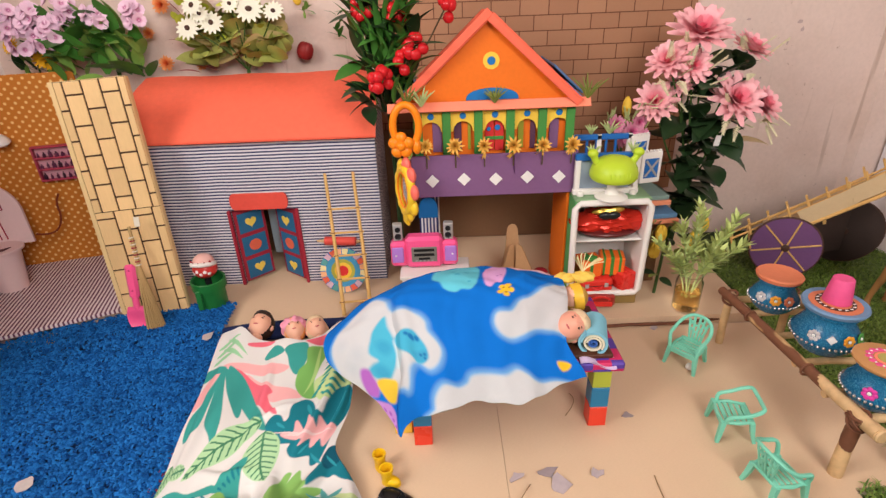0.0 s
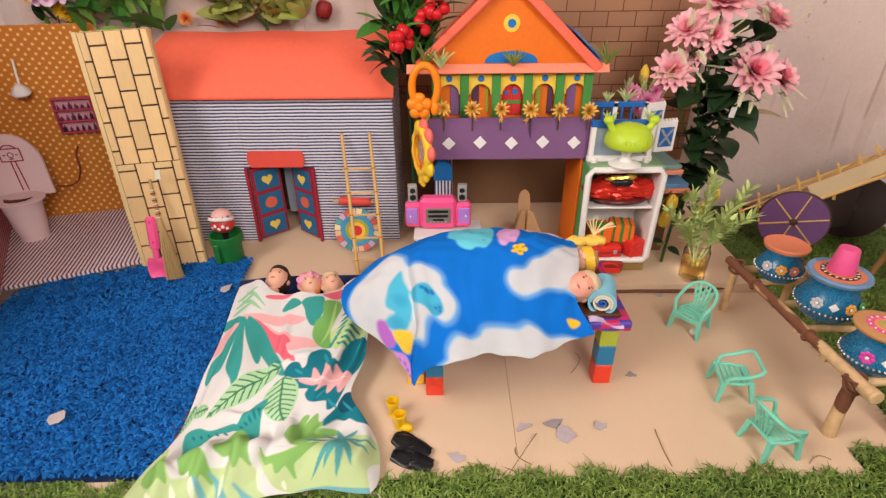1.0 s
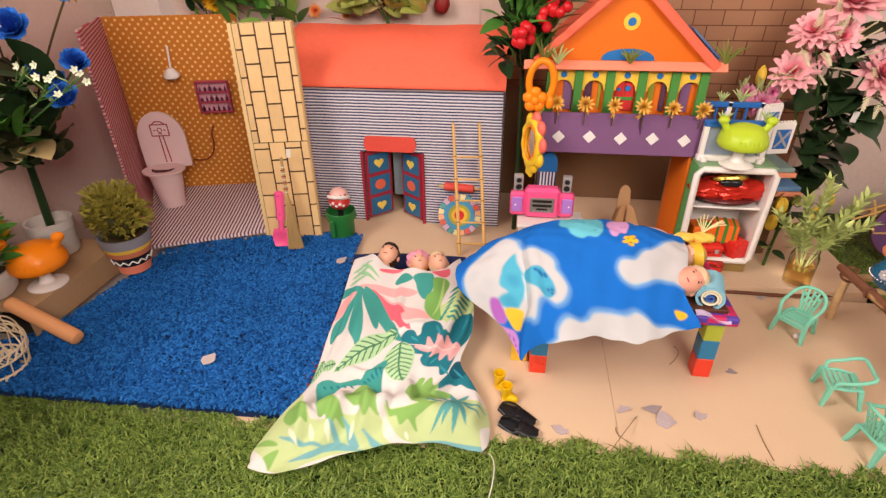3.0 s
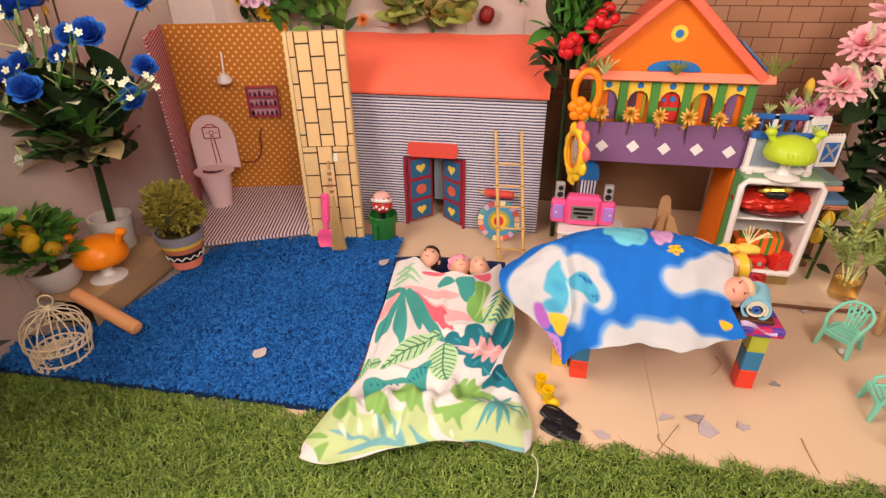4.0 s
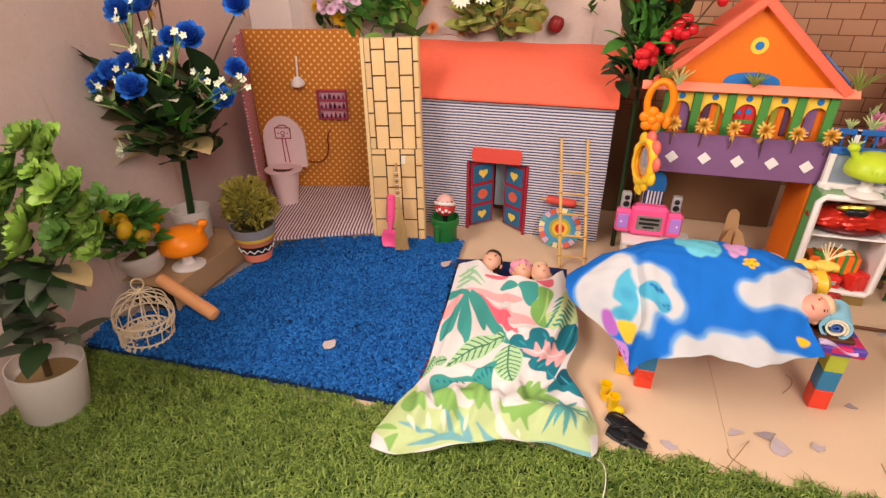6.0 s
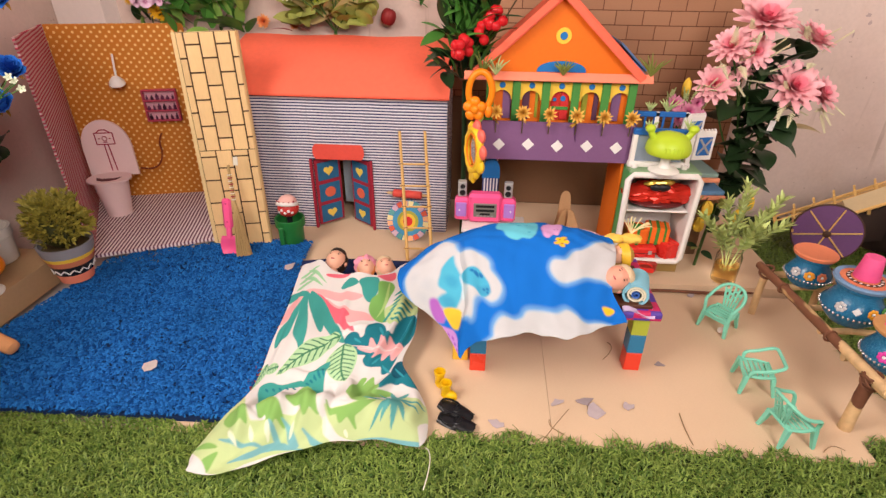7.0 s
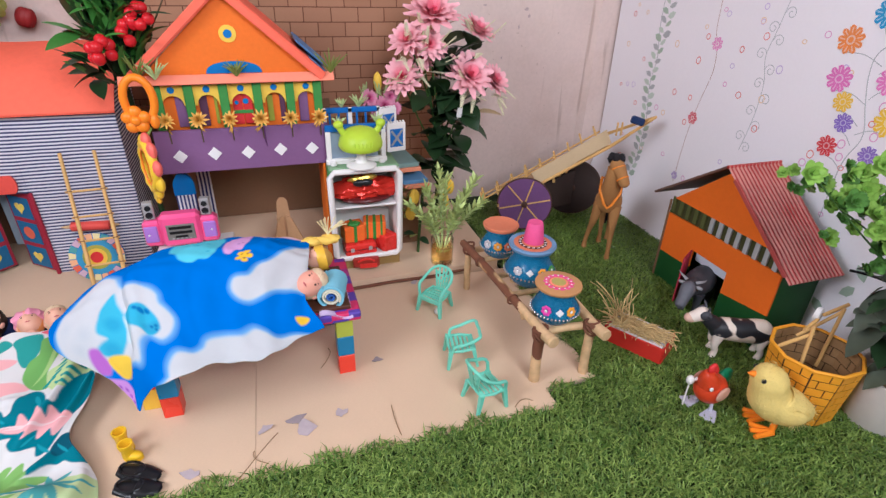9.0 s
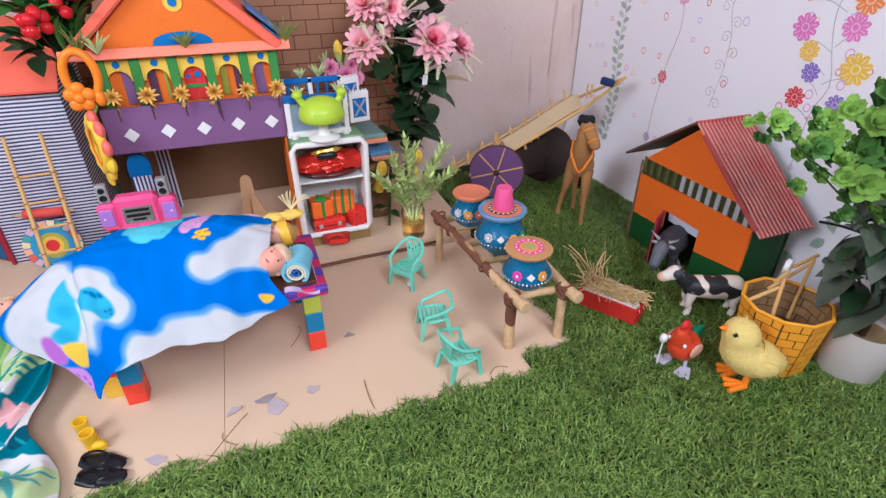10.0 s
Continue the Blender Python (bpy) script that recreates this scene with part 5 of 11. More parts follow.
# ---- bed of building blocks ----
M_BLK = {"red": plain("block_red", (0.80, 0.06, 0.03), var=0.03, rough=0.3, bump=0.03), "blue": plain("block_blue", (0.02, 0.20, 0.40), var=0.03, rough=0.3, bump=0.03),
         "yellow": plain("block_yellow", (0.80, 0.52, 0.05), var=0.03, rough=0.3, bump=0.03), "lime": plain("block_lime", (0.46, 0.52, 0.06), var=0.03, rough=0.3, bump=0.03)}
bed = thing("toy_bed", at(0.08, 0.60, 0.0), "toy bed with legs of stacked coloured building blocks", "bed")
for lx, ly, cols in ((0.206, 0.556, ("red", "blue", "lime")), (-0.036, 0.533, ("red", "blue", "lime")), (-0.064, 0.556, ("yellow", "red", "blue")), (0.20, 0.685, ("blue", "red", "yellow"))):
    z = 0.0
    for cname in cols:
        h = 0.0344
        part("block", G().box((lx - 0.08, ly - 0.60, z + h / 2 + 0.0002), (0.0245, 0.0245, h - 0.0005), 0.0009), M_BLK[cname], bed, "", smooth=False)
        z += h
n = Nodes("patch_print")
vo = n.t.nodes.new("ShaderNodeTexVoronoi")
vo.inputs["Scale"].default_value = 42
vo.inputs["Randomness"].default_value = 0.12
vo.distance = 'CHEBYCHEV'
n.t.links.new(n.coord(), vo.inputs["Vector"])
M_PATCH = finish(n, n.mix(n.ramp(n.hsv(vo.outputs["Color"], 0.5, 0.0, 1.0), 0.66, 0.80), (0.58, 0.025, 0.12), (0.10, 0.05, 0.36)), var=0.1, rough=0.5)
part("base_board", G().box((0.001, 0.0155, 0.1105), (0.298, 0.163, 0.014), 0.002), M_PATCH, bed, "red and purple patterned board")
part("headrest_board", G().box((0.106, 0.004, 0.1205), (0.062, 0.118, 0.006), 0.001), plain("dark_brown_wood", (0.09, 0.03, 0.015), var=0.2, rough=0.5), bed, "dark brown board")


def roll(turns, r0, r1, length, thick):
    n_ = int(turns * 22)
    g = G()
    inner, outer = [], []
    for i in range(n_ + 1):
        a = 2 * math.pi * turns * i / n_
        r = r0 + (r1 - r0) * i / n_
        inner.append(((r - thick / 2) * math.cos(a), (r - thick / 2) * math.sin(a)))
        outer.append(((r + thick / 2) * math.cos(a), (r + thick / 2) * math.sin(a)))
    vs = [(x, y, z) for z in (0, length) for x, y in inner + outer]
    k = n_ + 1
    fs = []
    for i in range(n_):
        fs += [(i, i + 1, 2 * k + i + 1, 2 * k + i), (k + i + 1, k + i, 3 * k + i, 3 * k + i + 1), (i + 1, i, k + i, k + i + 1), (2 * k + i, 2 * k + i + 1, 3 * k + i + 1, 3 * k + i)]
    fs += [(n_, n_ + k, n_ + 3 * k, n_ + 2 * k)]
    return g.add(vs, fs)


pil_ob = thing("rolled_pillow", facing((0.191, 0.551, 0.1375), (0.22, 0.86, 0.0)), "rolled towel pillow in aqua, cream and lilac on the toy bed", "pillow")
part("outer_roll", roll(1.15, 0.0156, 0.0182, 0.050, 0.0034), plain("aqua_towel", (0.22, 0.52, 0.66), var=0.08, fine=600, rough=0.9, bump=0.5), pil_ob, "aqua towel")
part("middle_roll", roll(1.6, 0.0078, 0.0134, 0.049, 0.0028), plain("cream_towel", (0.74, 0.68, 0.52), var=0.08, fine=600, rough=0.9, bump=0.5), pil_ob, "cream towel")
part("inner_roll", roll(1.2, 0.0025, 0.0065, 0.048, 0.0024), plain("navy_towel", (0.04, 0.12, 0.42), var=0.08, fine=600, rough=0.9, bump=0.5), pil_ob, "navy towel")
g = G().grid(10, 10, lambda u, v: (0.172 + 0.046 * u, 0.536 + 0.06 * v - 0.006 * u, 0.1205 + 0.003 * math.sin(u * 6 + v * 3) - 0.006 * (1 - v) * u))
g.grid(10, 10, lambda u, v: (0.218 - 0.046 * u, 0.530 + 0.06 * v + 0.006 * u, 0.1185 + 0.003 * math.sin((1 - u) * 6 + v * 3) - 0.006 * (1 - v) * (1 - u)))
solo("lilac_cloth", g, plain("lilac_cotton", (0.66, 0.52, 0.76), var=0.08, fine=500, rough=0.9), I4, "small lilac cloth folded under the rolled pillow", "cloth")


def multi(name, pieces, m, label, category):
    """One mesh out of several shapes, each in its own colour."""
    all_v, all_f, idx = [], [], []
    for k, (g, mt) in enumerate(pieces):
        b = len(all_v)
        all_v += g.v
        all_f += [tuple(i + b for i in f) for f in g.f]
        idx += [k] * len(g.f)
    me = bpy.data.meshes.new(name)
    me.from_pydata(all_v, [], all_f)
    for g, mt in pieces:
        me.materials.append(mt)
    me.polygons.foreach_set("material_index", idx)
    me.shade_smooth()
    me.set_sharp_from_angle(angle=radians(45))
    ob = new(name, me)
    ob.matrix_world = m
    return tagged(ob, label, category)


def head_shape(q):
    """An egg-shaped head, y towards the crown, z towards the face."""
    k = 1.0 - 0.16 * max(0.0, -q[1]) + 0.05 * max(0, q[1])
    if q[2] > 0.6 and abs(q[0]) < 0.25 and -0.25 < q[1] < 0.15:
        k *= 1.06
    return k


def doll_head(s, hair, label, m, skin=M_SKIN, hairline=0.1, extra=()):
    g = G().ell((0, 0, 0), (0.0165 * s, 0.022 * s, 0.0185 * s), 22, 16, None, head_shape)
    g.tube([(0, -0.018 * s, -0.003 * s), (0, -0.036 * s, -0.006 * s)], [0.0085 * s, 0.010 * s], 14)
    for sx in (-1, 1):
        g.ell((sx * 0.0165 * s, -0.001 * s, -0.003 * s), (0.003 * s, 0.005 * s, 0.004 * s), 8, 6)
    h = G()
    h.ell((0, 0.0035 * s, -0.0045 * s), (0.0182 * s, 0.0225 * s, 0.0185 * s), 22, 16, None, lambda q: 1 + 0.03 * math.sin(q[0] * 23) * math.sin(q[2] * 17))
    hh = G()
    hh.ell((0, 0.013 * s, 0.003 * s), (0.0150 * s, 0.0105 * s, 0.0150 * s), 20, 12, None, lambda q: 1 + 0.04 * math.sin(q[0] * 31))
    marks, lips = G(), G()
    for sx in (-1, 1):
        marks.ell((sx * 0.0062 * s, 0.001 * s, 0.0166 * s), (0.0022 * s, 0.0013 * s, 0.0012 * s), 8, 6)
        marks.ell((sx * 0.0062 * s, 0.0048 * s, 0.0160 * s), (0.0030 * s, 0.0006 * s, 0.001 * s), 8, 6)
    lips.ell((0, -0.0095 * s, 0.0158 * s), (0.0036 * s, 0.0011 * s, 0.0011 * s), 8, 6)
    return multi("doll", [(g, skin), (h, hair), (hh, hair), (marks, M_BROW), (lips, M_LIP), *extra], m, label, "doll")


M_BROW = plain("painted_brown", (0.07, 0.03, 0.02), var=0.1)
M_LIP = plain("painted_rose", (0.55, 0.12, 0.12), var=0.1)
M_HAIR_DARK = plain("hair_dark", (0.028, 0.015, 0.010), var=0.3, fine=300, rough=0.5, stretch=(1, 5, 1), bump=0.5)
M_HAIR_BLOND = plain("hair_blond", (0.68, 0.50, 0.32), var=0.15, fine=300, rough=0.5, stretch=(5, 1, 1), bump=0.6)
M_HAIR_GOLD = plain("hair_gold", (0.55, 0.30, 0.06), var=0.2, fine=300, rough=0.5, bump=0.5)
M_HAIR_ORANGE = plain("hair_orange", (0.85, 0.33, 0.10), var=0.12, fine=300, rough=0.5, bump=0.5)
M_SKIN_ROSE = plain("doll_vinyl_rose", (0.80, 0.36, 0.26), var=0.03, rough=0.4, bump=0.03)


def lying(x, y, z, yaw, tilt, turn=0):
    """Head pose: crown away from the feet, face up and tilted towards the feet."""
    return pose(x, y, z, 0, 0, yaw) @ Matrix.Rotation(radians(tilt), 4, 'X') @ Matrix.Rotation(radians(turn), 4, 'Y')


doll_head(1.16, M_HAIR_DARK, "toy doll with short dark hair lying under the leaf sheet", lying(-0.318, 0.752, 0.048, -6, 10))
hat = G().ell((0, 0.012, -0.002), (0.0220, 0.016, 0.0205), 24, 14, None, lambda q: 1 + 0.13 * math.sin(q[0] * 9) * math.sin(q[2] * 8 + 1))
doll_head(0.98, M_HAIR_ORANGE, "small toy doll with orange hair and a frilly pink cap", lying(-0.254, 0.731, 0.050, 18, 10), extra=((hat, plain("pink_frill", (0.84, 0.33, 0.46), var=0.15, fine=120, rough=0.8)),))
doll_head(1.02, M_HAIR_BLOND, "blond toy doll lying under the leaf sheet", lying(-0.217, 0.733, 0.051, 22, 10))
band = G().lathe([(0.0185, -0.006), (0.0200, -0.006), (0.0200, 0.006), (0.0185, 0.008)], 24, pose(0, 0.008, -0.001, 90, 0, 0))
doll_head(1.16, M_HAIR_BLOND, "pale blond toy doll tucked under the cloud blanket", lying(0.164, 0.574, 0.150, -66, 8, 42), skin=M_SKIN_ROSE)
doll_head(0.95, M_HAIR_GOLD, "toy doll with a golden headband tucked under the cloud blanket", lying(0.181, 0.636, 0.156, -88, 8, 36), extra=((band, plain("gold_band", (0.80, 0.46, 0.04), var=0.1, rough=0.35)),))
M_BOW = plain("yellow_ribbon", (0.82, 0.55, 0.10), var=0.15, fine=200, rough=0.6)
bow = thing("ribbon_bow", at(0.190, 0.668, 0.164) @ Matrix.Scale(1.15, 4), "yellow ribbon bow with thin fringes by the pillow", "bow")
part("loop", G().ell((0.012, 0.0, 0.006), (0.015, 0.010, 0.006), 18, 12, None, lambda q: 1 + 0.16 * math.sin(q[0] * 7 + q[1] * 5)), M_BOW, bow)
part("loop", G().ell((-0.011, 0.002, 0.004), (0.013, 0.009, 0.006), 18, 12, None, lambda q: 1 + 0.16 * math.sin(q[0] * 6 - q[1] * 7)), M_BOW, bow)
fr = G()
for i in range(14):
    a = rnd(-0.6, 1.4)
    fr.tube(bez((0.012, 0.002, 0.012), (0.012 + 0.012 * math.sin(a), 0.004, 0.024), (0.014 + 0.026 * math.sin(a), rnd(-0.004, 0.01), 0.020 + 0.016 * math.cos(a)), 5), 0.0007, 5)
part("fringe", fr, plain("straw_fringe", (0.78, 0.66, 0.36), var=0.1), bow)
solo("navy_bolster", G().tube([(-0.392, 0.768, 0.021), (-0.33, 0.776, 0.022), (-0.25, 0.778, 0.022), (-0.172, 0.786, 0.021)], [0.014, 0.017, 0.017, 0.014], 14), plain("navy_cloth", (0.012, 0.022, 0.085), var=0.15, fine=500, rough=0.9, bump=0.4), I4,
     "navy blue cloth bolster under the dolls' heads", "bolster")
solo("red_mat", G().box((-0.275, 0.57, 0.006), (0.215, 0.36, 0.010), 0.003), plain("red_cloth", (0.55, 0.05, 0.06), var=0.1, fine=500, rough=0.9), I4, "thin red mat under the sleeping dolls", "mat")

# ---- things before the houses ----
# green pot with a toy ball-headed flower
M_POT_GREEN = plain("green_plastic", (0.015, 0.16, 0.035), var=0.05, rough=0.35, bump=0.05)
pot = thing("green_toy_pot", at(-0.446, 0.868, 0.016), "green plastic toy pot with a striped red and white ball head", "toy")
part("pot", G().lathe([(0.025, 0), (0.0262, 0.003), (0.0262, 0.048), (0.0315, 0.050), (0.0315, 0.066), (0.030, 0.0675), (0.0275, 0.066), (0.0265, 0.05), (0.024, 0.03)], 28), M_POT_GREEN, pot)
part("clip", G().box((-0.016, -0.0285, 0.036), (0.010, 0.005, 0.040), 0.0015, at(0, 0, 0, 12)), M_POT_GREEN, pot)
part("stem", G().tube([(0, 0, 0.03), (0, 0, 0.07)], 0.006, 10), M_BLACK, pot)
M_BALL = plain("red_ball_plastic", (0.55, 0.035, 0.03), var=0.04, rough=0.3, bump=0.03)
ball = part("ball_head", G().ell((0, 0, 0.088), (0.0225, 0.021, 0.0185), 24, 14), M_BALL, pot, "red ball with white spots")
for a, b in ((-70, 18), (-108, 22), (-90, 4), (-50, 4), (-130, 6)):
    d = Vector((math.cos(radians(a)) * math.cos(radians(b - 14)), math.sin(radians(a)) * math.cos(radians(b - 14)), math.sin(radians(b - 14))))
    part("spot", G().ell((0, 0, 0), (0.0034, 0.0034, 0.001), 10, 6, facing(Vector((d[0] * 0.0222, d[1] * 0.0208, 0.088 + d[2] * 0.0183)), d)), M_WHITE, ball)
part("lip", G().torus(0.0195, 0.0042, 28, 8, pose(0, -0.002, 0.099, -18, 0, 0)), M_WHITE_PLASTIC, ball, "white rounded rim")
part("crown", G().ell((0, 0.001, 0.101), (0.0195, 0.018, 0.0165), 22, 12), plain("pale_rose_plastic", (0.74, 0.42, 0.38), var=0.05, rough=0.35), ball, "pale rose dome")
for k in range(5):
    a = radians(-150 + 30 * k)
    part("tooth", G().lathe([(0.0032, 0), (0.0, 0.009)], 6, facing((0.0185 * math.cos(a), 0.0175 * math.sin(a) - 0.001, 0.1035), (math.cos(a) * 0.45, math.sin(a) * 0.45, 1))), M_MAROON, ball)

# pink spoon and straw broom leaning on the pillar
sp = thing("toy_spoon", pose(-0.551, 0.797, 0.029, -14, 0, 4), "bright pink plastic toy spade leaning on the pillar", "spade")
part("blade", G().grid(10, 10, lambda u, v: (0.0185 * (2 * u - 1) * (0.65 + 0.35 * math.sin(math.pi * (0.12 + v * 0.76))), -0.004 - 0.007 * math.sin(math.pi * u) * math.sin(math.pi * min(1, v + 0.2)) * -1, 0.038 * v))
     .grid(10, 10, lambda u, v: (0.0185 * (1 - 2 * u) * (0.65 + 0.35 * math.sin(math.pi * (0.12 + v * 0.76))), -0.006 - 0.007 * math.sin(math.pi * u) * math.sin(math.pi * min(1, v + 0.2)) * -1, 0.038 * v)), M_PINK, sp)
part("neck", G().tube([(0, -0.003, 0.034), (0, -0.003, 0.056)], [0.006, 0.0055], 12), M_PINK, sp)
part("handle", G().box((0, -0.003, 0.084), (0.0185, 0.010, 0.062), 0.0042), M_PINK, sp)
for z in (0.068, 0.105):
    part("rivet", G().ell((0, -0.0085, z), (0.0018, 0.0012, 0.0018), 8, 6), plain("rivet_rose", (0.60, 0.05, 0.16), var=0.05), sp)
br_ = thing("straw_broom", pose(-0.523, 0.792, 0.028, -17.5, -8.5, 0), "small straw broom with a bound handle leaning on the pillar", "broom")
bs = G()
for i in range(130):
    a, r = rnd(0, 6.28), 0.019 * math.sqrt(random.random())
    bs.tube([(r * math.cos(a), r * 0.55 * math.sin(a), 0.0), (r * 0.62 * math.cos(a), r * 0.4 * math.sin(a), 0.055), (0.003 * math.cos(a), 0.003 * math.sin(a), 0.108)], [0.0005, 0.0006, 0.0006], 4)
M_STRAW = plain("straw", (0.46, 0.30, 0.13), var=0.2, fine=300, rough=0.7, stretch=(1, 1, 0.1))
ob = part("bristles", bs, M_STRAW, br_)
ob["kind"] = "stuff"
part("handle", G().tube([(0, 0, 0.10), (0.001, 0, 0.185)], [0.0032, 0.0027], 10), M_STRAW, br_)
M_CORD = plain("cream_cord", (0.72, 0.64, 0.52), var=0.1)
for i in range(9):
    part("binding", G().torus(0.0036, 0.0012, 12, 6, at(0, 0, 0.116 + i * 0.0062, 0, 6)), M_CORD if i % 2 == 0 else M_MAROON, br_)
part("tag", G().box((0.0, -0.004, 0.192), (0.010, 0.0010, 0.017), 0.0004, at(0, 0, 0, 0, 0, 6)), plain("clear_tape", (0.72, 0.66, 0.56), var=0.05, rough=0.25), br_, "strip of pale tape")

# ladder, painted disc and red roller by the house
lad = thing("bamboo_ladder", at(0, 0, 0), "bamboo toy ladder leaning on the striped house", "ladder")
A0, A1 = Vector((-0.188, 0.822, 0.018)), Vector((-0.217, 0.9505, 0.252))
B0, B1 = Vector((-0.138, 0.826, 0.018)), Vector((-0.164, 0.9505, 0.2535))
for a, b in ((A0, A1), (B0, B1)):
    part("rail", G().tube([a, a.lerp(b, 0.5) + Vector((0.0005, 0, 0)), b], [0.0036, 0.0034, 0.0030], 10), M_BAMBOO, lad)
for t in (0.09, 0.25, 0.415, 0.575, 0.745):
    p, q = A0.lerp(A1, t), B0.lerp(B1, t)
    d = (q - p).normalized() * 0.006
    part("rung", G().tube([p - d, q + d], 0.0021, 8), M_BAMBOO, lad)
    for c in (p, q):
        part("lashing", G().torus(0.0042, 0.0008, 10, 5, facing(c, A1 - A0)), M_BARK, lad)
dsc = thing("painted_disc", pose(-0.199, 0.918, 0.062, 90 - 12, 0, 0), "round card disc painted in rings with a chequered rim", "target")
part("plate", G().prism(disc(0.046, 40), 0, 0.004), M_BLUE, dsc)
RIMC = [plain("rim_%s" % k, c, var=0.06) for k, c in (("peach", (0.82, 0.42, 0.22)), ("lilac", (0.62, 0.42, 0.52)), ("cream", (0.80, 0.68, 0.34)), ("red", (0.72, 0.12, 0.06)), ("teal", (0.10, 0.34, 0.34)))]
for i in range(20):
    a0, a1 = 2 * math.pi * i / 20 + 0.02, 2 * math.pi * (i + 1) / 20 - 0.02
    part("rim_patch", G().prism([(0.034 * math.cos(a0), 0.034 * math.sin(a0)), (0.0458 * math.cos(a0), 0.0458 * math.sin(a0)), (0.0458 * math.cos(a1), 0.0458 * math.sin(a1)), (0.034 * math.cos(a1), 0.034 * math.sin(a1))], 0.004, 0.0046), RIMC[(i * 3) % 5], dsc)
for r, mt, z in ((0.0335, plain("ring_sky", (0.06, 0.30, 0.52), var=0.08), 0.0047), (0.0235, plain("ring_olive", (0.40, 0.38, 0.06), var=0.08), 0.0052), (0.017, plain("ring_gold", (0.78, 0.48, 0.05), var=0.08), 0.0057), (0.0105, M_RED, 0.0062)):
    part("ring", G().prism(disc(r, 32), z - 0.0008, z), mt, dsc)
rl = thing("toy_rolling_pin", pose(-0.203, 0.944, 0.1135, 0, 90 + 3, 0), "small red rolling pin with wooden tips behind the ladder", "rolling pin")
part("barrel", G().lathe([(0.006, -0.032), (0.0088, -0.030), (0.0088, 0.030), (0.006, 0.032)], 18), plain("coral_red_plastic", (0.72, 0.08, 0.06), var=0.05, rough=0.4), rl)
for s_ in (-1, 1):
    part("tip", G().lathe([(0.0036, 0.031), (0.0026, 0.042), (0.0006, 0.048)], 10, pose(0, 0, 0, 0 if s_ > 0 else 180, 0, 0)), M_STICK, rl)

# pink music centre on its small table
tv = thing("toy_stereo", at(-0.033, 0.842, 0.105), "pink plastic toy music centre with lilac side boxes", "stereo")
part("centre_body", G().box((0, 0.0, 0.033), (0.066, 0.028, 0.060), 0.006), M_PINK, tv)
for s_ in (-1, 1):
    part("side_body", G().box((s_ * 0.045, 0.002, 0.029), (0.030, 0.026, 0.048), 0.005), M_PINK, tv)
    pn = part("side_panel", G().box((s_ * 0.047, -0.0118, 0.030), (0.021, 0.004, 0.030), 0.0016), M_LILAC, tv)
    part("knob", G().ell((s_ * 0.050, -0.0145, 0.030), (0.0018, 0.0014, 0.0018), 10, 6), M_WHITE_PLASTIC, pn)
dk = part("display", G().box((0, -0.0142, 0.031), (0.045, 0.003, 0.029), 0.001), plain("grey_deck", (0.20, 0.19, 0.17), var=0.15, rough=0.35), tv, "grey cassette deck face")
for z, w, hh in ((0.040, 0.036, 0.005), (0.031, 0.036, 0.005), (0.0235, 0.020, 0.004)):
    part("slot", G().box((0.0, -0.0162, z), (w, 0.0012, hh), 0.0003), M_BLACK, dk)
for k in range(5):
    part("button", G().box((-0.014 + k * 0.007, -0.0163, 0.0195), (0.004, 0.0016, 0.0026), 0.0004), M_GREY, dk)
spk_mat = plain("silver_plastic", (0.48, 0.46, 0.46), var=0.05, rough=0.3, metal=0.3)
for x, rz in ((-0.079, 6), (0.011, -4)):
    s1 = thing("toy_speaker", at(x, 0.846, 0.158, rz), "small silver toy speaker with two black cones", "speaker", group="stereo speakers")
    part("cabinet", G().box((0, 0, 0.016), (0.0165, 0.014, 0.031), 0.0014), spk_mat, s1)
    for z, r in ((0.0225, 0.0048), (0.0095, 0.0058)):
        part("cone", G().lathe([(r, 0), (r, 0.0012), (r * 0.6, -0.0004), (0.001, 0.0008)], 18, pose(0, -0.0075, z, 90, 0, 0)), M_BLACK, s1)
tb = thing("small_table", at(-0.010, 0.838, 0.016), "small white topped toy table with a wooden front", "table")
part("top", G().box((-0.005, 0.0, 0.072), (0.125, 0.07, 0.007), 0.0015, Matrix.Translation((0, 0, 0.0133))), M_WHITE, tb)
part("drawer", G().box((-0.035, -0.020, 0.054), (0.046, 0.026, 0.026), 0.002, Matrix.Translation((0, 0, 0.0133))), plain("honey_wood", (0.48, 0.22, 0.06), var=0.15, fine=60, stretch=(1, 9, 9)), tb, "honey brown drawer")
for x in (-0.060, 0.05):
    for y in (-0.028, 0.028):
        part("leg", G().box((x, y, 0.0408), (0.008, 0.008, 0.0813), 0.001), M_WHITE, tb)
cs = thing("striped_chair", at(-0.024, 0.884, 0.016) @ Matrix.Diagonal((0.80, 0.8, 1.07, 1)), "navy striped cloth chair back with a blue top", "chair")
part("seat", G().box((0, -0.006, 0.055), (0.046, 0.034, 0.012), 0.004), M_BLUE, cs)
M_STRIPE_V = striped("white_navy_stripes", 0, 0.0078, 0.5, (0.03, 0.04, 0.16), (0.76, 0.74, 0.76), var=0.04, rough=0.8, fine=400)
part("backrest", G().box((0, 0.014, 0.105), (0.042, 0.006, 0.10), 0.002), M_STRIPE_V, cs, "striped cloth back")
part("top_pad", G().prism([(-0.022, 0)] + [(0.022 * math.cos(a), 0.014 + 0.024 * math.sin(a)) for a in np.linspace(math.pi, 0, 14)] + [(0.022, 0)], -0.005, 0.005, upright(0, 0.014, 0.152)), M_BLUE, cs, "blue rounded top")
for x in (-0.018, 0.018):
    for y in (-0.018, 0.012):
        part("leg", G().box((x, y, 0.025), (0.006, 0.006, 0.05), 0.001), M_BLUE, cs)
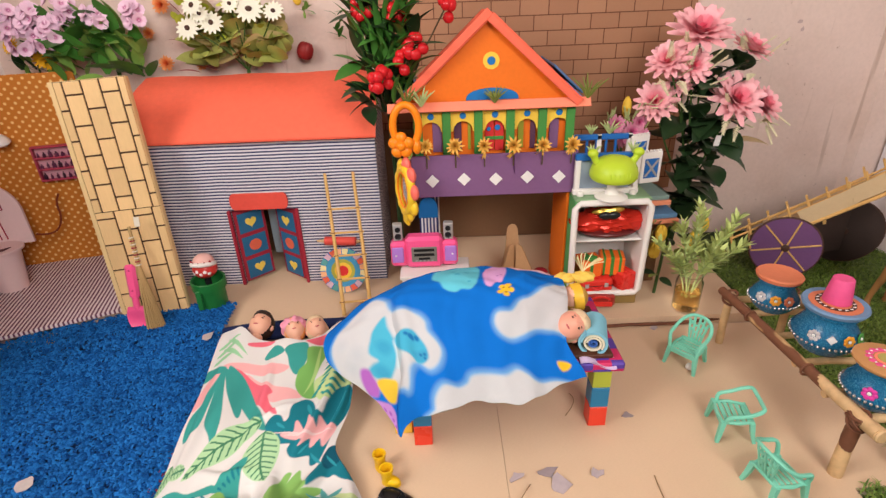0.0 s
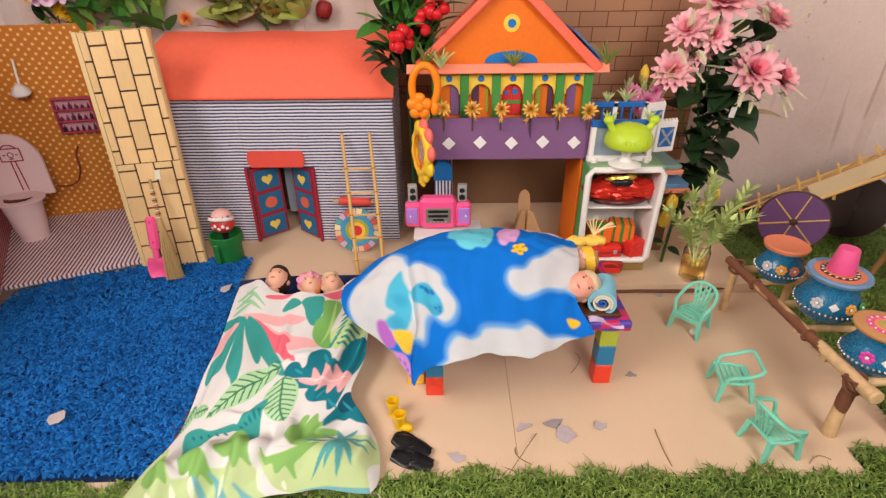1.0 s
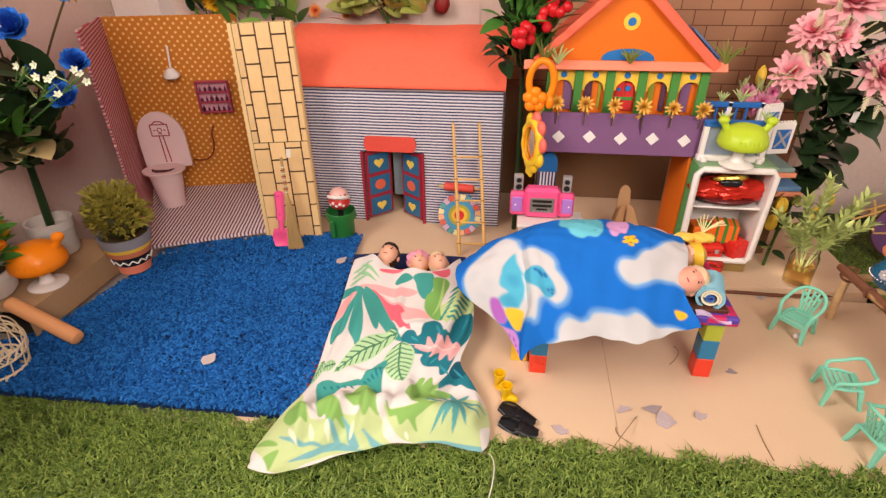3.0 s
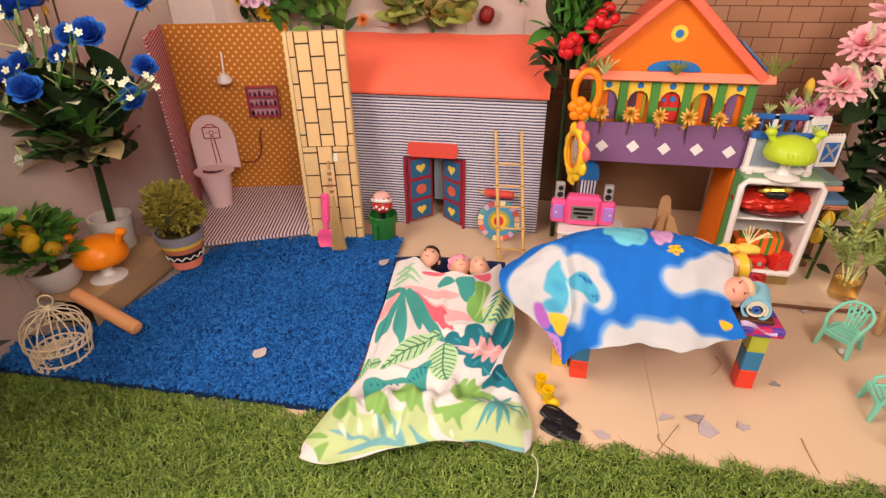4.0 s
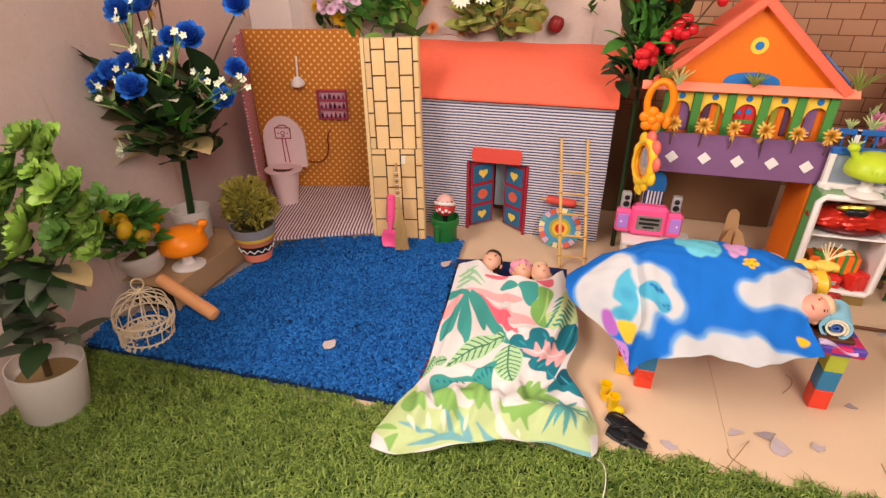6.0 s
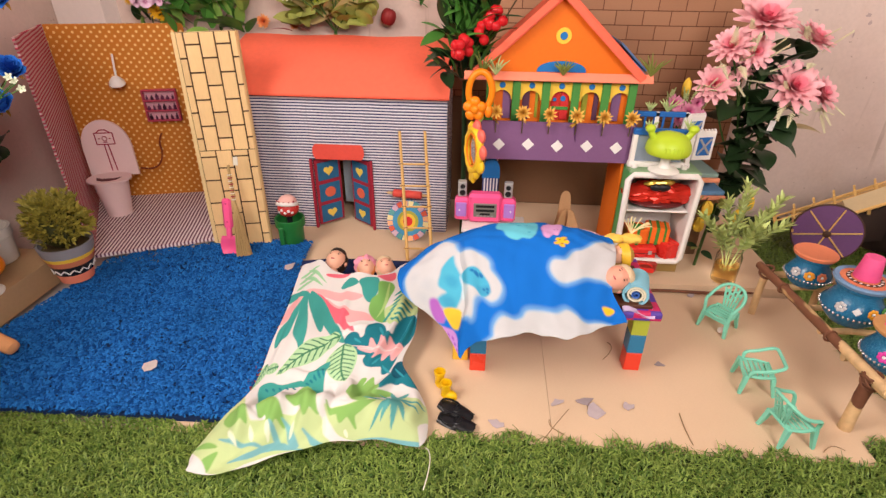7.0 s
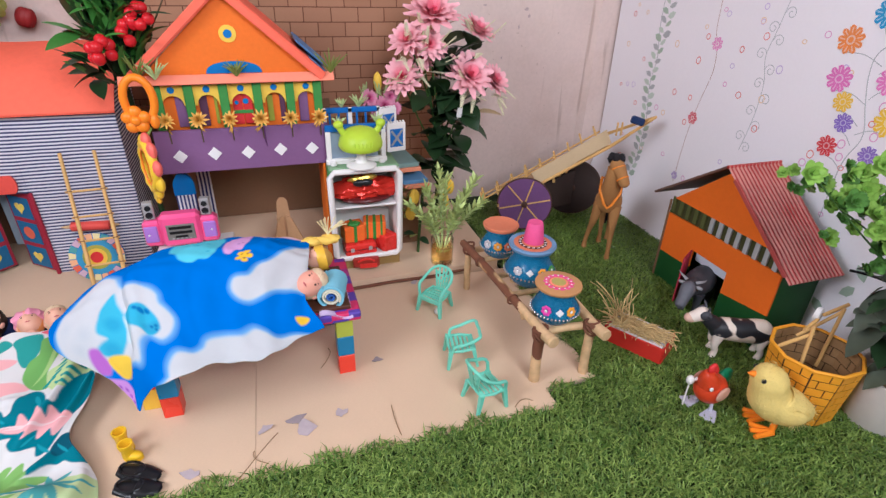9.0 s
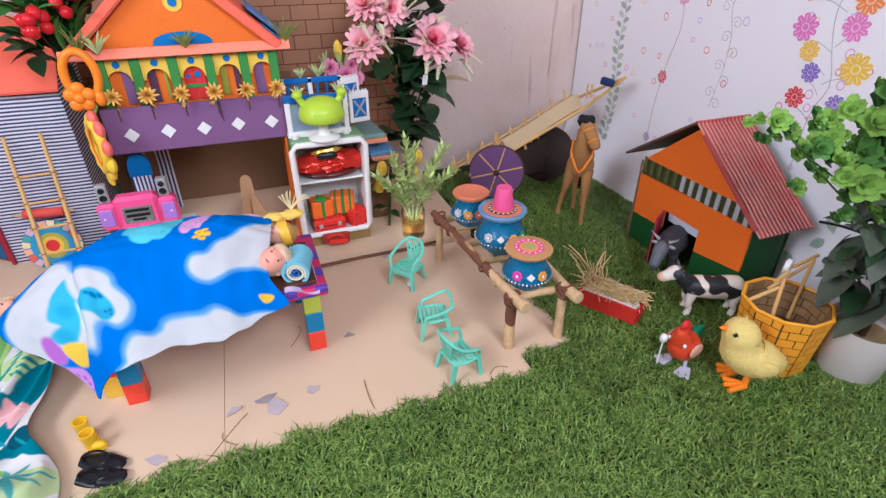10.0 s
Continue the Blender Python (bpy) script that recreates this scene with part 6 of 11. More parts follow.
cs2 = thing("striped_screen", at(-0.021, 1.110, 0.016), "narrow navy striped cloth panel standing behind the stereo", "panel")
part("cloth", G().box((0, 0, 0.10), (0.034, 0.004, 0.20), 0.001), M_STRIPE_V, cs2)

# folded brown card piece in the villa's shade
fc = thing("folded_card_stand", at(0.152, 0.925, 0.016), "tan card cut-out folded like a small easel", "card stand")
loop = [(0.011 * math.cos(a), 0.105 + 0.014 * math.sin(a)) for a in np.linspace(0, math.pi, 12)]
M_TAN = plain("tan_card", (0.46, 0.26, 0.13), var=0.12, rough=0.7)
part("back", G().prism([(0.030, 0), (0.014, 0.07)] + loop + [(-0.014, 0.07), (-0.028, 0)], 0, 0.003, pose(-0.012, 0.006, 0, 80, 0, 0)), M_TAN, fc)
part("wing", G().prism([(0, 0), (0.056, 0), (0.046, 0.012), (0.012, 0.085), (0.002, 0.09)], 0, 0.003, pose(-0.008, -0.004, 0, 90, 0, -24)), M_TAN, fc)
part("wing", G().prism([(0, 0), (-0.040, 0), (-0.032, 0.012), (-0.012, 0.085), (-0.002, 0.09)], 0, 0.003, pose(-0.012, -0.004, 0, 90, 0, 22)), M_TAN, fc)
solo("maroon_ball", G().ell((0, 0, 0.012), (0.016, 0.014, 0.012), 16, 10), M_MAROON, at(0.198, 0.935, 0.016), "small maroon ball lying on the cardboard", "ball")

# hanging rattle and flower mirror
M_ORANGE_P = plain("orange_plastic", (0.90, 0.24, 0.01), var=0.04, rough=0.35, bump=0.04)
rt = thing("orange_rattle", at(-0.052, 0.846, 0.30), "glossy orange ring rattle with a flower, hung on the villa", "rattle")
part("ring", G().tube([(0.021 * math.cos(a), 0, 0.060 + 0.034 * math.sin(a)) for a in np.linspace(0, 2 * math.pi, 26)[:-1]], 0.0062, 10, None, True), M_ORANGE_P, rt)
for i in range(5):
    a = 2 * math.pi * i / 5 + 0.3
    part("petal", G().ell((-0.009 + 0.0120 * math.cos(a), -0.005, 0.030 + 0.0125 * math.sin(a)), (0.0100, 0.0075, 0.0100), 16, 10), M_ORANGE_P, rt)
part("heart", G().ell((-0.009, -0.011, 0.030), (0.0075, 0.005, 0.0075), 14, 10), M_ORANGE_P, rt)
part("knob", G().ell((0.016, -0.003, 0.026), (0.0075, 0.007, 0.0120), 14, 10), M_ORANGE_P, rt)
part("link", G().tube([(0.006, 0, 0.016), (0.0, 0, 0.006), (-0.006, 0.001, 0.0)], 0.004, 8), plain("lime_plastic", (0.36, 0.52, 0.10), var=0.05, rough=0.4), rt, "lime green link")
fm = thing("flower_mirror", pose(-0.058, 0.846, 0.252, 0, 0, -66) @ Matrix.Rotation(radians(7), 4, 'Y'), "yellow and coral flower shaped toy mirror on a clip", "toy mirror")
M_YEL_P = plain("yellow_plastic", (0.86, 0.55, 0.03), var=0.04, rough=0.35, bump=0.04)
M_CORAL_P = plain("coral_plastic", (0.88, 0.16, 0.12), var=0.04, rough=0.35, bump=0.04)
for i in range(9):
    a = 2 * math.pi * i / 9 + 0.2
    part("petal", G().ell((0.0335 * math.cos(a), 0.001, 0.0445 * math.sin(a)), (0.0125, 0.0075, 0.0140), 14, 10), M_CORAL_P if i in (0, 1, 2) else M_YEL_P, fm)
part("rim", G().tube([(0.0295 * math.cos(a), -0.002, 0.039 * math.sin(a)) for a in np.linspace(0, 2 * math.pi, 37)[:-1]], [0.0072 + 0.0008 * math.cos(9 * a) for a in np.linspace(0, 2 * math.pi, 37)[:-1]], 12, None, True), M_YEL_P, fm)
part("face_frame", G().tube([(0.0235 * math.cos(a), -0.0065, 0.031 * math.sin(a)) for a in np.linspace(0, 2 * math.pi, 31)[:-1]], 0.0018, 8, None, True), M_ORANGE_P, fm)
n = Nodes("mirror_film")
part("mirror", G().prism(disc(0.026, 28, 1.0, 1.3), -0.001, 0.001, upright(0, -0.002, 0)), n.done((0.75, 0.74, 0.72), 0.12, 1.0, 0.5), fm, "small mirror foil")
part("clip", G().box((0, 0, -0.056), (0.022, 0.008, 0.022), 0.003), M_YEL_P, fm)

# cabinet with parcels
cab = thing("open_cabinet", at(0.231, 0.824, 0.016), "white and green open toy cabinet holding red parcels", "cabinet")
CW, CD, CZB, CH = 0.124, 0.088, 0.024, 0.187
M_CAB_G = plain("sage_green", (0.22, 0.36, 0.20), var=0.06, rough=0.5)
part("plinth", G().box((CW / 2 + 0.004, CD / 2, CZB / 2), (CW - 0.004, CD - 0.01, CZB), 0.001), plain("plinth_brown", (0.30, 0.19, 0.06), var=0.12), cab)
part("back_panel", G().box((CW / 2, CD - 0.003, CZB + CH / 2), (CW - 0.004, 0.004, CH - 0.004), 0.001), M_WHITE, cab)
part("bottom", G().box((CW / 2, CD / 2, CZB + 0.003), (CW, CD, 0.006), 0.002), M_WHITE, cab)
part("top", G().box((CW / 2, CD / 2, CZB + CH), (CW + 0.006, CD + 0.004, 0.007), 0.003), M_CAB_G, cab, "sage green top")
for x in (0.0, CW):
    part("side_panel", G().box((x, CD / 2, CZB + CH / 2), (0.006, CD, CH - 0.006), 0.002), plain("side_green", (0.10, 0.36, 0.12), var=0.06) if x == 0 else M_WHITE, cab)
fr_o = [(0.006, CZB + 0.004), (CW - 0.006, CZB + 0.004), (CW + 0.001, CZB + 0.012), (CW + 0.003, CZB + CH - 0.014), (CW - 0.005, CZB + CH - 0.004), (0.005, CZB + CH - 0.004), (-0.003, CZB + CH - 0.014), (-0.001, CZB + 0.012)]
part("front_frame", G().tube([(x, -0.001, z) for x, z in fr_o], 0.0058, 10, None, True), M_WHITE_PLASTIC, cab, "rounded white front frame")
part("shelf", G().box((CW / 2, CD / 2 + 0.002, CZB + 0.108), (CW - 0.006, CD - 0.008, 0.004), 0.001), M_WHITE, cab)
M_FOIL = plain("red_foil", (0.66, 0.035, 0.02), var=0.12, big=60, fine=220, rough=0.22, metal=0.35, bump=0.5)
bag = thing("red_bag", at(0.296, 0.853, 0.016 + CZB + 0.1105), "shiny red foil bag with a dark base in the cabinet", "bag")
part("body", G().ell((0, 0, 0.027), (0.047, 0.028, 0.025), 44, 22, None, lambda q: 1 + 0.42 * q[0] ** 4 * (1.2 - 0.5 * q[2]) + 0.07 * math.sin(q[0] * 13 + q[2] * 5) + 0.06 * math.sin(q[0] * 21 - q[2] * 17 + q[1] * 9) + 0.05 * math.sin(q[2] * 26 + q[0] * 5)), M_FOIL, bag)
part("base", G().ell((0, -0.002, 0.010), (0.052, 0.030, 0.010), 22, 10), plain("dark_maroon_foil", (0.10, 0.01, 0.01), var=0.2, rough=0.3), bag, "dark maroon underside")
part("ribbon", G().tube(bez((-0.034, -0.016, 0.050), (-0.006, -0.036, 0.060), (0.020, -0.018, 0.056), 10), [0.002, 0.004, 0.0055, 0.006, 0.005, 0.004, 0.005, 0.006, 0.0055, 0.004, 0.002], 8), plain("gold_foil", (0.55, 0.36, 0.06), var=0.15, rough=0.25, metal=0.6), bag, "gold ribbon")
part("badge", G().ell((-0.008, -0.031, 0.049), (0.019, 0.006, 0.008), 16, 8, None, lambda q: 1 - 0.35 * math.exp(-(q[0] * 5) ** 2)), M_BLACK, bag)


def parcel(x, y, z, s, rz, col, band, label, tilt=0):
    p = thing("gift_parcel", pose(x, y, z, 0, tilt, rz), label, "parcel", group="parcels in the cabinet")
    part("box", G().box((0, 0, s[2] / 2), s, 0.0022), col, p)
    part("band", G().box((0, 0, s[2] / 2), (0.007, s[1] + 0.0016, s[2] + 0.0016), 0.0012), band, p)
    return p


M_OR_PAPER = plain("orange_wrap", (0.84, 0.15, 0.02), var=0.1, big=40, rough=0.35, bump=0.4)
M_GR_RIB = plain("green_ribbon", (0.05, 0.22, 0.04), var=0.1, rough=0.35)
M_RED_WRAP = plain("red_wrap", (0.72, 0.035, 0.025), var=0.1, big=40, rough=0.3, bump=0.4)
CB = 0.016 + CZB + 0.0062
q1 = parcel(0.268, 0.852, CB + 0.025, (0.042, 0.036, 0.034), 8, M_OR_PAPER, M_GR_RIB, "orange wrapped parcel with a green ribbon")
for k in range(6):
    a = 2 * math.pi * k / 6
    part("bow_loop", G().ell((0.007 * math.cos(a), -0.010 + 0.006 * math.sin(a), 0.037), (0.0065, 0.0045, 0.0035), 8, 6), M_GR_RIB, q1)
q2 = parcel(0.312, 0.856, CB + 0.026, (0.045, 0.036, 0.036), -10, M_OR_PAPER, M_GR_RIB, "orange wrapped parcel with green bands")
for x in (-0.014, 0.014):
    part("band", G().box((x, 0, 0.018), (0.005, 0.0376, 0.0376), 0.0012), M_GR_RIB, q2)
parcel(0.333, 0.842, CB, (0.032, 0.034, 0.034), 26, M_RED_WRAP, M_RED_WRAP, "small red wrapped box tilted against the side", 0)
case = thing("toy_suitcase", at(0.278, 0.843, CB, 4), "small red toy suitcase with silver clasps", "suitcase")
part("shell", G().box((0, 0, 0.012), (0.062, 0.040, 0.024), 0.003), M_RED_WRAP, case)
part("seam", G().box((0, 0, 0.0125), (0.0632, 0.0412, 0.0018), 0.0006), M_BLACK, case)
for x in (-0.018, 0.018):
    part("clasp", G().box((x, -0.0205, 0.014), (0.007, 0.002, 0.008), 0.0006), spk_mat, case)
part("handle", G().tube(bez((-0.010, -0.021, 0.012), (0, -0.032, 0.006), (0.010, -0.021, 0.012), 8), 0.0018, 8), M_RED, case)
case2 = thing("toy_handbag", at(0.286, 0.817, 0.021, -6), "small red toy bag resting at the cabinet's foot", "bag")
part("shell", G().box((0, -0.002, 0.014), (0.052, 0.010, 0.022), 0.003), plain("dark_red", (0.34, 0.03, 0.02), var=0.15, rough=0.35), case2)
part("handle", G().tube(bez((-0.016, -0.008, 0.018), (0, -0.018, 0.034), (0.016, -0.008, 0.018), 8), 0.0022, 8), M_RED_WRAP, case2)
part("panel", G().box((0.004, -0.0078, 0.008), (0.034, 0.003, 0.010), 0.001), M_RED_WRAP, case2)

# dome-headed toy on a foot: one lime, one orange
def dome_toy(m, col, label, s=1.0, fringe=False):
    d = thing("dome_toy", m, label, "toy", group="dome toys")
    def zz(z):
        return (0.032 + (z - 0.0225) * 0.92) * s
    part("foot", G().lathe([(0.027 * s, 0), (0.0275 * s, 0.002), (0.024 * s, 0.0045), (0.012 * s, 0.008), (0.0085 * s, 0.014), (0.0085 * s, zz(0.026))], 28), M_WHITE_PLASTIC, d, "white round foot")
    part("dome", G().lathe([(0.004 * s, zz(0.0222)), (0.030 * s, zz(0.0225)), (0.0362 * s, zz(0.0245)), (0.0392 * s, zz(0.0295)), (0.0392 * s, zz(0.036)), (0.0368 * s, zz(0.046)), (0.0315 * s, zz(0.0555)), (0.0235 * s, zz(0.0620)), (0.0125 * s, zz(0.0655)), (0.0, zz(0.0665))], 40), col, d)
    for sx in (-1, 1):
        part("horn", G().tube([(sx * 0.027 * s, 0, zz(0.052)), (sx * 0.0335 * s, 0, zz(0.062)), (sx * 0.0365 * s, 0, zz(0.069))], [0.0070 * s, 0.0056 * s, 0.0066 * s], 12)
             .ell((sx * 0.0375 * s, 0, zz(0.072)), (0.0090 * s, 0.0085 * s, 0.0072 * s), 16, 10), col, d)
    for i in range(6):
        a = (i - 2.5) * 0.16
        part("groove", G().tube([(0.0390 * s * math.sin(a), -0.0390 * s * math.cos(a), zz(0.036)), (0.0372 * s * math.sin(a * 1.1), -0.0372 * s * math.cos(a), zz(0.0445))], 0.0009 * s, 6), col, d)
    return d


M_LIME = plain("lime_rubber", (0.46, 0.62, 0.035), var=0.04, rough=0.4, bump=0.05)
dome_toy(at(0.288, 0.828, 0.2308), M_LIME, "lime green dome toy with two horns on a white foot")

# white and blue toy balcony on the cabinet
bal = thing("toy_balcony", at(0.229, 0.878, 0.2308), "white and blue plastic toy balcony with open shutters", "toy balcony")
M_BLUE_P = plain("blue_plastic", (0.02, 0.13, 0.42), var=0.05, rough=0.35, bump=0.04)
M_PANE = plain("grey_blue_pane", (0.30, 0.36, 0.46), var=0.06, rough=0.2)
for x, h in ((0.004, 0.068), (0.104, 0.074)):
    part("post", G().box((x, -0.030, h / 2), (0.009, 0.009, h), 0.001), M_WHITE_PLASTIC, bal)
part("top_rail", G().box((0.052, -0.030, 0.066), (0.106, 0.010, 0.012), 0.0015), M_BLUE_P, bal, "blue rail")
part("rear_rail", G().box((0.058, 0.030, 0.083), (0.11, 0.008, 0.010), 0.0015), M_BLUE_P, bal, "blue rail")
for x in (0.006, 0.054, 0.108):
    part("rear_post", G().box((x, 0.030, 0.044), (0.008, 0.008, 0.088), 0.001), M_WHITE_PLASTIC, bal)
for k in range(5):
    part("baluster", G().box((0.016 + k * 0.017, 0.030, 0.066), (0.004, 0.005, 0.030), 0.0008), M_BLUE_P, bal)
part("window_pane", G().box((0.050, -0.027, 0.032), (0.088, 0.003, 0.054), 0.0005), M_PANE, bal, "grey blue window panel")
part("bottom_rail", G().box((0.054, -0.030, 0.005), (0.112, 0.012, 0.010), 0.0015), M_WHITE_PLASTIC, bal)
for x in (0.010, 0.100):
    part("foot", G().lathe([(0.006, 0), (0.006, 0.006), (0.004, 0.008)], 12, at(x, -0.037, 0)), M_WHITE_PLASTIC, bal)


def shutter(m, label=""):
    s0 = part("shutter", G().box((0.019, 0, 0.027), (0.038, 0.005, 0.054), 0.001), M_WHITE_PLASTIC, bal, label or "white shutter with a scalloped top", m)
    part("panel", G().box((0.019, -0.0028, 0.026), (0.026, 0.0014, 0.034), 0.0004), M_BLUE_P, s0)
    for sx in (-1, 1):
        part("slat", G().box((0, 0, 0), (0.036, 0.0022, 0.004), 0.0005, Matrix.Translation((0.019, -0.0036, 0.026)) @ Matrix.Rotation(sx * radians(52), 4, 'Y')), M_GREY, s0)
    for k in range(6):
        part("tooth", G().box((0.004 + k * 0.006, 0, 0.055), (0.0032, 0.005, 0.005), 0.0008), M_WHITE_PLASTIC, s0)
    return s0


shutter(at(0.112, -0.026, 0.014, 12))
shutter(at(0.108, 0.020, 0.030, 20))
M_SPIKE = plain("pale_green_plastic", (0.50, 0.60, 0.26), var=0.08, rough=0.45)


def tuft(m, n_, L, mat_, label="", name="plant_tuft", parent=None, w=0.0016):
    g = G()
    for i in range(n_):
        a = 2 * math.pi * i / n_ + rnd(-0.2, 0.2)
        t = rnd(0.5, 1.0)
        d = Vector((math.cos(a) * t, math.sin(a) * t, rnd(0.7, 1.3))).normalized() * L * rnd(0.8, 1.1)
        g.tube([(0, 0, 0), d * 0.5 + Vector((0, 0, L * 0.08)), d], [w, w * 0.9, w * 0.35], 5)
    if parent is None:
        return solo(name, g, mat_, m, label or "small tuft of pale green plastic leaves", "plant", group="small tufts")
    return part(name, g, mat_, parent, label, m)


for x, y, z, L in ((0.252, 0.836, 0.303, 0.020), (0.322, 0.843, 0.303, 0.020)):
    tuft(at(x, y, z), 10, L, M_SPIKE)
M_OLIVE = plain("olive_plastic", (0.20, 0.24, 0.05), var=0.1)
for x, y, z, L, mt in ((0.300, 0.908, 0.319, 0.026, M_SPIKE), (0.268, 0.908, 0.319, 0.018, M_SPIKE), (-0.050, 0.868, 0.388, 0.040, M_OLIVE), (0.095, 0.879, 0.386, 0.030, M_OLIVE),
                       (0.250, 0.885, 0.386, 0.040, M_OLIVE), (-0.026, 0.868, 0.386, 0.034, M_SPIKE)):
    tuft(at(x, y, z), 12, L, mt)
# coloured steps beside the cabinet
for k, (x, y, z, c) in enumerate(((0.381, 0.915, 0.2075, (0.20, 0.30, 0.28)), (0.385, 0.912, 0.1985, (0.78, 0.28, 0.16)), (0.398, 0.908, 0.1745, (0.12, 0.26, 0.46)), (0.401, 0.905, 0.1655, (0.78, 0.28, 0.16)), (0.398, 0.908, 0.1480, (0.34, 0.16, 0.07)))):
    solo("step_block", G().box((0, 0, 0), (0.052, 0.085, 0.0085), 0.0012), plain("step_paint_%d" % k, c, var=0.08), at(x, y, z, 4), "painted card step stacked beside the cabinet", "step", group="stacked steps")
for x, y, z0, z1 in ((0.400, 0.930, 0.016, 0.1437), (0.391, 0.935, 0.1523, 0.1612), (0.388, 0.935, 0.1788, 0.1942)):
    solo("step_support", G().box((0, 0, (z1 - z0) / 2), (0.040, 0.045, z1 - z0), 0.001), M_CARD_DARK, at(x, y, z0), "brown card block under the painted steps", "block", group="step blocks")

# ---- loose small things on the floor ----
M_YEL_V = plain("yellow_vinyl", (0.85, 0.52, 0.01), var=0.04, rough=0.35, bump=0.05)


def boot(m):
    b = thing("toy_boot", m, "tiny yellow rubber toy boot standing on the cardboard", "boot", group="yellow boots")
    part("shaft", G().lathe([(0.0085, 0.004), (0.0085, 0.018), (0.0095, 0.020), (0.0105, 0.024), (0.0105, 0.027), (0.0085, 0.027), (0.0075, 0.015)], 18), M_YEL_V, b)
    part("foot", G().ell((0.007, 0, 0.0062), (0.0145, 0.0085, 0.0062), 16, 10), M_YEL_V, b)
    part("sole", G().ell((0.006, 0, 0.0018), (0.0155, 0.0092, 0.0018), 16, 6), M_YEL_V, b)


boot(at(-0.092, 0.486, 0.0, -40) @ Matrix.Diagonal((0.84, 0.84, 1.0, 1)))
boot(at(-0.081, 0.463, 0.0, -20) @ Matrix.Diagonal((0.84, 0.84, 1.0, 1)))


def shoe(m, roll_=0):
    b = thing("toy_shoe", m, "glossy black plastic toy shoe lying on the cardboard", "shoe", group="black shoes")
    part("upper", G().grid(14, 10, lambda u, v: (0.027 * (u - 0.5) * 2, 0.0135 * math.cos(math.pi * v) * (0.45 + 0.55 * math.sin(math.pi * (0.1 + 0.8 * u))), 0.0025 + 0.010 * math.sin(math.pi * v) * (0.55 + 0.45 * math.sin(math.pi * min(1, u * 1.3)) if u > 0.45 else 0.35 + 0.3 * (0.45 - u)))), M_BLACK, b)
    part("sole", G().ell((0, 0, 0.0032), (0.0275, 0.0138, 0.0032), 24, 8), M_BLACK, b)
    part("collar", G().tube([(-0.009 + 0.016 * math.cos(a), 0.0098 * math.sin(a), 0.0096) for a in np.linspace(0, 2 * math.pi, 20)[:-1]], 0.0016, 6, None, True), M_BLACK, b)


shoe(at(-0.064, 0.432, 0.0, -28))
shoe(at(-0.062, 0.410, 0.0, -18))
M_SCRAP = plain("paper_scrap", (0.44, 0.36, 0.38), var=0.15, rough=0.8, rand=0.25)
SCR = ((0.121, 0.470, 22, 1.3), (0.132, 0.452, -40, 1.5), (0.183, 0.463, 30, 1.0), (0.082, 0.462, 25, 0.9), (-0.005, 0.415, -20, 1.1), (0.255, 0.560, 0, 0.9), (0.372, 0.768, 15, 0.8))
for x, y, a, s in SCR:
    poly = [(s * rnd(0.004, 0.013) * math.cos(t) * 1.1, s * rnd(0.003, 0.010) * math.sin(t)) for t in np.linspace(0, 2 * math.pi, 10)[:-1]]
    ang_ = rnd(0, 6)
    g = G().prism(poly, 0.0004, 0.0012)
    g.v = [(a_, b_, c_ + 0.0025 * max(0.0, (a_ * math.cos(ang_) + b_ * math.sin(ang_)) / 0.008)) for a_, b_, c_ in g.v]
    solo("paper_scrap", g, M_SCRAP, at(x, y, 0.0006, a, 3, 2), "torn scrap of grey paper lying on the cardboard", "scrap", group="paper scraps")
for x, y, z, a in ((-0.53, 0.462, 0.022, 30), (-0.413, 0.754, 0.028, -15)):
    poly = [(rnd(0.006, 0.015) * math.cos(t), rnd(0.005, 0.012) * math.sin(t)) for t in np.linspace(0, 2 * math.pi, 9)[:-1]]
    g = G().prism(poly, 0, 0.001)
    g.v = [(a_, b_, c_ + 0.010 * max(0.0, a_ / 0.01) ** 2 + 0.003 * math.sin(b_ * 400)) for a_, b_, c_ in g.v]
    solo("paper_scrap", g, plain("pale_paper", (0.50, 0.43, 0.42), var=0.2), at(x, y, z, a, 10, 8), "torn pale paper scrap lying on the blue rug", "scrap", group="paper scraps")
solo("dark_twig", G().tube([(0.17, 0.766, 0.006), (0.24, 0.770, 0.005), (0.33, 0.774, 0.006), (0.41, 0.774, 0.005), (0.50, 0.785, 0.005)], [0.003, 0.0036, 0.003, 0.0034, 0.003], 8), M_BARK, I4, "thin dark twig along the platform's edge", "twig")
M_THREAD = plain("thread_brown", (0.30, 0.18, 0.09), var=0.1)
for k, pts in enumerate((((0.255, 0.458, 0.0012), (0.252, 0.43, 0.002), (0.256, 0.402, 0.001)), ((0.085, 0.405, 0.001), (0.062, 0.415, 0.003), (0.068, 0.43, 0.001)), ((0.425, 0.405, 0.001), (0.44, 0.42, 0.006), (0.455, 0.41, 0.001)),
                         ((0.167, 0.565, 0.001), (0.192, 0.585, 0.012), (0.183, 0.61, 0.001)), ((0.052, 0.378, 0.016), (0.085, 0.43, 0.010), (0.098, 0.452, 0.001)))):
    solo("loose_thread", G().tube(bez(*pts, 10), 0.0006, 5), M_THREAD, I4, "thin brown thread lying on the cardboard", "thread", group="loose threads")
solo("white_thread", G().tube(bez((-0.10, 0.362, 0.006), (-0.085, 0.34, 0.026), (-0.095, 0.29, 0.02), 12), 0.0006, 5), M_WHITE, I4, "white thread trailing from the sheet's corner", "thread")

# ---- mint plastic chairs ----
M_MINT = plain("mint_plastic", (0.20, 0.62, 0.47), var=0.03, rough=0.4, bump=0.03)


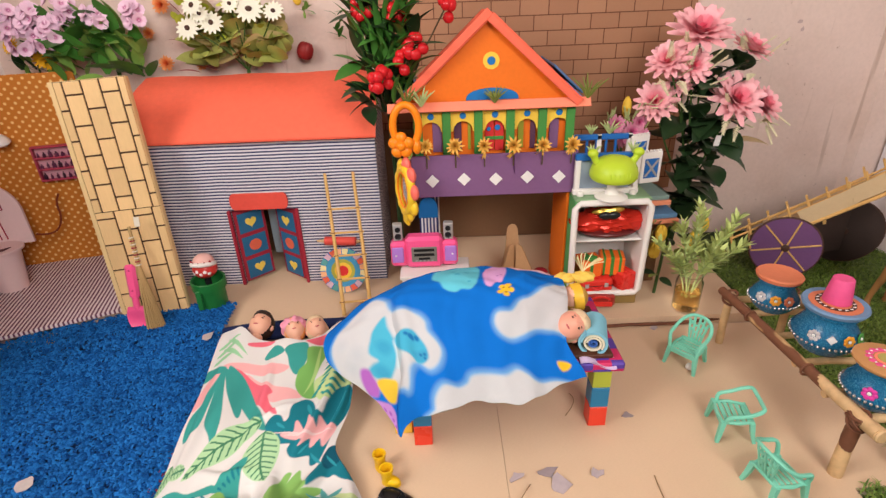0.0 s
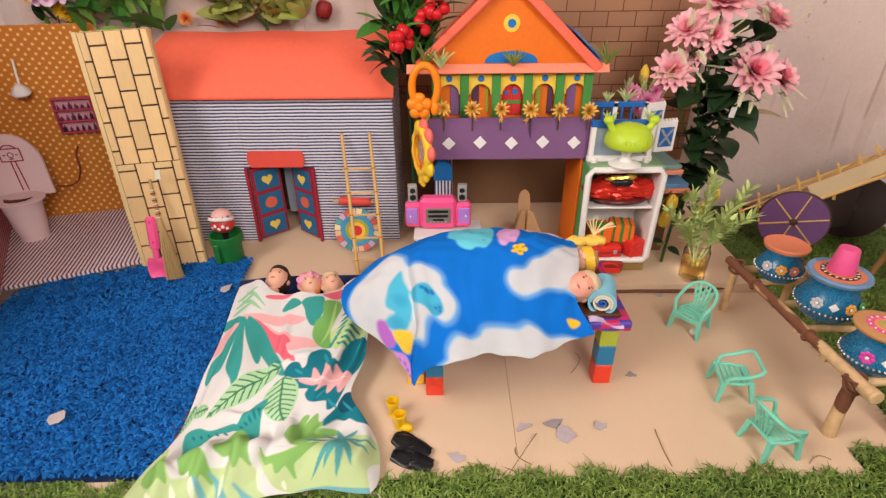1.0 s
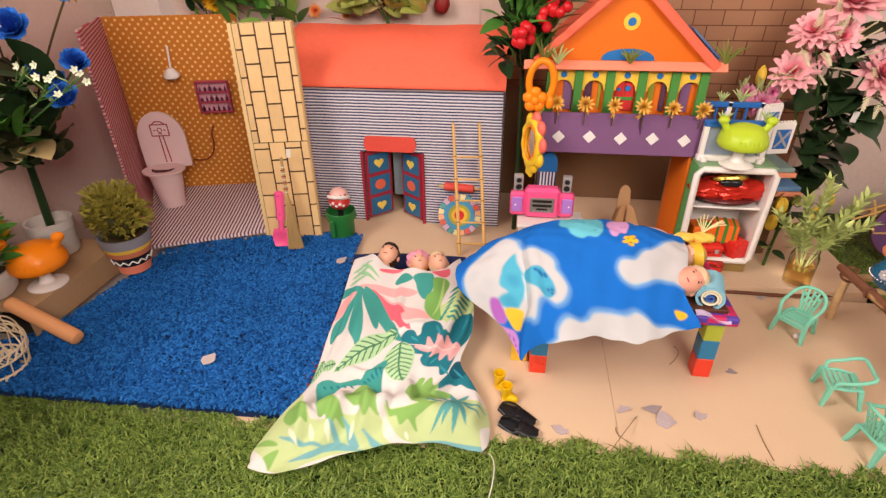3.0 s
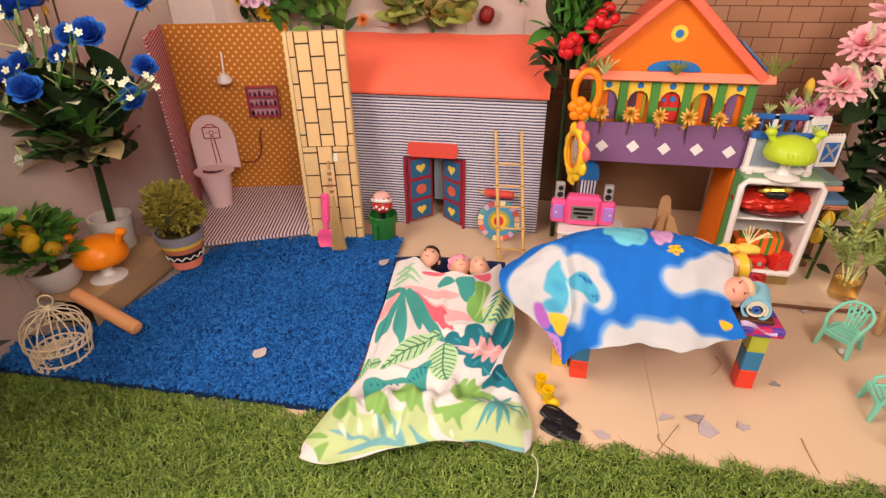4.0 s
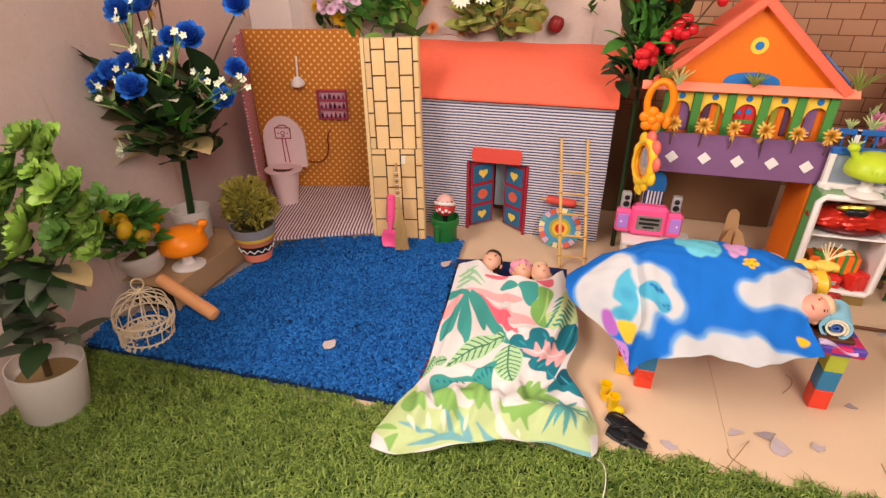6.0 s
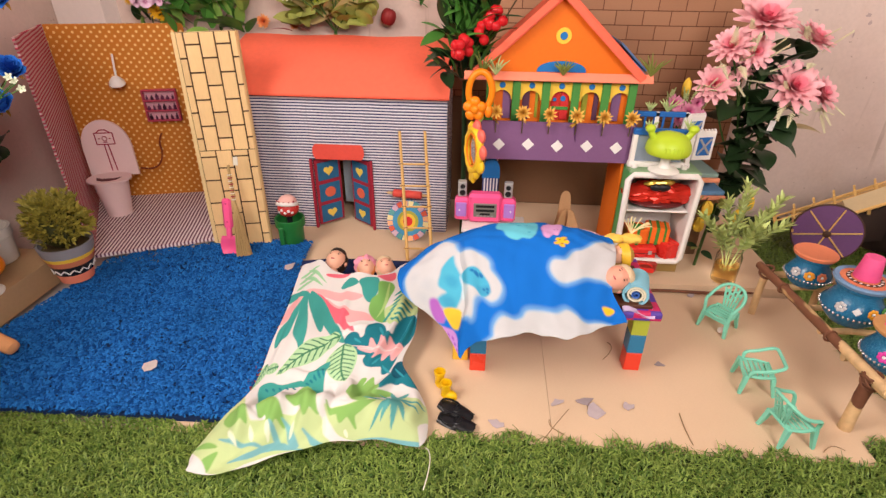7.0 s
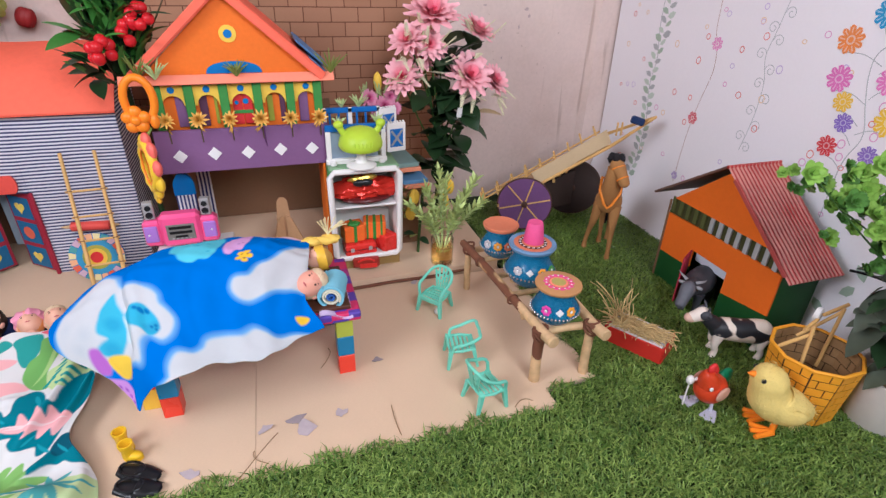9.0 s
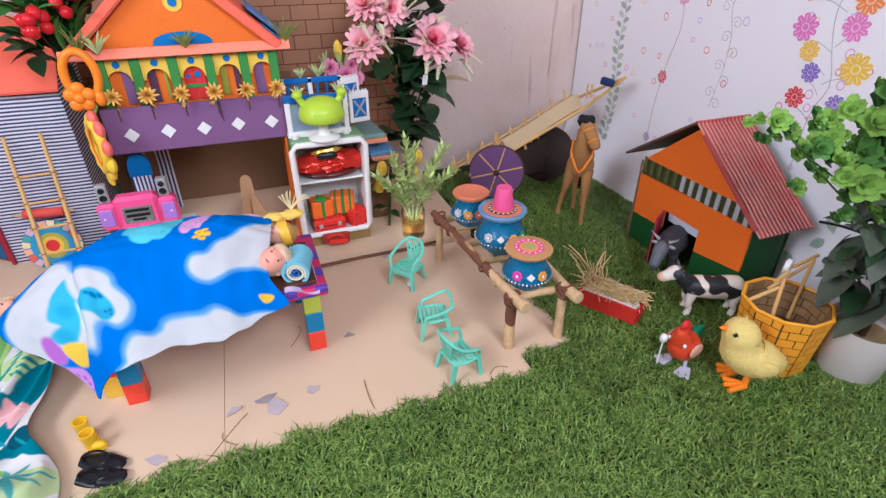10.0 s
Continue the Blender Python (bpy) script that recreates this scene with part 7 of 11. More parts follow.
def mint_chair(open_back=False):
    c = thing("plastic_chair", at(0, 0, 0), "mint green plastic toy armchair with an open hoop back" if open_back else "mint green plastic toy armchair with a pierced round back", "chair", group="mint chairs")
    sz = 0.034
    for k in range(5):
        part("seat_slat", G().box((0, -0.0145 + k * 0.0074, sz + 0.0006 * (k - 2) ** 2 * 0.3), (0.036 - 0.0016 * k, 0.0056, 0.0022), 0.0007), M_MINT, c)
    part("seat_rim", G().tube([(-0.0195, -0.0195, sz - 0.001), (0, -0.021, sz - 0.002), (0.0195, -0.0195, sz - 0.001), (0.020, 0.0, sz), (0.016, 0.0195, sz), (-0.016, 0.0195, sz), (-0.020, 0.0, sz)], 0.0026, 8, None, True), M_MINT, c)
    part("front_apron", G().box((0, -0.0205, sz - 0.005), (0.034, 0.0018, 0.008), 0.0005), M_MINT, c)
    for sx in (-1, 1):
        part("front_leg", G().tube([(sx * 0.0195, -0.0195, sz + 0.001), (sx * 0.0215, -0.0215, 0.016), (sx * 0.0235, -0.0235, 0.0)], [0.0048, 0.0040, 0.0030], 4), M_MINT, c)
        part("rear_leg", G().tube([(sx * 0.0165, 0.018, sz), (sx * 0.018, 0.0215, 0.016), (sx * 0.020, 0.0255, 0.0)], [0.0046, 0.0038, 0.0028], 4), M_MINT, c)
    if open_back:
        half = [(0.0205, -0.016, sz), (0.0225, -0.014, 0.045), (0.0240, 0.002, 0.0500), (0.0242, 0.017, 0.0570), (0.0205, 0.0262, 0.0612), (0.010, 0.0272, 0.0616)]
        hoop = half + [(0, 0.0285, 0.060)] + [(-x, y, z) for x, y, z in half[::-1]]
    else:
        half = [(0.0205, -0.0200, sz), (0.0225, -0.0195, 0.050), (0.0245, -0.0145, 0.0575), (0.0250, -0.002, 0.0605), (0.0240, 0.0105, 0.0660), (0.0195, 0.0205, 0.0735), (0.0110, 0.0262, 0.0790)]
        hoop = half + [(0, 0.0280, 0.0805)] + [(-x, y, z) for x, y, z in half[::-1]]
    f_ = curve_through(hoop)
    part("hoop", G().tube([tuple(p) for p in f_(np.linspace(0, 1, 40))], 0.0027, 8), M_MINT, c, "armrests and back in one bow")
    if not open_back:
        for x, z1 in ((-0.0145, 0.071), (-0.0075, 0.077), (0.0, 0.079), (0.0075, 0.077), (0.0145, 0.071)):
            y1 = 0.0285 - abs(x) * 0.35
            part("back_slat", G().box((0, 0, 0), (0.0036, 0.0016, z1 - sz + 0.004), 0.0005, Matrix.Translation((x * 0.75, (0.0185 + y1) / 2, (sz + z1) / 2)) @ Matrix.Rotation(-math.atan2(y1 - 0.0185, z1 - sz), 4, 'X') @ Matrix.Rotation(x * 11, 4, 'Y')), M_MINT, c)
        for x, z in ((-0.0045, 0.062), (0.0045, 0.058), (-0.004, 0.050), (0.004, 0.069), (0.0105, 0.064), (-0.0105, 0.066), (0.008, 0.048), (-0.009, 0.054)):
            yy = 0.0185 + (z - sz) * 0.215 - abs(x) * 0.12
            part("back_leaf", G().ell((0, 0, 0), (0.0046, 0.0009, 0.0024), 10, 6, Matrix.Translation((x, yy, z)) @ Matrix.Rotation(x * 130, 4, 'Y')), M_MINT, c)
    return c


CHAIR_SIZE = Matrix.Diagonal((1.04, 0.97, 0.95, 1))
ch = mint_chair()
ch.matrix_world = at(0.3865, 0.6725, 0.0, -50) @ CHAIR_SIZE
mint_chair(True).matrix_world = at(0.384, 0.528, 0.0, -100) @ CHAIR_SIZE
copy_thing(ch, at(0.387, 0.432, 0.0, 101) @ CHAIR_SIZE)
solo("foam_ball", G().ell((0, 0, 0), (0.0062, 0.006, 0.0058), 14, 10), M_WHITE, at(0.385, 0.655, 0.0058), "tiny white foam ball under the mint chair", "ball")

# ---- stick bench with jars ----
n = Nodes("patchy_bark")
pk = n.ramp(n.noise(34, 2, 0.5, stretch=(1, 0.35, 1)), 0.60, 0.64)
M_RAIL = finish(n, n.mix(pk, (0.19, 0.075, 0.04), (0.58, 0.36, 0.17)), var=0.2, big=50, fine=140, rough=0.7, bump=0.5)
bench = thing("stick_bench", at(0, 0, 0), "low bench of lashed peeled sticks with bark patches", "bench")
POSTS = [(0.478, 0.452), (0.560, 0.446), (0.466, 0.722), (0.566, 0.722)]
BH = 0.088
for k, (x, y) in enumerate(POSTS):
    part("post", G().tube([(x, y, 0.0), (x - 0.001, y, 0.04), (x, y, BH + 0.004)], [0.0088, 0.0080, 0.0078] if k == 0 else [0.0074, 0.0070, 0.0072] if k == 1 else [0.0062] * 3, 12), M_STICK, bench)
part("bark_sleeve", G().tube([(0.4785, 0.4520, 0.034), (0.478, 0.4522, 0.060), (0.479, 0.452, BH + 0.002)], [0.0072, 0.0084, 0.0082], 12, Matrix.Translation((-0.0012, -0.0004, 0))), M_BARK, bench, "brown bark left on the post")
part("long_rail", G().tube([(0.460, 0.738, BH + 0.006), (0.468, 0.62, BH + 0.007), (0.474, 0.50, BH + 0.007), (0.480, 0.425, BH + 0.006)], [0.0068, 0.0074, 0.0072, 0.0070], 12), M_RAIL, bench, "rail with patchy brown bark")
part("rail_peel", G().tube([(0.4725, 0.535, BH + 0.0075), (0.474, 0.50, BH + 0.0075), (0.480, 0.424, BH + 0.0063)], [0.0058, 0.0076, 0.0074], 12), M_STICK, bench)
part("long_rail", G().tube([(0.566, 0.74, BH + 0.004), (0.566, 0.60, BH + 0.006), (0.562, 0.428, BH + 0.004)], [0.0065, 0.007, 0.0075], 12), M_STICK, bench)
for y, r in ((0.455, 0.006), (0.50, 0.005), (0.56, 0.005), (0.62, 0.005), (0.68, 0.0055), (0.72, 0.006)):
    part("cross_stick", G().tube([(0.471, y, BH - 0.003), (0.52, y + 0.002, BH - 0.002), (0.575, y - 0.002, BH - 0.003)], r, 10), M_STICK, bench)
for x, y in POSTS:
    for k in range(3):
        part("lashing", G().torus(0.0100, 0.0021, 16, 6, at(x, y, BH - 0.004 + k * 0.006, rnd(0, 90), 20 - 20 * k)), M_BARK, bench)
for x, y in POSTS[:2]:
    for k in range(4):
        part("lashing", G().torus(0.0128, 0.0016, 18, 6, at(x, y - 0.001, BH - 0.001 + 0.0015 * k, 45 * k, 52 - 9 * k)), M_BARK, bench)
    part("cut_end", G().lathe([(0.0, -0.012), (0.0088, -0.011), (0.0092, 0.010), (0.0080, 0.0115), (0.0, 0.012)], 12, facing((x + 0.004, y - 0.020, BH + 0.004), (0.10, -1.0, 0.05))), M_STICK, bench)
for y in (0.535, 0.66):
    part("lashing", G().torus(0.0084, 0.0018, 16, 6, pose(0.472 - (y - 0.5) * 0.05, y, BH + 0.007, 90, 0, 4)), M_BARK, bench)

n = Nodes("blue_glitter")
sp_ = n.t.nodes.new("ShaderNodeTexVoronoi")
sp_.inputs["Scale"].default_value = 900
n.t.links.new(n.coord(), sp_.inputs["Vector"])
M_JAR = finish(n, n.mix(n.ramp(sp_.outputs["Distance"], 0.0, 0.5), (0.10, 0.42, 0.60), (0.006, 0.10, 0.23)), var=0.2, big=30, fine=300, rough=0.2, bump=0.4)
M_BEAD = plain("silver_bead", (0.62, 0.60, 0.60), var=0.1, rough=0.2, metal=0.7, bump=0)
M_GEM = plain("white_gem", (0.80, 0.78, 0.78), var=0.05, rough=0.12)
M_TERRA = plain("terracotta_lid", (0.66, 0.20, 0.10), var=0.1, rough=0.7)
M_CLAY = plain("ochre_clay", (0.52, 0.26, 0.10), var=0.1, rough=0.7)
M_POWDER = plain("powder_blue", (0.16, 0.28, 0.46), var=0.08, rough=0.6)
M_HOTPINK = plain("hot_pink", (0.76, 0.09, 0.26), var=0.08, rough=0.6)


def flower_badge(parent, r, z, a, col, R):
    m = facing((R * math.cos(a), R * math.sin(a), z), (math.cos(a), math.sin(a), 0.25))
    g = G()
    for k in range(7):
        t = 2 * math.pi * k / 7
        g.ell((r * 0.62 * math.cos(t), r * 0.62 * math.sin(t), 0.0008), (r * 0.36, r * 0.36, 0.0016), 8, 6)
    part("flower_badge", g, col, parent, "", m)
    part("badge_heart", G().ell((0, 0, 0.0018), (r * 0.28, r * 0.28, 0.0014), 8, 6), M_GEM, parent, "", m)


def gem(parent, z, a, R, s=0.009):
    m = facing((R * math.cos(a), R * math.sin(a), z), (math.cos(a), math.sin(a), 0.2))
    part("gem", G().lathe([(s * 0.72, 0), (s * 0.62, 0.0016), (0.0, 0.0022)], 4, m), M_GEM, parent, "white diamond gem")


def jar(x, y, z, s, h, lid, label, view, badge):
    j = thing("painted_jar", at(x, y, z), label, "jar", group="blue jars")
    prof = [(0.024 * s, 0), (0.030 * s, 0.006), (0.036 * s, 0.016), (0.0365 * s, 0.022), (0.031 * s, 0.030), (0.025 * s, 0.040), (0.0245 * s, 0.044), (0.029 * s, 0.047), (0.029 * s, 0.050)]
    k = h / 0.050
    prof = [(r, zz * k) for r, zz in prof]
    part("body", G().lathe(prof, 36), M_JAR, j, "glittering blue painted body")
    nb = 40
    for i in range(nb):
        a = 2 * math.pi * i / nb
        part("bead", BEAD, M_BEAD, j, "", at(0.0372 * s * math.cos(a), 0.0372 * s * math.sin(a), 0.0175 * k))
    for da, kind in badge:
        a = view + radians(da)
        if kind is None:
            gem(j, 0.0275 * k, a, 0.0338 * s)
        else:
            flower_badge(j, 0.0085, 0.0275 * k, a, kind, 0.0338 * s)
    lid(j, h)
    return j


BEAD = G().ell((0, 0, 0), (0.0019, 0.0019, 0.0019), 6, 5).mesh("bead", M_BEAD)
M_BADGE_O = plain("badge_orange", (0.80, 0.34, 0.03), var=0.08, rough=0.4)
M_BADGE_P = plain("badge_pink", (0.66, 0.05, 0.34), var=0.08, rough=0.4)
M_BADGE_S = plain("badge_silver", (0.5, 0.48, 0.5), var=0.08, rough=0.3)


def lid_plain(j, h):
    part("lid", G().lathe([(0.026, h), (0.031, h + 0.002), (0.0325, h + 0.007), (0.030, h + 0.009), (0.024, h + 0.0075), (0.0, h + 0.007)], 32), M_TERRA, j, "terracotta dish lid")


def lid_cup(j, h):
    l = part("lid", G().lathe([(0.030, h), (0.037, h + 0.002), (0.0395, h + 0.007), (0.038, h + 0.010), (0.033, h + 0.0085), (0.0, h + 0.0075)], 36), M_POWDER, j, "powder blue dish lid with painted rings")
    for r, mt, z in ((0.031, M_TERRA, 0.0092), (0.0235, M_BROW, 0.0097), (0.018, M_TERRA, 0.0102)):
        part("ring", G().prism(disc(r, 32), h + z - 0.0010, h + z), mt, l)
    for i in range(16):
        a = 2 * math.pi * i / 16
        part("mark", G().box((0.0208 * math.cos(a), 0.0208 * math.sin(a), h + 0.0100), (0.004, 0.0018, 0.001), 0.0003, at(0, 0, 0)), M_WHITE, l)


def lid_mandala(j, h):
    l = part("lid", G().lathe([(0.026, h), (0.032, h + 0.002), (0.0345, h + 0.005), (0.0345, h + 0.0075), (0.031, h + 0.0085), (0.0, h + 0.0085)], 36), M_CLAY, j, "ochre clay lid painted with a pink wreath")
    for i in range(14):
        a = 2 * math.pi * i / 14
        part("petal", G().ell((0.0185 * math.cos(a), 0.0185 * math.sin(a), h + 0.0088), (0.0046, 0.0040, 0.0009), 10, 6), M_HOTPINK, l)
        part("mark", G().ell((0.0185 * math.cos(a + 0.22), 0.0185 * math.sin(a + 0.22), h + 0.0093), (0.0014, 0.0014, 0.0008), 6, 5), M_WHITE, l)
    part("ring", G().prism(disc(0.0135, 28), h + 0.0080, h + 0.0092), M_CORAL_PALE, l)
    part("centre", G().prism(disc(0.0105, 24), h + 0.0085, h + 0.0097), plain("olive_paint", (0.44, 0.36, 0.10), var=0.1), l)


VIEW = math.atan2(-0.6, -0.36)
JZ = BH + 0.0035
jar(0.512, 0.688, JZ, 0.95, 0.052, lid_plain, "blue glitter jar with a terracotta dish lid", VIEW, ((2, M_BADGE_O), (-34, M_BADGE_S), (34, M_TERRA)))
jar(0.524, 0.588, JZ, 1.14, 0.062, lid_cup, "large blue glitter jar with gems and a painted dish lid", VIEW, ((4, None), (-26, M_BADGE_S), (34, M_BADGE_O), (64, M_GREEN)))
jar(0.514, 0.480, JZ, 0.98, 0.053, lid_mandala, "blue glitter jar with an ochre mandala lid", VIEW, ((-22, M_BADGE_P), (12, None), (42, M_BADGE_O)))
solo("pink_cup", G().lathe([(0.0165, 0), (0.017, 0.002), (0.0125, 0.034), (0.0115, 0.035), (0.0, 0.0345)], 28), M_HOTPINK, at(0.526, 0.590, JZ + 0.062 + 0.0104), "hot pink paper cup upside down on a jar lid", "cup")

# ---- hay trough ----
tr = thing("hay_trough", at(0.683, 0.478, 0.004, -58), "red toy trough lined with white paper and full of hay", "trough")
M_TRED = plain("trough_red", (0.52, 0.025, 0.015), var=0.08, rough=0.5)
TL, TW, TH = 0.098, 0.054, 0.030
part("bottom", G().box((0, 0, 0.002), (TL, TW, 0.004), 0.0008), M_TRED, tr)
for s_ in (-1, 1):
    part("side_panel", G().box((0, s_ * TW / 2, TH / 2), (TL, 0.003, TH), 0.0008), M_TRED, tr)
    part("end_panel", G().box((s_ * TL / 2, 0, TH / 2), (0.003, TW, TH), 0.0008), M_TRED, tr)
part("lining", G().box((0, 0, 0.022), (TL - 0.006, TW - 0.006, 0.012), 0.002).box((0, TW / 2 - 0.0035, 0.0255), (TL - 0.008, 0.0014, 0.014), 0.0005).box((0, -TW / 2 + 0.0035, 0.0245), (TL - 0.010, 0.0014, 0.014), 0.0005), plain("crumpled_paper", (0.72, 0.68, 0.68), var=0.12, big=60), tr, "white paper lining")
hay = G()
for i in range(300):
    c = Vector((rnd(-0.036, 0.042), rnd(-0.016, 0.016), rnd(0.026, 0.034)))
    a = rnd(-0.6, 0.6) if i % 2 else rnd(0, 6.28)
    L = rnd(0.018, 0.046)
    d = Vector((math.cos(a), math.sin(a) * 0.7, rnd(-0.12, 0.22))).normalized() * L
    k_ = 0.007 if i % 5 else 0.014
    hay.tube(bez(c - d / 2, c + Vector((rnd(-k_, k_), rnd(-k_, k_), rnd(0, k_))), c + d / 2, 4), rnd(0.0005, 0.0010), 4)
# a wild tuft at one end, and strands that hang over the rim
for i in range(46):
    c = Vector((rnd(-0.046, -0.020), rnd(-0.016, 0.012), 0.032))
    a = rnd(0, 6.28)
    tip = c + Vector((math.cos(a) * rnd(0.01, 0.045) - 0.012, math.sin(a) * rnd(0.01, 0.045), rnd(0.004, 0.058) if i % 3 else rnd(-0.02, 0.008)))
    hay.tube(bez(c, (c + tip) / 2 + Vector((rnd(-0.012, 0.012), rnd(-0.012, 0.012), rnd(0.004, 0.02))), tip, 5), rnd(0.0006, 0.0011), 4)
for i in range(16):
    c = Vector((rnd(0.0, 0.046), rnd(-0.02, 0.02), 0.031))
    a = rnd(-1.2, 1.2)
    tip = c + Vector((math.cos(a) * rnd(0.015, 0.035), math.sin(a) * rnd(0.015, 0.035), rnd(-0.012, 0.010)))
    hay.tube(bez(c, (c + tip) / 2 + Vector((0, 0, rnd(0.004, 0.014))), tip, 5), rnd(0.0006, 0.0010), 4)
ob = part("hay", hay, plain("hay_straw", (0.56, 0.40, 0.18), var=0.2, fine=200, rough=0.75, rand=0.25, island=True), tr, "loose dry hay")
ob["kind"] = "stuff"

# ---- little barn ----
barn = thing("toy_barn", at(0.868, 0.41, 0.0), "orange and green toy barn with a red corrugated roof", "barn")
BW_, BD_ = 0.262, 0.118
M_BARN_O = plain("barn_orange", (0.78, 0.15, 0.008), var=0.06, rough=0.6)
M_BARN_G = plain("barn_green", (0.012, 0.075, 0.015), var=0.12, rough=0.6)
# local frame of the front: x runs along +y of the world, y up, extruded towards -x
FR = Matrix(((0, 0, -1, 0), (1, 0, 0, 0), (0, 1, 0, 0), (0, 0, 0, 1)))


def fpanel(name, poly, mat_, label="", t0=0.0, t1=0.004):
    return part(name, G().prism(poly, t0, t1, FR), mat_, barn, label, smooth=False)


D0, D1, DT = 0.094, 0.178, 0.100
fpanel("wall_panel", [(0.0, 0.0), (D0, 0.0), (D0, 0.058), (0.0, 0.072)], M_BARN_G, "dark green lower wall")
fpanel("wall_panel", [(D1, 0.0), (BW_, 0.0), (BW_, 0.060), (D1, 0.064)], M_BARN_G, "dark green lower wall")
fpanel("wall_panel", [(0.0, 0.0725), (D0, 0.0585), (D0, 0.148), (0.0, 0.148)], M_BARN_O, "orange upper wall")
fpanel("wall_panel", [(D1, 0.0645), (BW_, 0.0605), (BW_, 0.142), (D1, 0.145)], M_BARN_O, "orange upper wall")
fpanel("wall_panel", [(D0 + 0.0002, DT), (D1 - 0.0002, DT), (D1 - 0.0002, 0.145), (D0 + 0.0002, 0.148)], M_BARN_O, "orange upper wall")
fpanel("gable", [(0.016, 0.178), (BW_ - 0.010, 0.176), (0.136, 0.272)], M_BARN_O, "orange gable")
# dark olive backing paints in the shade behind the slats
fpanel("vent_backing", [(0.002, 0.140), (BW_ - 0.002, 0.140), (BW_ - 0.002, 0.172), (BW_ - 0.02, 0.182), (0.020, 0.180), (0.002, 0.164)], plain("vent_shade", (0.055, 0.055, 0.018), var=0.15), "", -0.004, -0.001)
# the first eight slats are grey for light reflected on them
for k in range(13):
    x = 0.012 + k * 0.0198
    fpanel("vent_slat", [(x, 0.1475), (x + 0.0085, 0.1475), (x + 0.0085, 0.177), (x, 0.177)], plain("slat_reflecting", (0.42, 0.42, 0.42), var=0.12) if k < 8 else plain("slat_olive", (0.09, 0.10, 0.03), var=0.12), "", 0.0, 0.003)
fpanel("edge_trim", [(BW_ - 0.004, 0.0), (BW_, 0.0), (BW_, 0.17), (BW_ - 0.004, 0.17)], M_CARD_DARK, "", 0.004, 0.006)
part("side_wall", G().box((BD_ / 2 - 0.016, 0.002, 0.072), (BD_ - 0.032, 0.004, 0.144), 0.0005), M_BARN_G, barn, "dark green side wall", smooth=False)
part("far_wall", G().box((BD_ / 2 - 0.016, BW_ - 0.002, 0.08), (BD_ - 0.032, 0.004, 0.16), 0.0005), M_BARN_G, barn, "", smooth=False)
part("rear_wall", G().prism([(0, 0), (BW_, 0), (BW_, 0.17), (0.136, 0.268), (0, 0.17)], 0, 0.003, Matrix.Translation((BD_ - 0.036, 0, 0)) @ FR), M_BARN_G, barn, "", smooth=False)
M_LINING = plain("pale_blue_paper", (0.66, 0.68, 0.76), var=0.06)
part("inner_sheet", G().box((0.012, 0.136, 0.092), (0.0015, 0.090, 0.034), 0.0003), M_LINING, barn, "pale paper inside the doorway", smooth=False)
part("inner_sheet", G().box((0.013, 0.096, 0.066), (0.0015, 0.016, 0.034), 0.0003), M_LINING, barn, "pale paper inside the doorway", smooth=False)
part("door", G().box((-0.022, 0.0, DT / 2), (0.044, 0.003, DT - 0.006), 0.0006), plain("barn_door_red", (0.42, 0.03, 0.06), var=0.1), barn, "open dark red door leaf", at(-0.004, D1 + 0.002, 0.003, 33), smooth=False)
RIDGE = Vector((0.0, 0.140, 0.279))
# worn red, with the ribs' highlights painted in as thin pale lines
M_RROOF = striped("red_corrugated", 0, 0.112 / 14, 0.24, (0.55, 0.24, 0.20), (0.38, 0.03, 0.028), var=0.25, big=30, fine=150, rough=0.5, bump=0.3)


def corr(u, v):
    x = -0.020 + (BD_ - 0.006) * u
    y = RIDGE[1] + (-0.028 - RIDGE[1]) * v
    z = RIDGE[2] + (0.152 - RIDGE[2]) * v
    w = 0.0023 * math.sin(u * 2 * math.pi * 14)
    return (x, y - w * 0.6, z + w * 0.8)


g = G().grid(160, 6, lambda u, v: corr(1 - u, v))
g.grid(160, 6, lambda u, v: tuple(Vector(corr(u, v)) + Vector((0, 0.0008, -0.0014))))
part("roof_sheet", g, M_RROOF, barn, "worn red corrugated sheet")
part("ridge_cap", G().tube([(-0.022, RIDGE[1], RIDGE[2]), (BD_ - 0.026, RIDGE[1], RIDGE[2])], 0.0028, 8), M_RROOF, barn)
part("fascia", G().box((0, 0, 0), (0.003, 0.172, 0.007), 0.0006, Matrix.Translation((-0.0225, 0.050, 0.2125)) @ Matrix.Rotation(math.atan2(RIDGE[2] - 0.152, RIDGE[1] + 0.028), 4, 'X')), plain("worn_red_edge", (0.40, 0.07, 0.06), var=0.15), barn)
a0 = math.atan2(0.175 - RIDGE[2], 0.292 - RIDGE[1])
Lr = math.hypot(0.175 - RIDGE[2], 0.292 - RIDGE[1])
part("roof_board", G().box((BD_ / 2 - 0.024, Lr / 2, 0.0), (BD_ - 0.004, Lr, 0.004), 0.0006), plain("roof_brown", (0.14, 0.07, 0.05), var=0.15), barn, "dark brown roof board", Matrix.Translation((0, RIDGE[1], RIDGE[2])) @ Matrix.Rotation(a0, 4, 'X'), smooth=False)
solo("barn_wire", G().tube(bez((0.99, 0.395, 0.148), (1.0, 0.34, 0.165), (0.985, 0.25, 0.158), 10), 0.0024, 6), M_BLACK, I4, "black cable from the barn's eave to the plant", "cable")


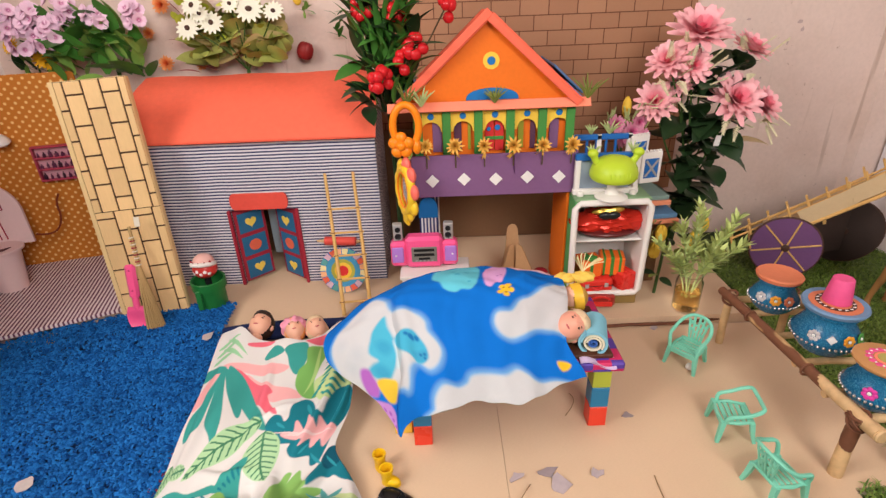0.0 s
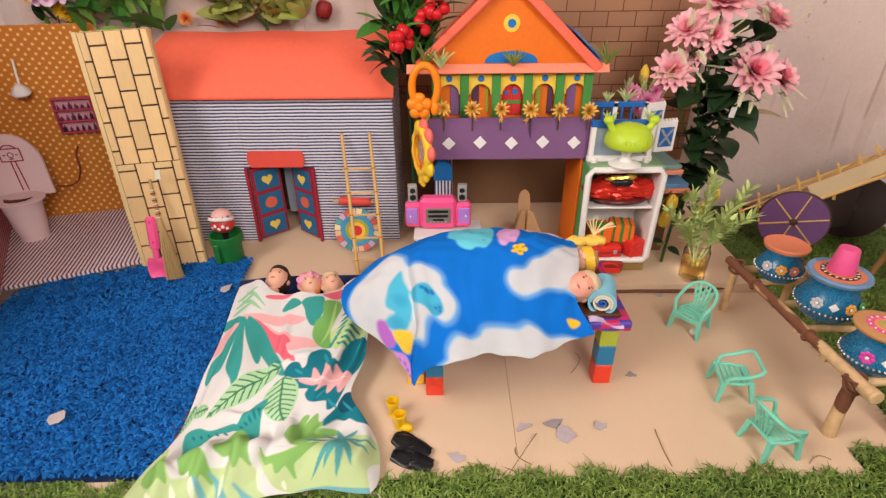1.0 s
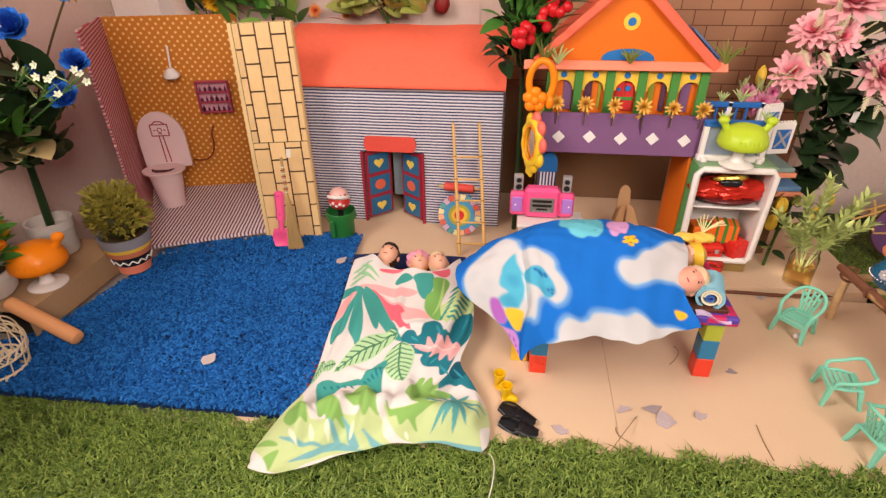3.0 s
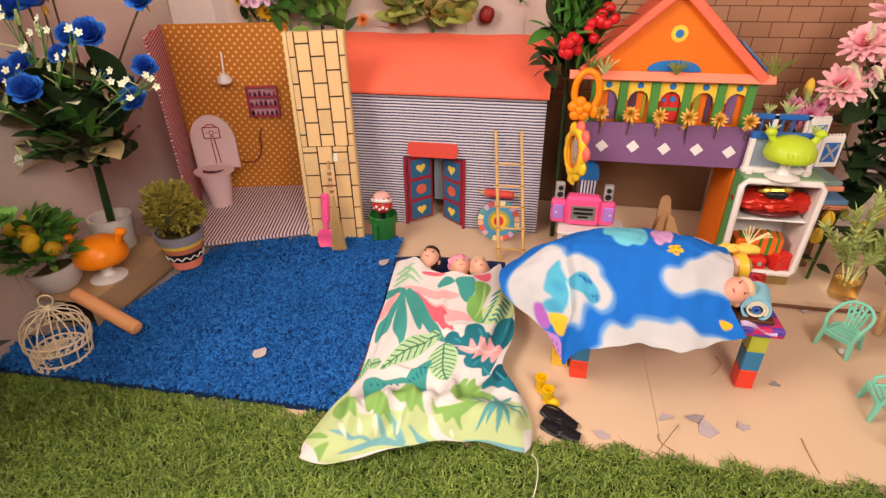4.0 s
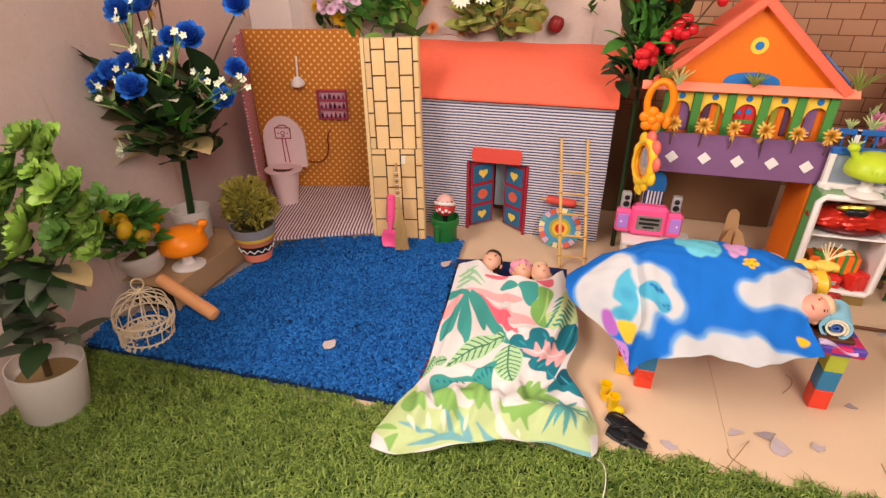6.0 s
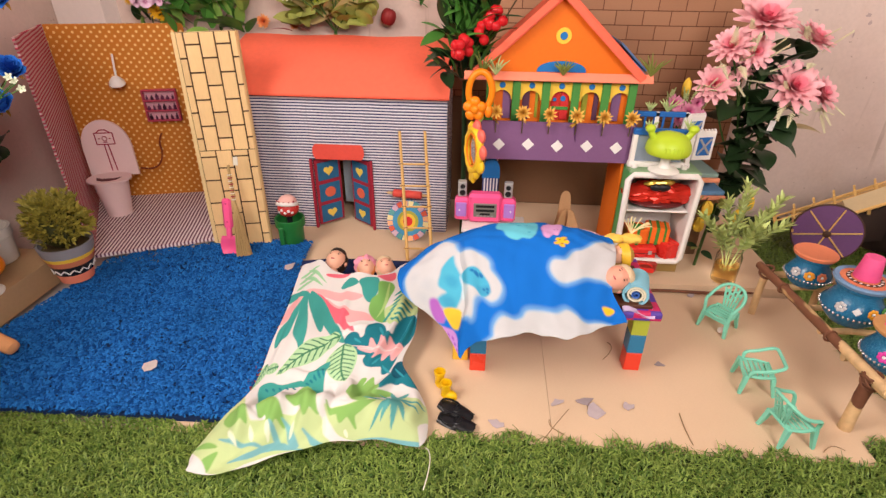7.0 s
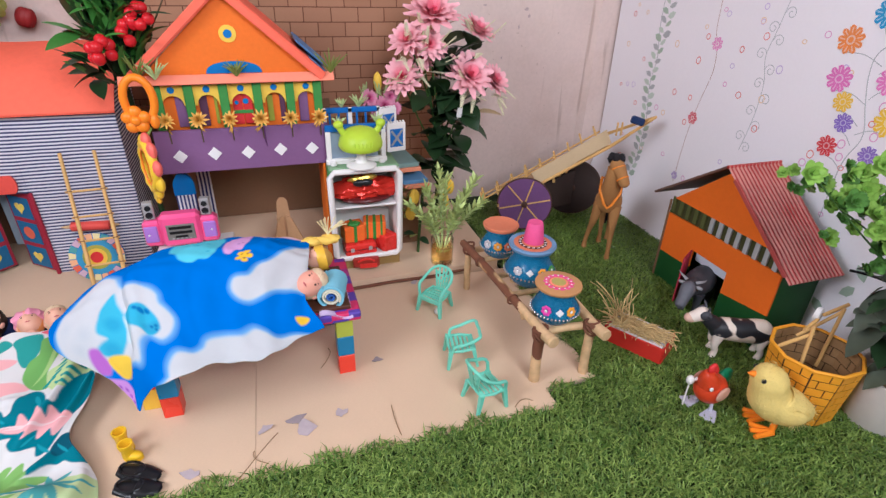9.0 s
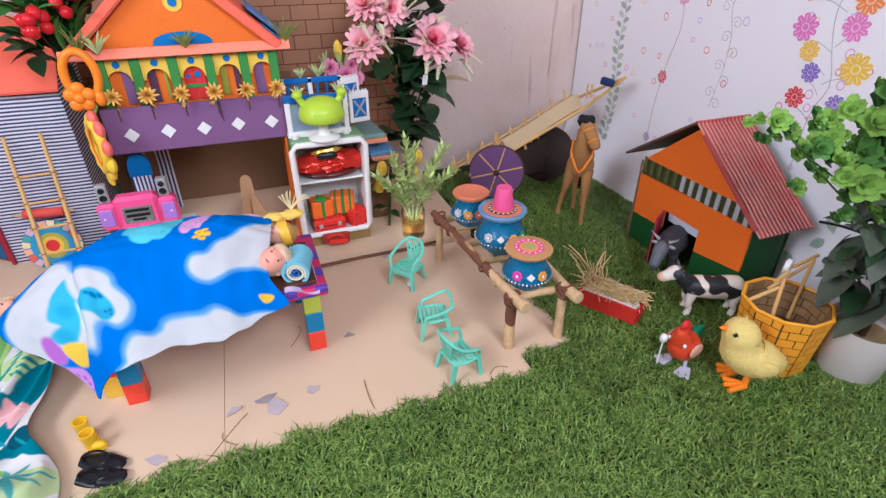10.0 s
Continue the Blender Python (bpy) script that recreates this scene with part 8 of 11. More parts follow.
# ---- animals of painted clay and plush, as toys ----
def body_tube(pts, rs, n_=16, m=None):
    """A smooth limb or trunk, rounded at both ends."""
    P = [Vector(p) for p in pts]
    f = curve_through([(*p, r) for p, r in zip(P, rs)])
    q = f(np.linspace(0, 1, len(P) * 5))
    pts2 = [tuple(a[:3]) for a in q]
    rr = [max(0.0004, a[3]) for a in q]
    return G().tube(pts2, rr, n_, m)


def join(*gs):
    g = G()
    for o in gs:
        g.add(o.v, o.f)
    return g


def toy_animal(name, body, m, label, category):
    return multi(name, body, m, label, category)


n = Nodes("cow_hide")
sp2 = n.noise(26, 1.0)
M_COW = finish(n, n.mix(n.ramp(sp2, 0.425, 0.445), (0.022, 0.022, 0.026), (0.70, 0.60, 0.50)), var=0.06, rough=0.45)
M_NOSE = plain("cow_muzzle", (0.66, 0.42, 0.32), var=0.08, rough=0.5)
M_DGREY = plain("slate_grey", (0.055, 0.055, 0.065), var=0.2, rough=0.5)
trunk = join(body_tube([(-0.045, 0, 0.044), (-0.036, 0, 0.045), (-0.008, 0, 0.044), (0.026, 0, 0.046), (0.042, 0, 0.046), (0.047, 0, 0.045)], [0.003, 0.0175, 0.0185, 0.017, 0.0125, 0.003]),
             body_tube([(0.034, 0, 0.048), (0.050, 0, 0.060), (0.060, 0, 0.066)], [0.013, 0.0105, 0.0085]))
headg = join(body_tube([(0.050, 0, 0.068), (0.060, 0, 0.070), (0.072, 0, 0.064), (0.080, 0, 0.060), (0.083, 0, 0.059)], [0.003, 0.0105, 0.0085, 0.0068, 0.002]))
legs = G()
for x, y in ((0.033, 0.010), (0.030, -0.010), (-0.034, 0.010), (-0.036, -0.010)):
    lg = body_tube([(x, y, 0.040), (x + 0.002, y, 0.022), (x - 0.001, y, 0.012), (x + 0.001, y, 0.0005)], [0.0085, 0.0056, 0.0044, 0.0052], 10)
    legs.add(lg.v, lg.f)
ears = G()
for s_ in (-1, 1):
    ears.ell((0.056, s_ * 0.011, 0.074), (0.003, 0.007, 0.0035), 10, 6)
    ears.tube(bez((0.056, s_ * 0.005, 0.078), (0.057, s_ * 0.010, 0.083), (0.060, s_ * 0.010, 0.089), 5), [0.0022, 0.002, 0.0018, 0.0015, 0.001, 0.0005], 6)
tail = G().tube(bez((-0.044, 0, 0.052), (-0.056, 0, 0.046), (-0.052, 0, 0.018), 8), 0.0016, 6)
M_COW_PALE = plain("cow_white", (0.74, 0.64, 0.56), var=0.08, rough=0.5)
patches = G()
for s_ in (-1, 1):
    patches.ell((0.060, s_ * 0.0085, 0.0715), (0.0085, 0.0050, 0.0075), 12, 8)
toy_animal("toy_cow", [(trunk, M_COW), (headg, M_COW_PALE), (patches, M_DGREY), (legs, M_COW_PALE), (ears, M_DGREY), (tail, M_DGREY), (G().ell((0.077, 0, 0.0615), (0.0095, 0.0082, 0.0074), 14, 10), M_NOSE)],
           at(0.824, 0.414, 0.002, 158) @ Matrix.Scale(1.08, 4), "black and white painted toy cow standing on the turf", "toy animal")
bh = join(body_tube([(-0.05, 0, 0.055), (-0.03, 0, 0.055), (0.01, 0, 0.056), (0.032, 0, 0.058)], [0.004, 0.022, 0.024, 0.016]), body_tube([(0.022, 0, 0.060), (0.044, 0, 0.066), (0.054, 0, 0.062)], [0.016, 0.012, 0.010]))
bhd = join(body_tube([(0.044, 0, 0.070), (0.056, 0, 0.068), (0.070, 0, 0.052), (0.080, 0, 0.040), (0.083, 0, 0.037)], [0.003, 0.0125, 0.0105, 0.0085, 0.002]))
bl = G()
for x, y in ((0.024, 0.012), (0.024, -0.012), (-0.034, 0.012), (-0.034, -0.012)):
    lg = body_tube([(x, y, 0.045), (x, y, 0.02), (x, y, 0.0005)], [0.010, 0.006, 0.006], 10)
    bl.add(lg.v, lg.f)
bhn = G()
for s_ in (-1, 1):
    bhn.tube(bez((0.050, s_ * 0.008, 0.078), (0.046, s_ * 0.020, 0.082), (0.054, s_ * 0.024, 0.092), 6), [0.003, 0.0028, 0.0025, 0.002, 0.0016, 0.001, 0.0005], 8)
    bhn.ell((0.050, s_ * 0.015, 0.070), (0.003, 0.007, 0.0035), 10, 6)
toy_animal("toy_buffalo", [(bh, M_DGREY), (bhd, plain("grey_muzzle", (0.12, 0.12, 0.14), var=0.2, rough=0.5)), (bl, M_DGREY), (bhn, plain("horn_grey", (0.30, 0.29, 0.30), var=0.1))],
           at(0.856, 0.546, 0.002, 208), "slate grey toy buffalo looking out of the barn door", "toy animal")

M_HORSE = plain("tan_flock", (0.36, 0.17, 0.055), var=0.14, big=30, fine=400, rough=0.85, bump=0.4)
M_MANE = plain("black_mane", (0.012, 0.010, 0.012), var=0.3, fine=400, rough=0.8)
M_REIN = plain("orange_strap", (0.72, 0.22, 0.02), var=0.08, rough=0.6)
ht = join(body_tube([(-0.055, 0, 0.122), (-0.045, 0, 0.122), (-0.01, 0, 0.118), (0.03, 0, 0.122), (0.044, 0, 0.124)], [0.006, 0.0205, 0.0215, 0.0245, 0.014]),
          body_tube([(0.026, 0, 0.128), (0.044, 0, 0.155), (0.052, 0, 0.182), (0.054, 0, 0.200)], [0.0215, 0.0165, 0.0130, 0.0115]),
          body_tube([(0.042, -0.004, 0.206), (0.052, 0.002, 0.206), (0.062, 0.014, 0.189), (0.068, 0.022, 0.174), (0.069, 0.024, 0.170)], [0.003, 0.0125, 0.0105, 0.0085, 0.002]))
for x, y, st, sp in ((0.032, 0.014, 0.012, 0.002), (0.030, -0.014, -0.022, -0.016), (-0.042, 0.009, -0.006, 0.000), (-0.040, -0.009, 0.010, 0.004)):
    lg = body_tube([(x, y, 0.115), (x + 0.003 + st * 0.4, y + sp * 0.4, 0.075), (x - 0.001 + st * 0.7, y + sp * 0.7, 0.050), (x + 0.001 + st, y + sp, 0.018), (x + 0.003 + st, y + sp, 0.0008)], [0.0115, 0.0072, 0.0050, 0.0040, 0.0058], 10)
    ht.add(lg.v, lg.f)
hm = join(body_tube([(0.060, 0, 0.214), (0.050, 0, 0.218), (0.040, 0, 0.205), (0.030, 0, 0.170), (0.012, 0, 0.145)], [0.003, 0.0095, 0.008, 0.007, 0.003], 10),
          body_tube([(-0.052, 0, 0.130), (-0.072, 0, 0.110), (-0.074, 0, 0.06), (-0.070, 0, 0.03)], [0.004, 0.008, 0.008, 0.002], 10))
for s_ in (-1, 1):
    hm.ell((0.048, s_ * 0.008, 0.216), (0.008, 0.007, 0.010), 10, 8, None, lambda q: 1 + 0.2 * math.sin(q[0] * 9 + q[2] * 7))
hr = G()
hr.tube([(0.026, -0.0185, 0.168), (0.047, -0.0175, 0.148), (0.0530, -0.007, 0.124), (0.0530, 0, 0.116), (0.0530, 0.007, 0.124), (0.047, 0.0175, 0.148), (0.026, 0.0185, 0.168), (0.012, 0, 0.160)], 0.0027, 6, None, True)
hr.torus(0.0100, 0.0017, 16, 6, facing((0.0640, 0.0165, 0.184), (0.45, 0.55, -0.75)))
hr.torus(0.0122, 0.0015, 16, 6, facing((0.056, 0.006, 0.200), (0.5, 0.5, -0.75)))
toy_animal("toy_horse", [(ht, M_HORSE), (hm, M_MANE), (hr, M_REIN)], at(0.816, 0.798, 0.0, -128) @ Matrix.Diagonal((1.06, 1.14, 1.06, 1)), "tan flocked toy horse with black mane and orange strap", "toy animal")

# ---- cart ----
cart = thing("wooden_cart", at(0, 0, 0), "wooden toy bullock cart with purple spoked wheels", "cart")
WC = Vector((0.673, 0.911, 0.078))
WF = Vector((0.842, 0.985, 0.074))
WN = Vector((-0.42, -0.90, 0.05)).normalized()
M_WHEEL = plain("purple_card", (0.145, 0.06, 0.17), var=0.12, rough=0.65)
for far, ctr in ((False, WC), (True, WF)):
    # the far wheel's colour is darkened to stand for the cart's shade
    w = part("wheel", G().lathe([(0.0, -0.002), (0.0605, -0.002), (0.0625, 0.0), (0.0605, 0.002), (0.0, 0.002)], 48, Matrix.Scale(1.12 if far else 1.0, 4)), plain("shaded_wheel_card", (0.045, 0.028, 0.024), var=0.15, rough=0.85) if far else M_WHEEL, cart, "card back of the other wheel, coloured dark for the cart's shade" if far else "purple card disc wheel", facing(ctr, WN))
    part("rim", G().torus(0.0612 * (1.12 if far else 1.0), 0.0024, 48, 8), M_BROW, w, "dark rim")
    if not far:
        for k in range(6):
            a = math.pi / 3 * k + 0.25
            part("spoke", G().tube([(0.006 * math.cos(a), 0.006 * math.sin(a), 0.0036), (0.0585 * math.cos(a), 0.0585 * math.sin(a), 0.0036)], 0.0017, 6), M_BAMBOO, w)
    part("hub", G().lathe([(0.0075, 0.002), (0.0075, 0.006), (0.0045, 0.008), (0.0, 0.008)], 16), M_BROW, w)
part("axle", G().tube([WC - WN * 0.003, WC - WN * 0.06], 0.004, 8), M_STICK, cart)
# dark board added between the wheels in place of the shadow there
A0, A1 = WC - WN * 0.012, WF + WN * 0.012
part("axle_board", G().add([A0 + Vector((0, 0, -0.030)), A1 + Vector((0, 0, -0.040)), A1 + Vector((0, 0, 0.050)), A0 + Vector((0, 0, 0.022))] + [q + Vector((-0.002, 0.005, 0)) for q in (A0 + Vector((0, 0, -0.030)), A1 + Vector((0, 0, -0.040)), A1 + Vector((0, 0, 0.050)), A0 + Vector((0, 0, 0.022)))],
                           [(0, 1, 2, 3), (7, 6, 5, 4), (0, 4, 5, 1), (1, 5, 6, 2), (2, 6, 7, 3), (3, 7, 4, 0)]), plain("cart_shade_card", (0.05, 0.03, 0.025), var=0.15, rough=0.85), cart, "added dark board standing for the shade under the cart bed", smooth=False)
S0, S1, TIP = Vector((0.608, 0.925, 0.070)), Vector((0.890, 0.925, 0.196)), Vector((0.946, 0.862, 0.277))
dv = Vector((0.05, 0.10, 0.0))
for k in (0, 1):
    part("shaft", G().tube([S0.lerp(S1, 0.34 if k == 0 else 0.0) + dv * k, S1 + dv * k * 0.9, TIP], [0.0035, 0.004, 0.003], 8), M_BAMBOO, cart)
M_PALEBOX = plain("pale_card", (0.52, 0.38, 0.22), var=0.08, rough=0.7)
bed_f = lambda u, v: tuple(S0.lerp(S1, 0.12 + 0.86 * u) + dv * v + Vector((0, 0, 0.001)))
g = G().grid(8, 4, bed_f)
g.grid(8, 4, lambda u, v: tuple(Vector(bed_f(1 - u, v)) - Vector((0, 0, 0.003))))
part("bed_floor", g, M_PALEBOX, cart, "pale card floor", smooth=False)
WV = Vector((-0.014, 0.024, 0.020))


def cart_panel(u0, u1, w, lift):
    o = Vector((0, 0, lift))
    q = [S0.lerp(S1, u0) + o, S0.lerp(S1, u1) + o, S0.lerp(S1, u1) + o + w, S0.lerp(S1, u0) + o + w * 0.9]
    nn = Vector((0.001, 0.003, -0.002))
    part("side_panel", G().add([*q, *[p + nn for p in q]], [(0, 1, 2, 3), (7, 6, 5, 4), (0, 4, 5, 1), (1, 5, 6, 2), (2, 6, 7, 3), (3, 7, 4, 0)]), M_PALEBOX, cart, "pale card side panel", smooth=False)


cart_panel(0.36, 0.70, Vector((-0.016, 0.012, 0.026)), 0.003)
cart_panel(0.66, 1.0, Vector((-0.008, 0.016, 0.028)), 0.007)
for k in (0, 1):
    for i in range(9):
        b = S0.lerp(S1, -0.04 + 0.125 * i) + dv * k * 0.25 + WV * (0.86 + 0.25 * (i > 6))
        part("stake", G().box((0, 0, 0.006), (0.0085, 0.0040, 0.022 if i % 3 else 0.028), 0.0005, facing(b, (-0.34, 0.22, 1.0))), M_BAMBOO, cart)
    part("rail", G().tube([S0 - Vector((0.012, 0, 0.004)) + dv * k * 0.25 + WV * 0.9, S0.lerp(S1, 0.5) + dv * k * 0.25 + WV * 0.95, S0.lerp(S1, 1.0) + dv * k * 0.25 + WV * 1.05], 0.0022, 6), M_BAMBOO, cart)
for u in (0.02, 0.22, 0.45, 0.66, 0.98):
    part("cross_bar", G().tube([S0.lerp(S1, u), S0.lerp(S1, u) + dv], 0.0022, 6), M_BAMBOO, cart)
for x, y, z in ((0.79, 0.955, 0.16), (0.80, 0.965, 0.155), (0.772, 0.95, 0.155), (0.755, 0.945, 0.145)):
    part("loose_slat", G().box((0, 0, -0.016), (0.006, 0.002, 0.036), 0.0004, pose(x, y, z, rnd(-15, 15), rnd(-25, 25), rnd(-30, 30))), M_BAMBOO, cart)
part("yoke", G().box((0, 0, 0), (0.030, 0.012, 0.016), 0.003, pose(0.908, 0.872, 0.268, 0, 12, -40)), plain("navy_pad", (0.012, 0.03, 0.10), var=0.1), cart, "navy blue yoke pad")
for s_ in (-1, 1):
    part("yoke_peg", G().tube([(0.878 + s_ * 0.006, 0.89, 0.232), (0.876 + s_ * 0.006, 0.888, 0.262)], 0.0022, 6), M_BAMBOO, cart)

# ---- chick, hen, well ----
M_CHICK = plain("yellow_plush", (0.83, 0.63, 0.20), var=0.12, big=50, fine=500, rough=0.95, bump=0.8, dist=0.002)
fz = lambda q: 1 + 0.025 * math.sin(q[0] * 23 + q[1] * 9) * math.sin(q[2] * 21) + 0.02 * math.sin(q[1] * 37)
SPINE = [(-0.056, 0, 0.036), (-0.046, 0, 0.040), (-0.028, 0, 0.044), (-0.006, 0, 0.050), (0.008, 0, 0.060), (0.014, 0, 0.076), (0.018, 0, 0.092), (0.020, 0, 0.106), (0.020, 0, 0.115)]
cb = body_tube(SPINE, [0.004, 0.016, 0.0265, 0.031, 0.0300, 0.0255, 0.0245, 0.0175, 0.003], 24)
for s_ in (-1, 1):
    cb.ell((-0.014, s_ * 0.026, 0.048), (0.022, 0.006, 0.014), 18, 12, None, fz)
ck = join(G().lathe([(0.006, 0), (0.004, 0.006), (0.0, 0.012)], 10, facing((0.038, 0, 0.096), (1, 0, 0.1))))
chick = thing("plush_chick", at(0.742, 0.272, 0.004, 152) @ Matrix.Scale(0.93, 4), "fluffy yellow plush chick with orange feet", "toy animal")
part("body", cb, M_CHICK, chick)
part("beak", ck, M_ORANGE_P, chick, "small orange beak")
for s_ in (-1, 1):
    ft = G().tube([(-0.006, s_ * 0.013, 0.026), (-0.004, s_ * 0.015, 0.006)], 0.0045, 8)
    for t in (-0.45, 0.0, 0.45):
        ft.tube([(-0.006, s_ * 0.015, 0.006), (-0.006 + 0.030 * math.cos(t), s_ * 0.015 + 0.030 * math.sin(t), 0.004)], [0.0055, 0.0036], 8)
    part("foot", ft, M_ORANGE_P, chick, "orange three-toed foot")
    part("eye", G().ell((0.033, s_ * 0.0165, 0.098), (0.0032, 0.0032, 0.0036), 10, 8), M_BLACK, chick)
fuzz = np.random.RandomState(8)
fg = G()
for i in range(3600):
    p = Vector(cb.v[fuzz.randint(len(cb.v))]) + Vector(fuzz.normal(size=3)) * 0.0022
    c = min((Vector(q) for q in SPINE), key=lambda q: (q - p).length)
    d = (p - c).normalized()
    s1 = d.orthogonal().normalized() * 0.0008
    tip = p + d * fuzz.uniform(0.0008, 0.0026) + Vector((-0.001, 0, -0.0012))
    fg.add([p - s1, p + s1, tip], [(0, 1, 2)])
ob = part("fluff", fg, plain("yellow_fibre", (0.85, 0.66, 0.24), var=0.1, rough=0.95, bump=0), chick, "soft yellow plush fibres")
ob["kind"] = "stuff"

M_HEN = plain("red_lacquer", (0.60, 0.055, 0.015), var=0.14, big=60, rough=0.35)
hb = join(G().ell((0, 0, 0.032), (0.0225, 0.019, 0.0205), 22, 14), body_tube([(0.008, 0, 0.044), (0.013, 0, 0.056), (0.014, 0, 0.064)], [0.014, 0.0105, 0.006]))
hc = join(G().ell((0.010, 0, 0.068), (0.008, 0.004, 0.007), 12, 8), G().ell((0.005, 0, 0.062), (0.008, 0.004, 0.006), 12, 8))
hw = G()
for s_ in (-1, 1):
    hw.ell((0.002, s_ * 0.018, 0.036), (0.013, 0.003, 0.010), 14, 8)
hl = G()
for s_ in (-1, 1):
    hl.tube([(0.002, s_ * 0.009, 0.016), (0.004, s_ * 0.011, 0.003)], 0.0022, 8)
    hl.prism([(0.0, -0.005), (0.020, -0.009), (0.021, -0.003), (0.023, 0.0), (0.021, 0.004), (0.019, 0.010), (0.0, 0.005)], 0.001, 0.004, at(0.0, s_ * 0.012, 0.0, s_ * 14))
tl_ = join(G().ell((-0.024, 0, 0.040), (0.016, 0.006, 0.013), 16, 10))
hk = G().tube([(0.026, -0.014, 0.002), (0.026, -0.014, 0.040)], 0.001, 6).ell((0.026, -0.014, 0.045), (0.0055, 0.005, 0.0065), 10, 8)
heye = G()
for s_ in (-1, 1):
    heye.ell((0.019, s_ * 0.011, 0.046), (0.003, 0.0022, 0.003), 10, 6)
multi("toy_hen", [(hb, M_HEN), (hc, M_RED), (hw, plain("hen_wing", (0.66, 0.36, 0.26), var=0.15, rough=0.4)), (hl, plain("pale_lilac_plastic", (0.52, 0.50, 0.60), var=0.08)),
                  (tl_, plain("hen_tail", (0.01, 0.22, 0.10), var=0.1, rough=0.35)), (hk, M_WHITE_PLASTIC), (heye, M_WHITE_PLASTIC)],
      at(0.692, 0.329, 0.002, 192) @ Matrix.Scale(1.12, 4), "red lacquered toy hen with a green tail and pale feet", "toy animal")

well = thing("brick_well", at(0.828, 0.299, 0.002), "yellow card toy well marked with bricks and stick uprights", "well")
NF, RT, RB, WH = 10, 0.0580, 0.049, 0.098
M_WELL = plain("yellow_brick_card", (0.80, 0.34, 0.015), var=0.08, rough=0.6, rand=0.05)
# inner bricks get a darker colour for the shade inside the well
M_WELL_SHADED = plain("well_inside_shaded", (0.30, 0.17, 0.07), var=0.15, rough=0.7, rand=0.05)
part("wall", G().lathe([(RB, 0), (RT, WH), (RT - 0.004, WH), (RB - 0.004, 0.004)], NF), M_JOINT, well, "dark joint lines", smooth=False)
part("rim", G().tube([((RT - 0.001) * math.cos(2 * math.pi * i / NF), (RT - 0.001) * math.sin(2 * math.pi * i / NF), WH) for i in range(NF)], 0.0028, 6, None, True), M_WELL, well)
rows = 7
for f_ in range(NF):
    a0, a1 = 2 * math.pi * f_ / NF, 2 * math.pi * (f_ + 1) / NF
    for r_ in range(rows):
        z0, z1 = WH * r_ / rows + 0.0008, WH * (r_ + 1) / rows - 0.0008
        cuts = (0.03, 0.28, 0.33, 0.97) if r_ % 2 else (0.03, 0.62, 0.67, 0.97)
        for c in range(0, len(cuts), 2):
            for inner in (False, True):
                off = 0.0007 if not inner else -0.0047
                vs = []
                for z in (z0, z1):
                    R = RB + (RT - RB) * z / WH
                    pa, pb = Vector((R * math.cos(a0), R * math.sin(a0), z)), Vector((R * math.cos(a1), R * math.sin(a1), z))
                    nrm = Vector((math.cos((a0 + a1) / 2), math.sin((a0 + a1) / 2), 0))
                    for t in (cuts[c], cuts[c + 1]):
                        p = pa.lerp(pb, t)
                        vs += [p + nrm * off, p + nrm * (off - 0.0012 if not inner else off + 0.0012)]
                part("brick", G().add(vs, [(0, 2, 6, 4), (1, 5, 7, 3), (0, 1, 3, 2), (4, 6, 7, 5), (0, 4, 5, 1), (2, 3, 7, 6)]), M_WELL_SHADED if inner else M_WELL, well, "", smooth=False)
for a, b in (((-0.030, -0.008, 0.05), (-0.010, 0.010, 0.132)), ((-0.050, 0.022, 0.097), (-0.008, 0.008, 0.122)), ((0.036, 0.012, 0.05), (0.050, 0.018, 0.146)), ((0.012, 0.040, 0.090), (0.052, 0.018, 0.142)), ((-0.020, 0.014, 0.126), (0.018, 0.026, 0.128)), ((0.026, 0.026, 0.134), (0.066, 0.024, 0.146))):
    part("stick", G().tube([a, b], 0.0026, 8), M_BAMBOO, well)
part("bobbin", G().lathe([(0.009, -0.004), (0.0105, -0.003), (0.0105, 0.003), (0.009, 0.004)], 20, pose(0.024, 0.032, 0.132, 90, 0, 20)), M_WHITE, well, "white paper disc")

# ---- plants and flowers ----
def leaf_mesh(name, L, W, mat_, curl=0.25, cup=0.15, n_=6, wavy=0.0):
    """A leaf along +y from its stalk, bent down at the tip."""
    g = G()

    def f(u, v):
        w = W / 2 * (math.sin(math.pi * min(1.0, (0.04 + 0.96 * v)) ** 0.8) ** 0.8)
        x = (2 * u - 1) * w
        return (x, L * v * (1 - 0.12 * v * curl), L * (0.25 * v - curl * v * v) + cup * abs(x) + wavy * math.sin(v * 14) * abs(2 * u - 1))
    g.grid(4, n_, f)
    return g.mesh(name, mat_)


def placed(name, data, parent, p, d, s=1.0, spin=0.0):
    """A shared mesh set at p with its +y along d."""
    d = Vector(d).normalized()
    q = d.to_track_quat('Y', 'Z').to_matrix().to_4x4()
    return part(name, data, None, parent, "", Matrix.Translation(p) @ q @ Matrix.Rotation(spin, 4, 'Y') @ Matrix.Diagonal((s, s, s, 1)))


def leafmat(name, col, rough=0.4, var=0.18):
    return plain(name, col, var=var, big=25, fine=150, rough=rough, bump=0.25, rand=0.22)


M_LEAF_DK = leafmat("dark_leaf", (0.020, 0.046, 0.016), 0.4)
M_LEAF = leafmat("green_leaf", (0.065, 0.21, 0.035))
M_LEAF_LT = leafmat("light_leaf", (0.22, 0.38, 0.08))
M_LEAF_OLIVE = leafmat("olive_leaf", (0.36, 0.38, 0.10))
M_LEAF_BRONZE = leafmat("bronze_leaf", (0.44, 0.33, 0.16))
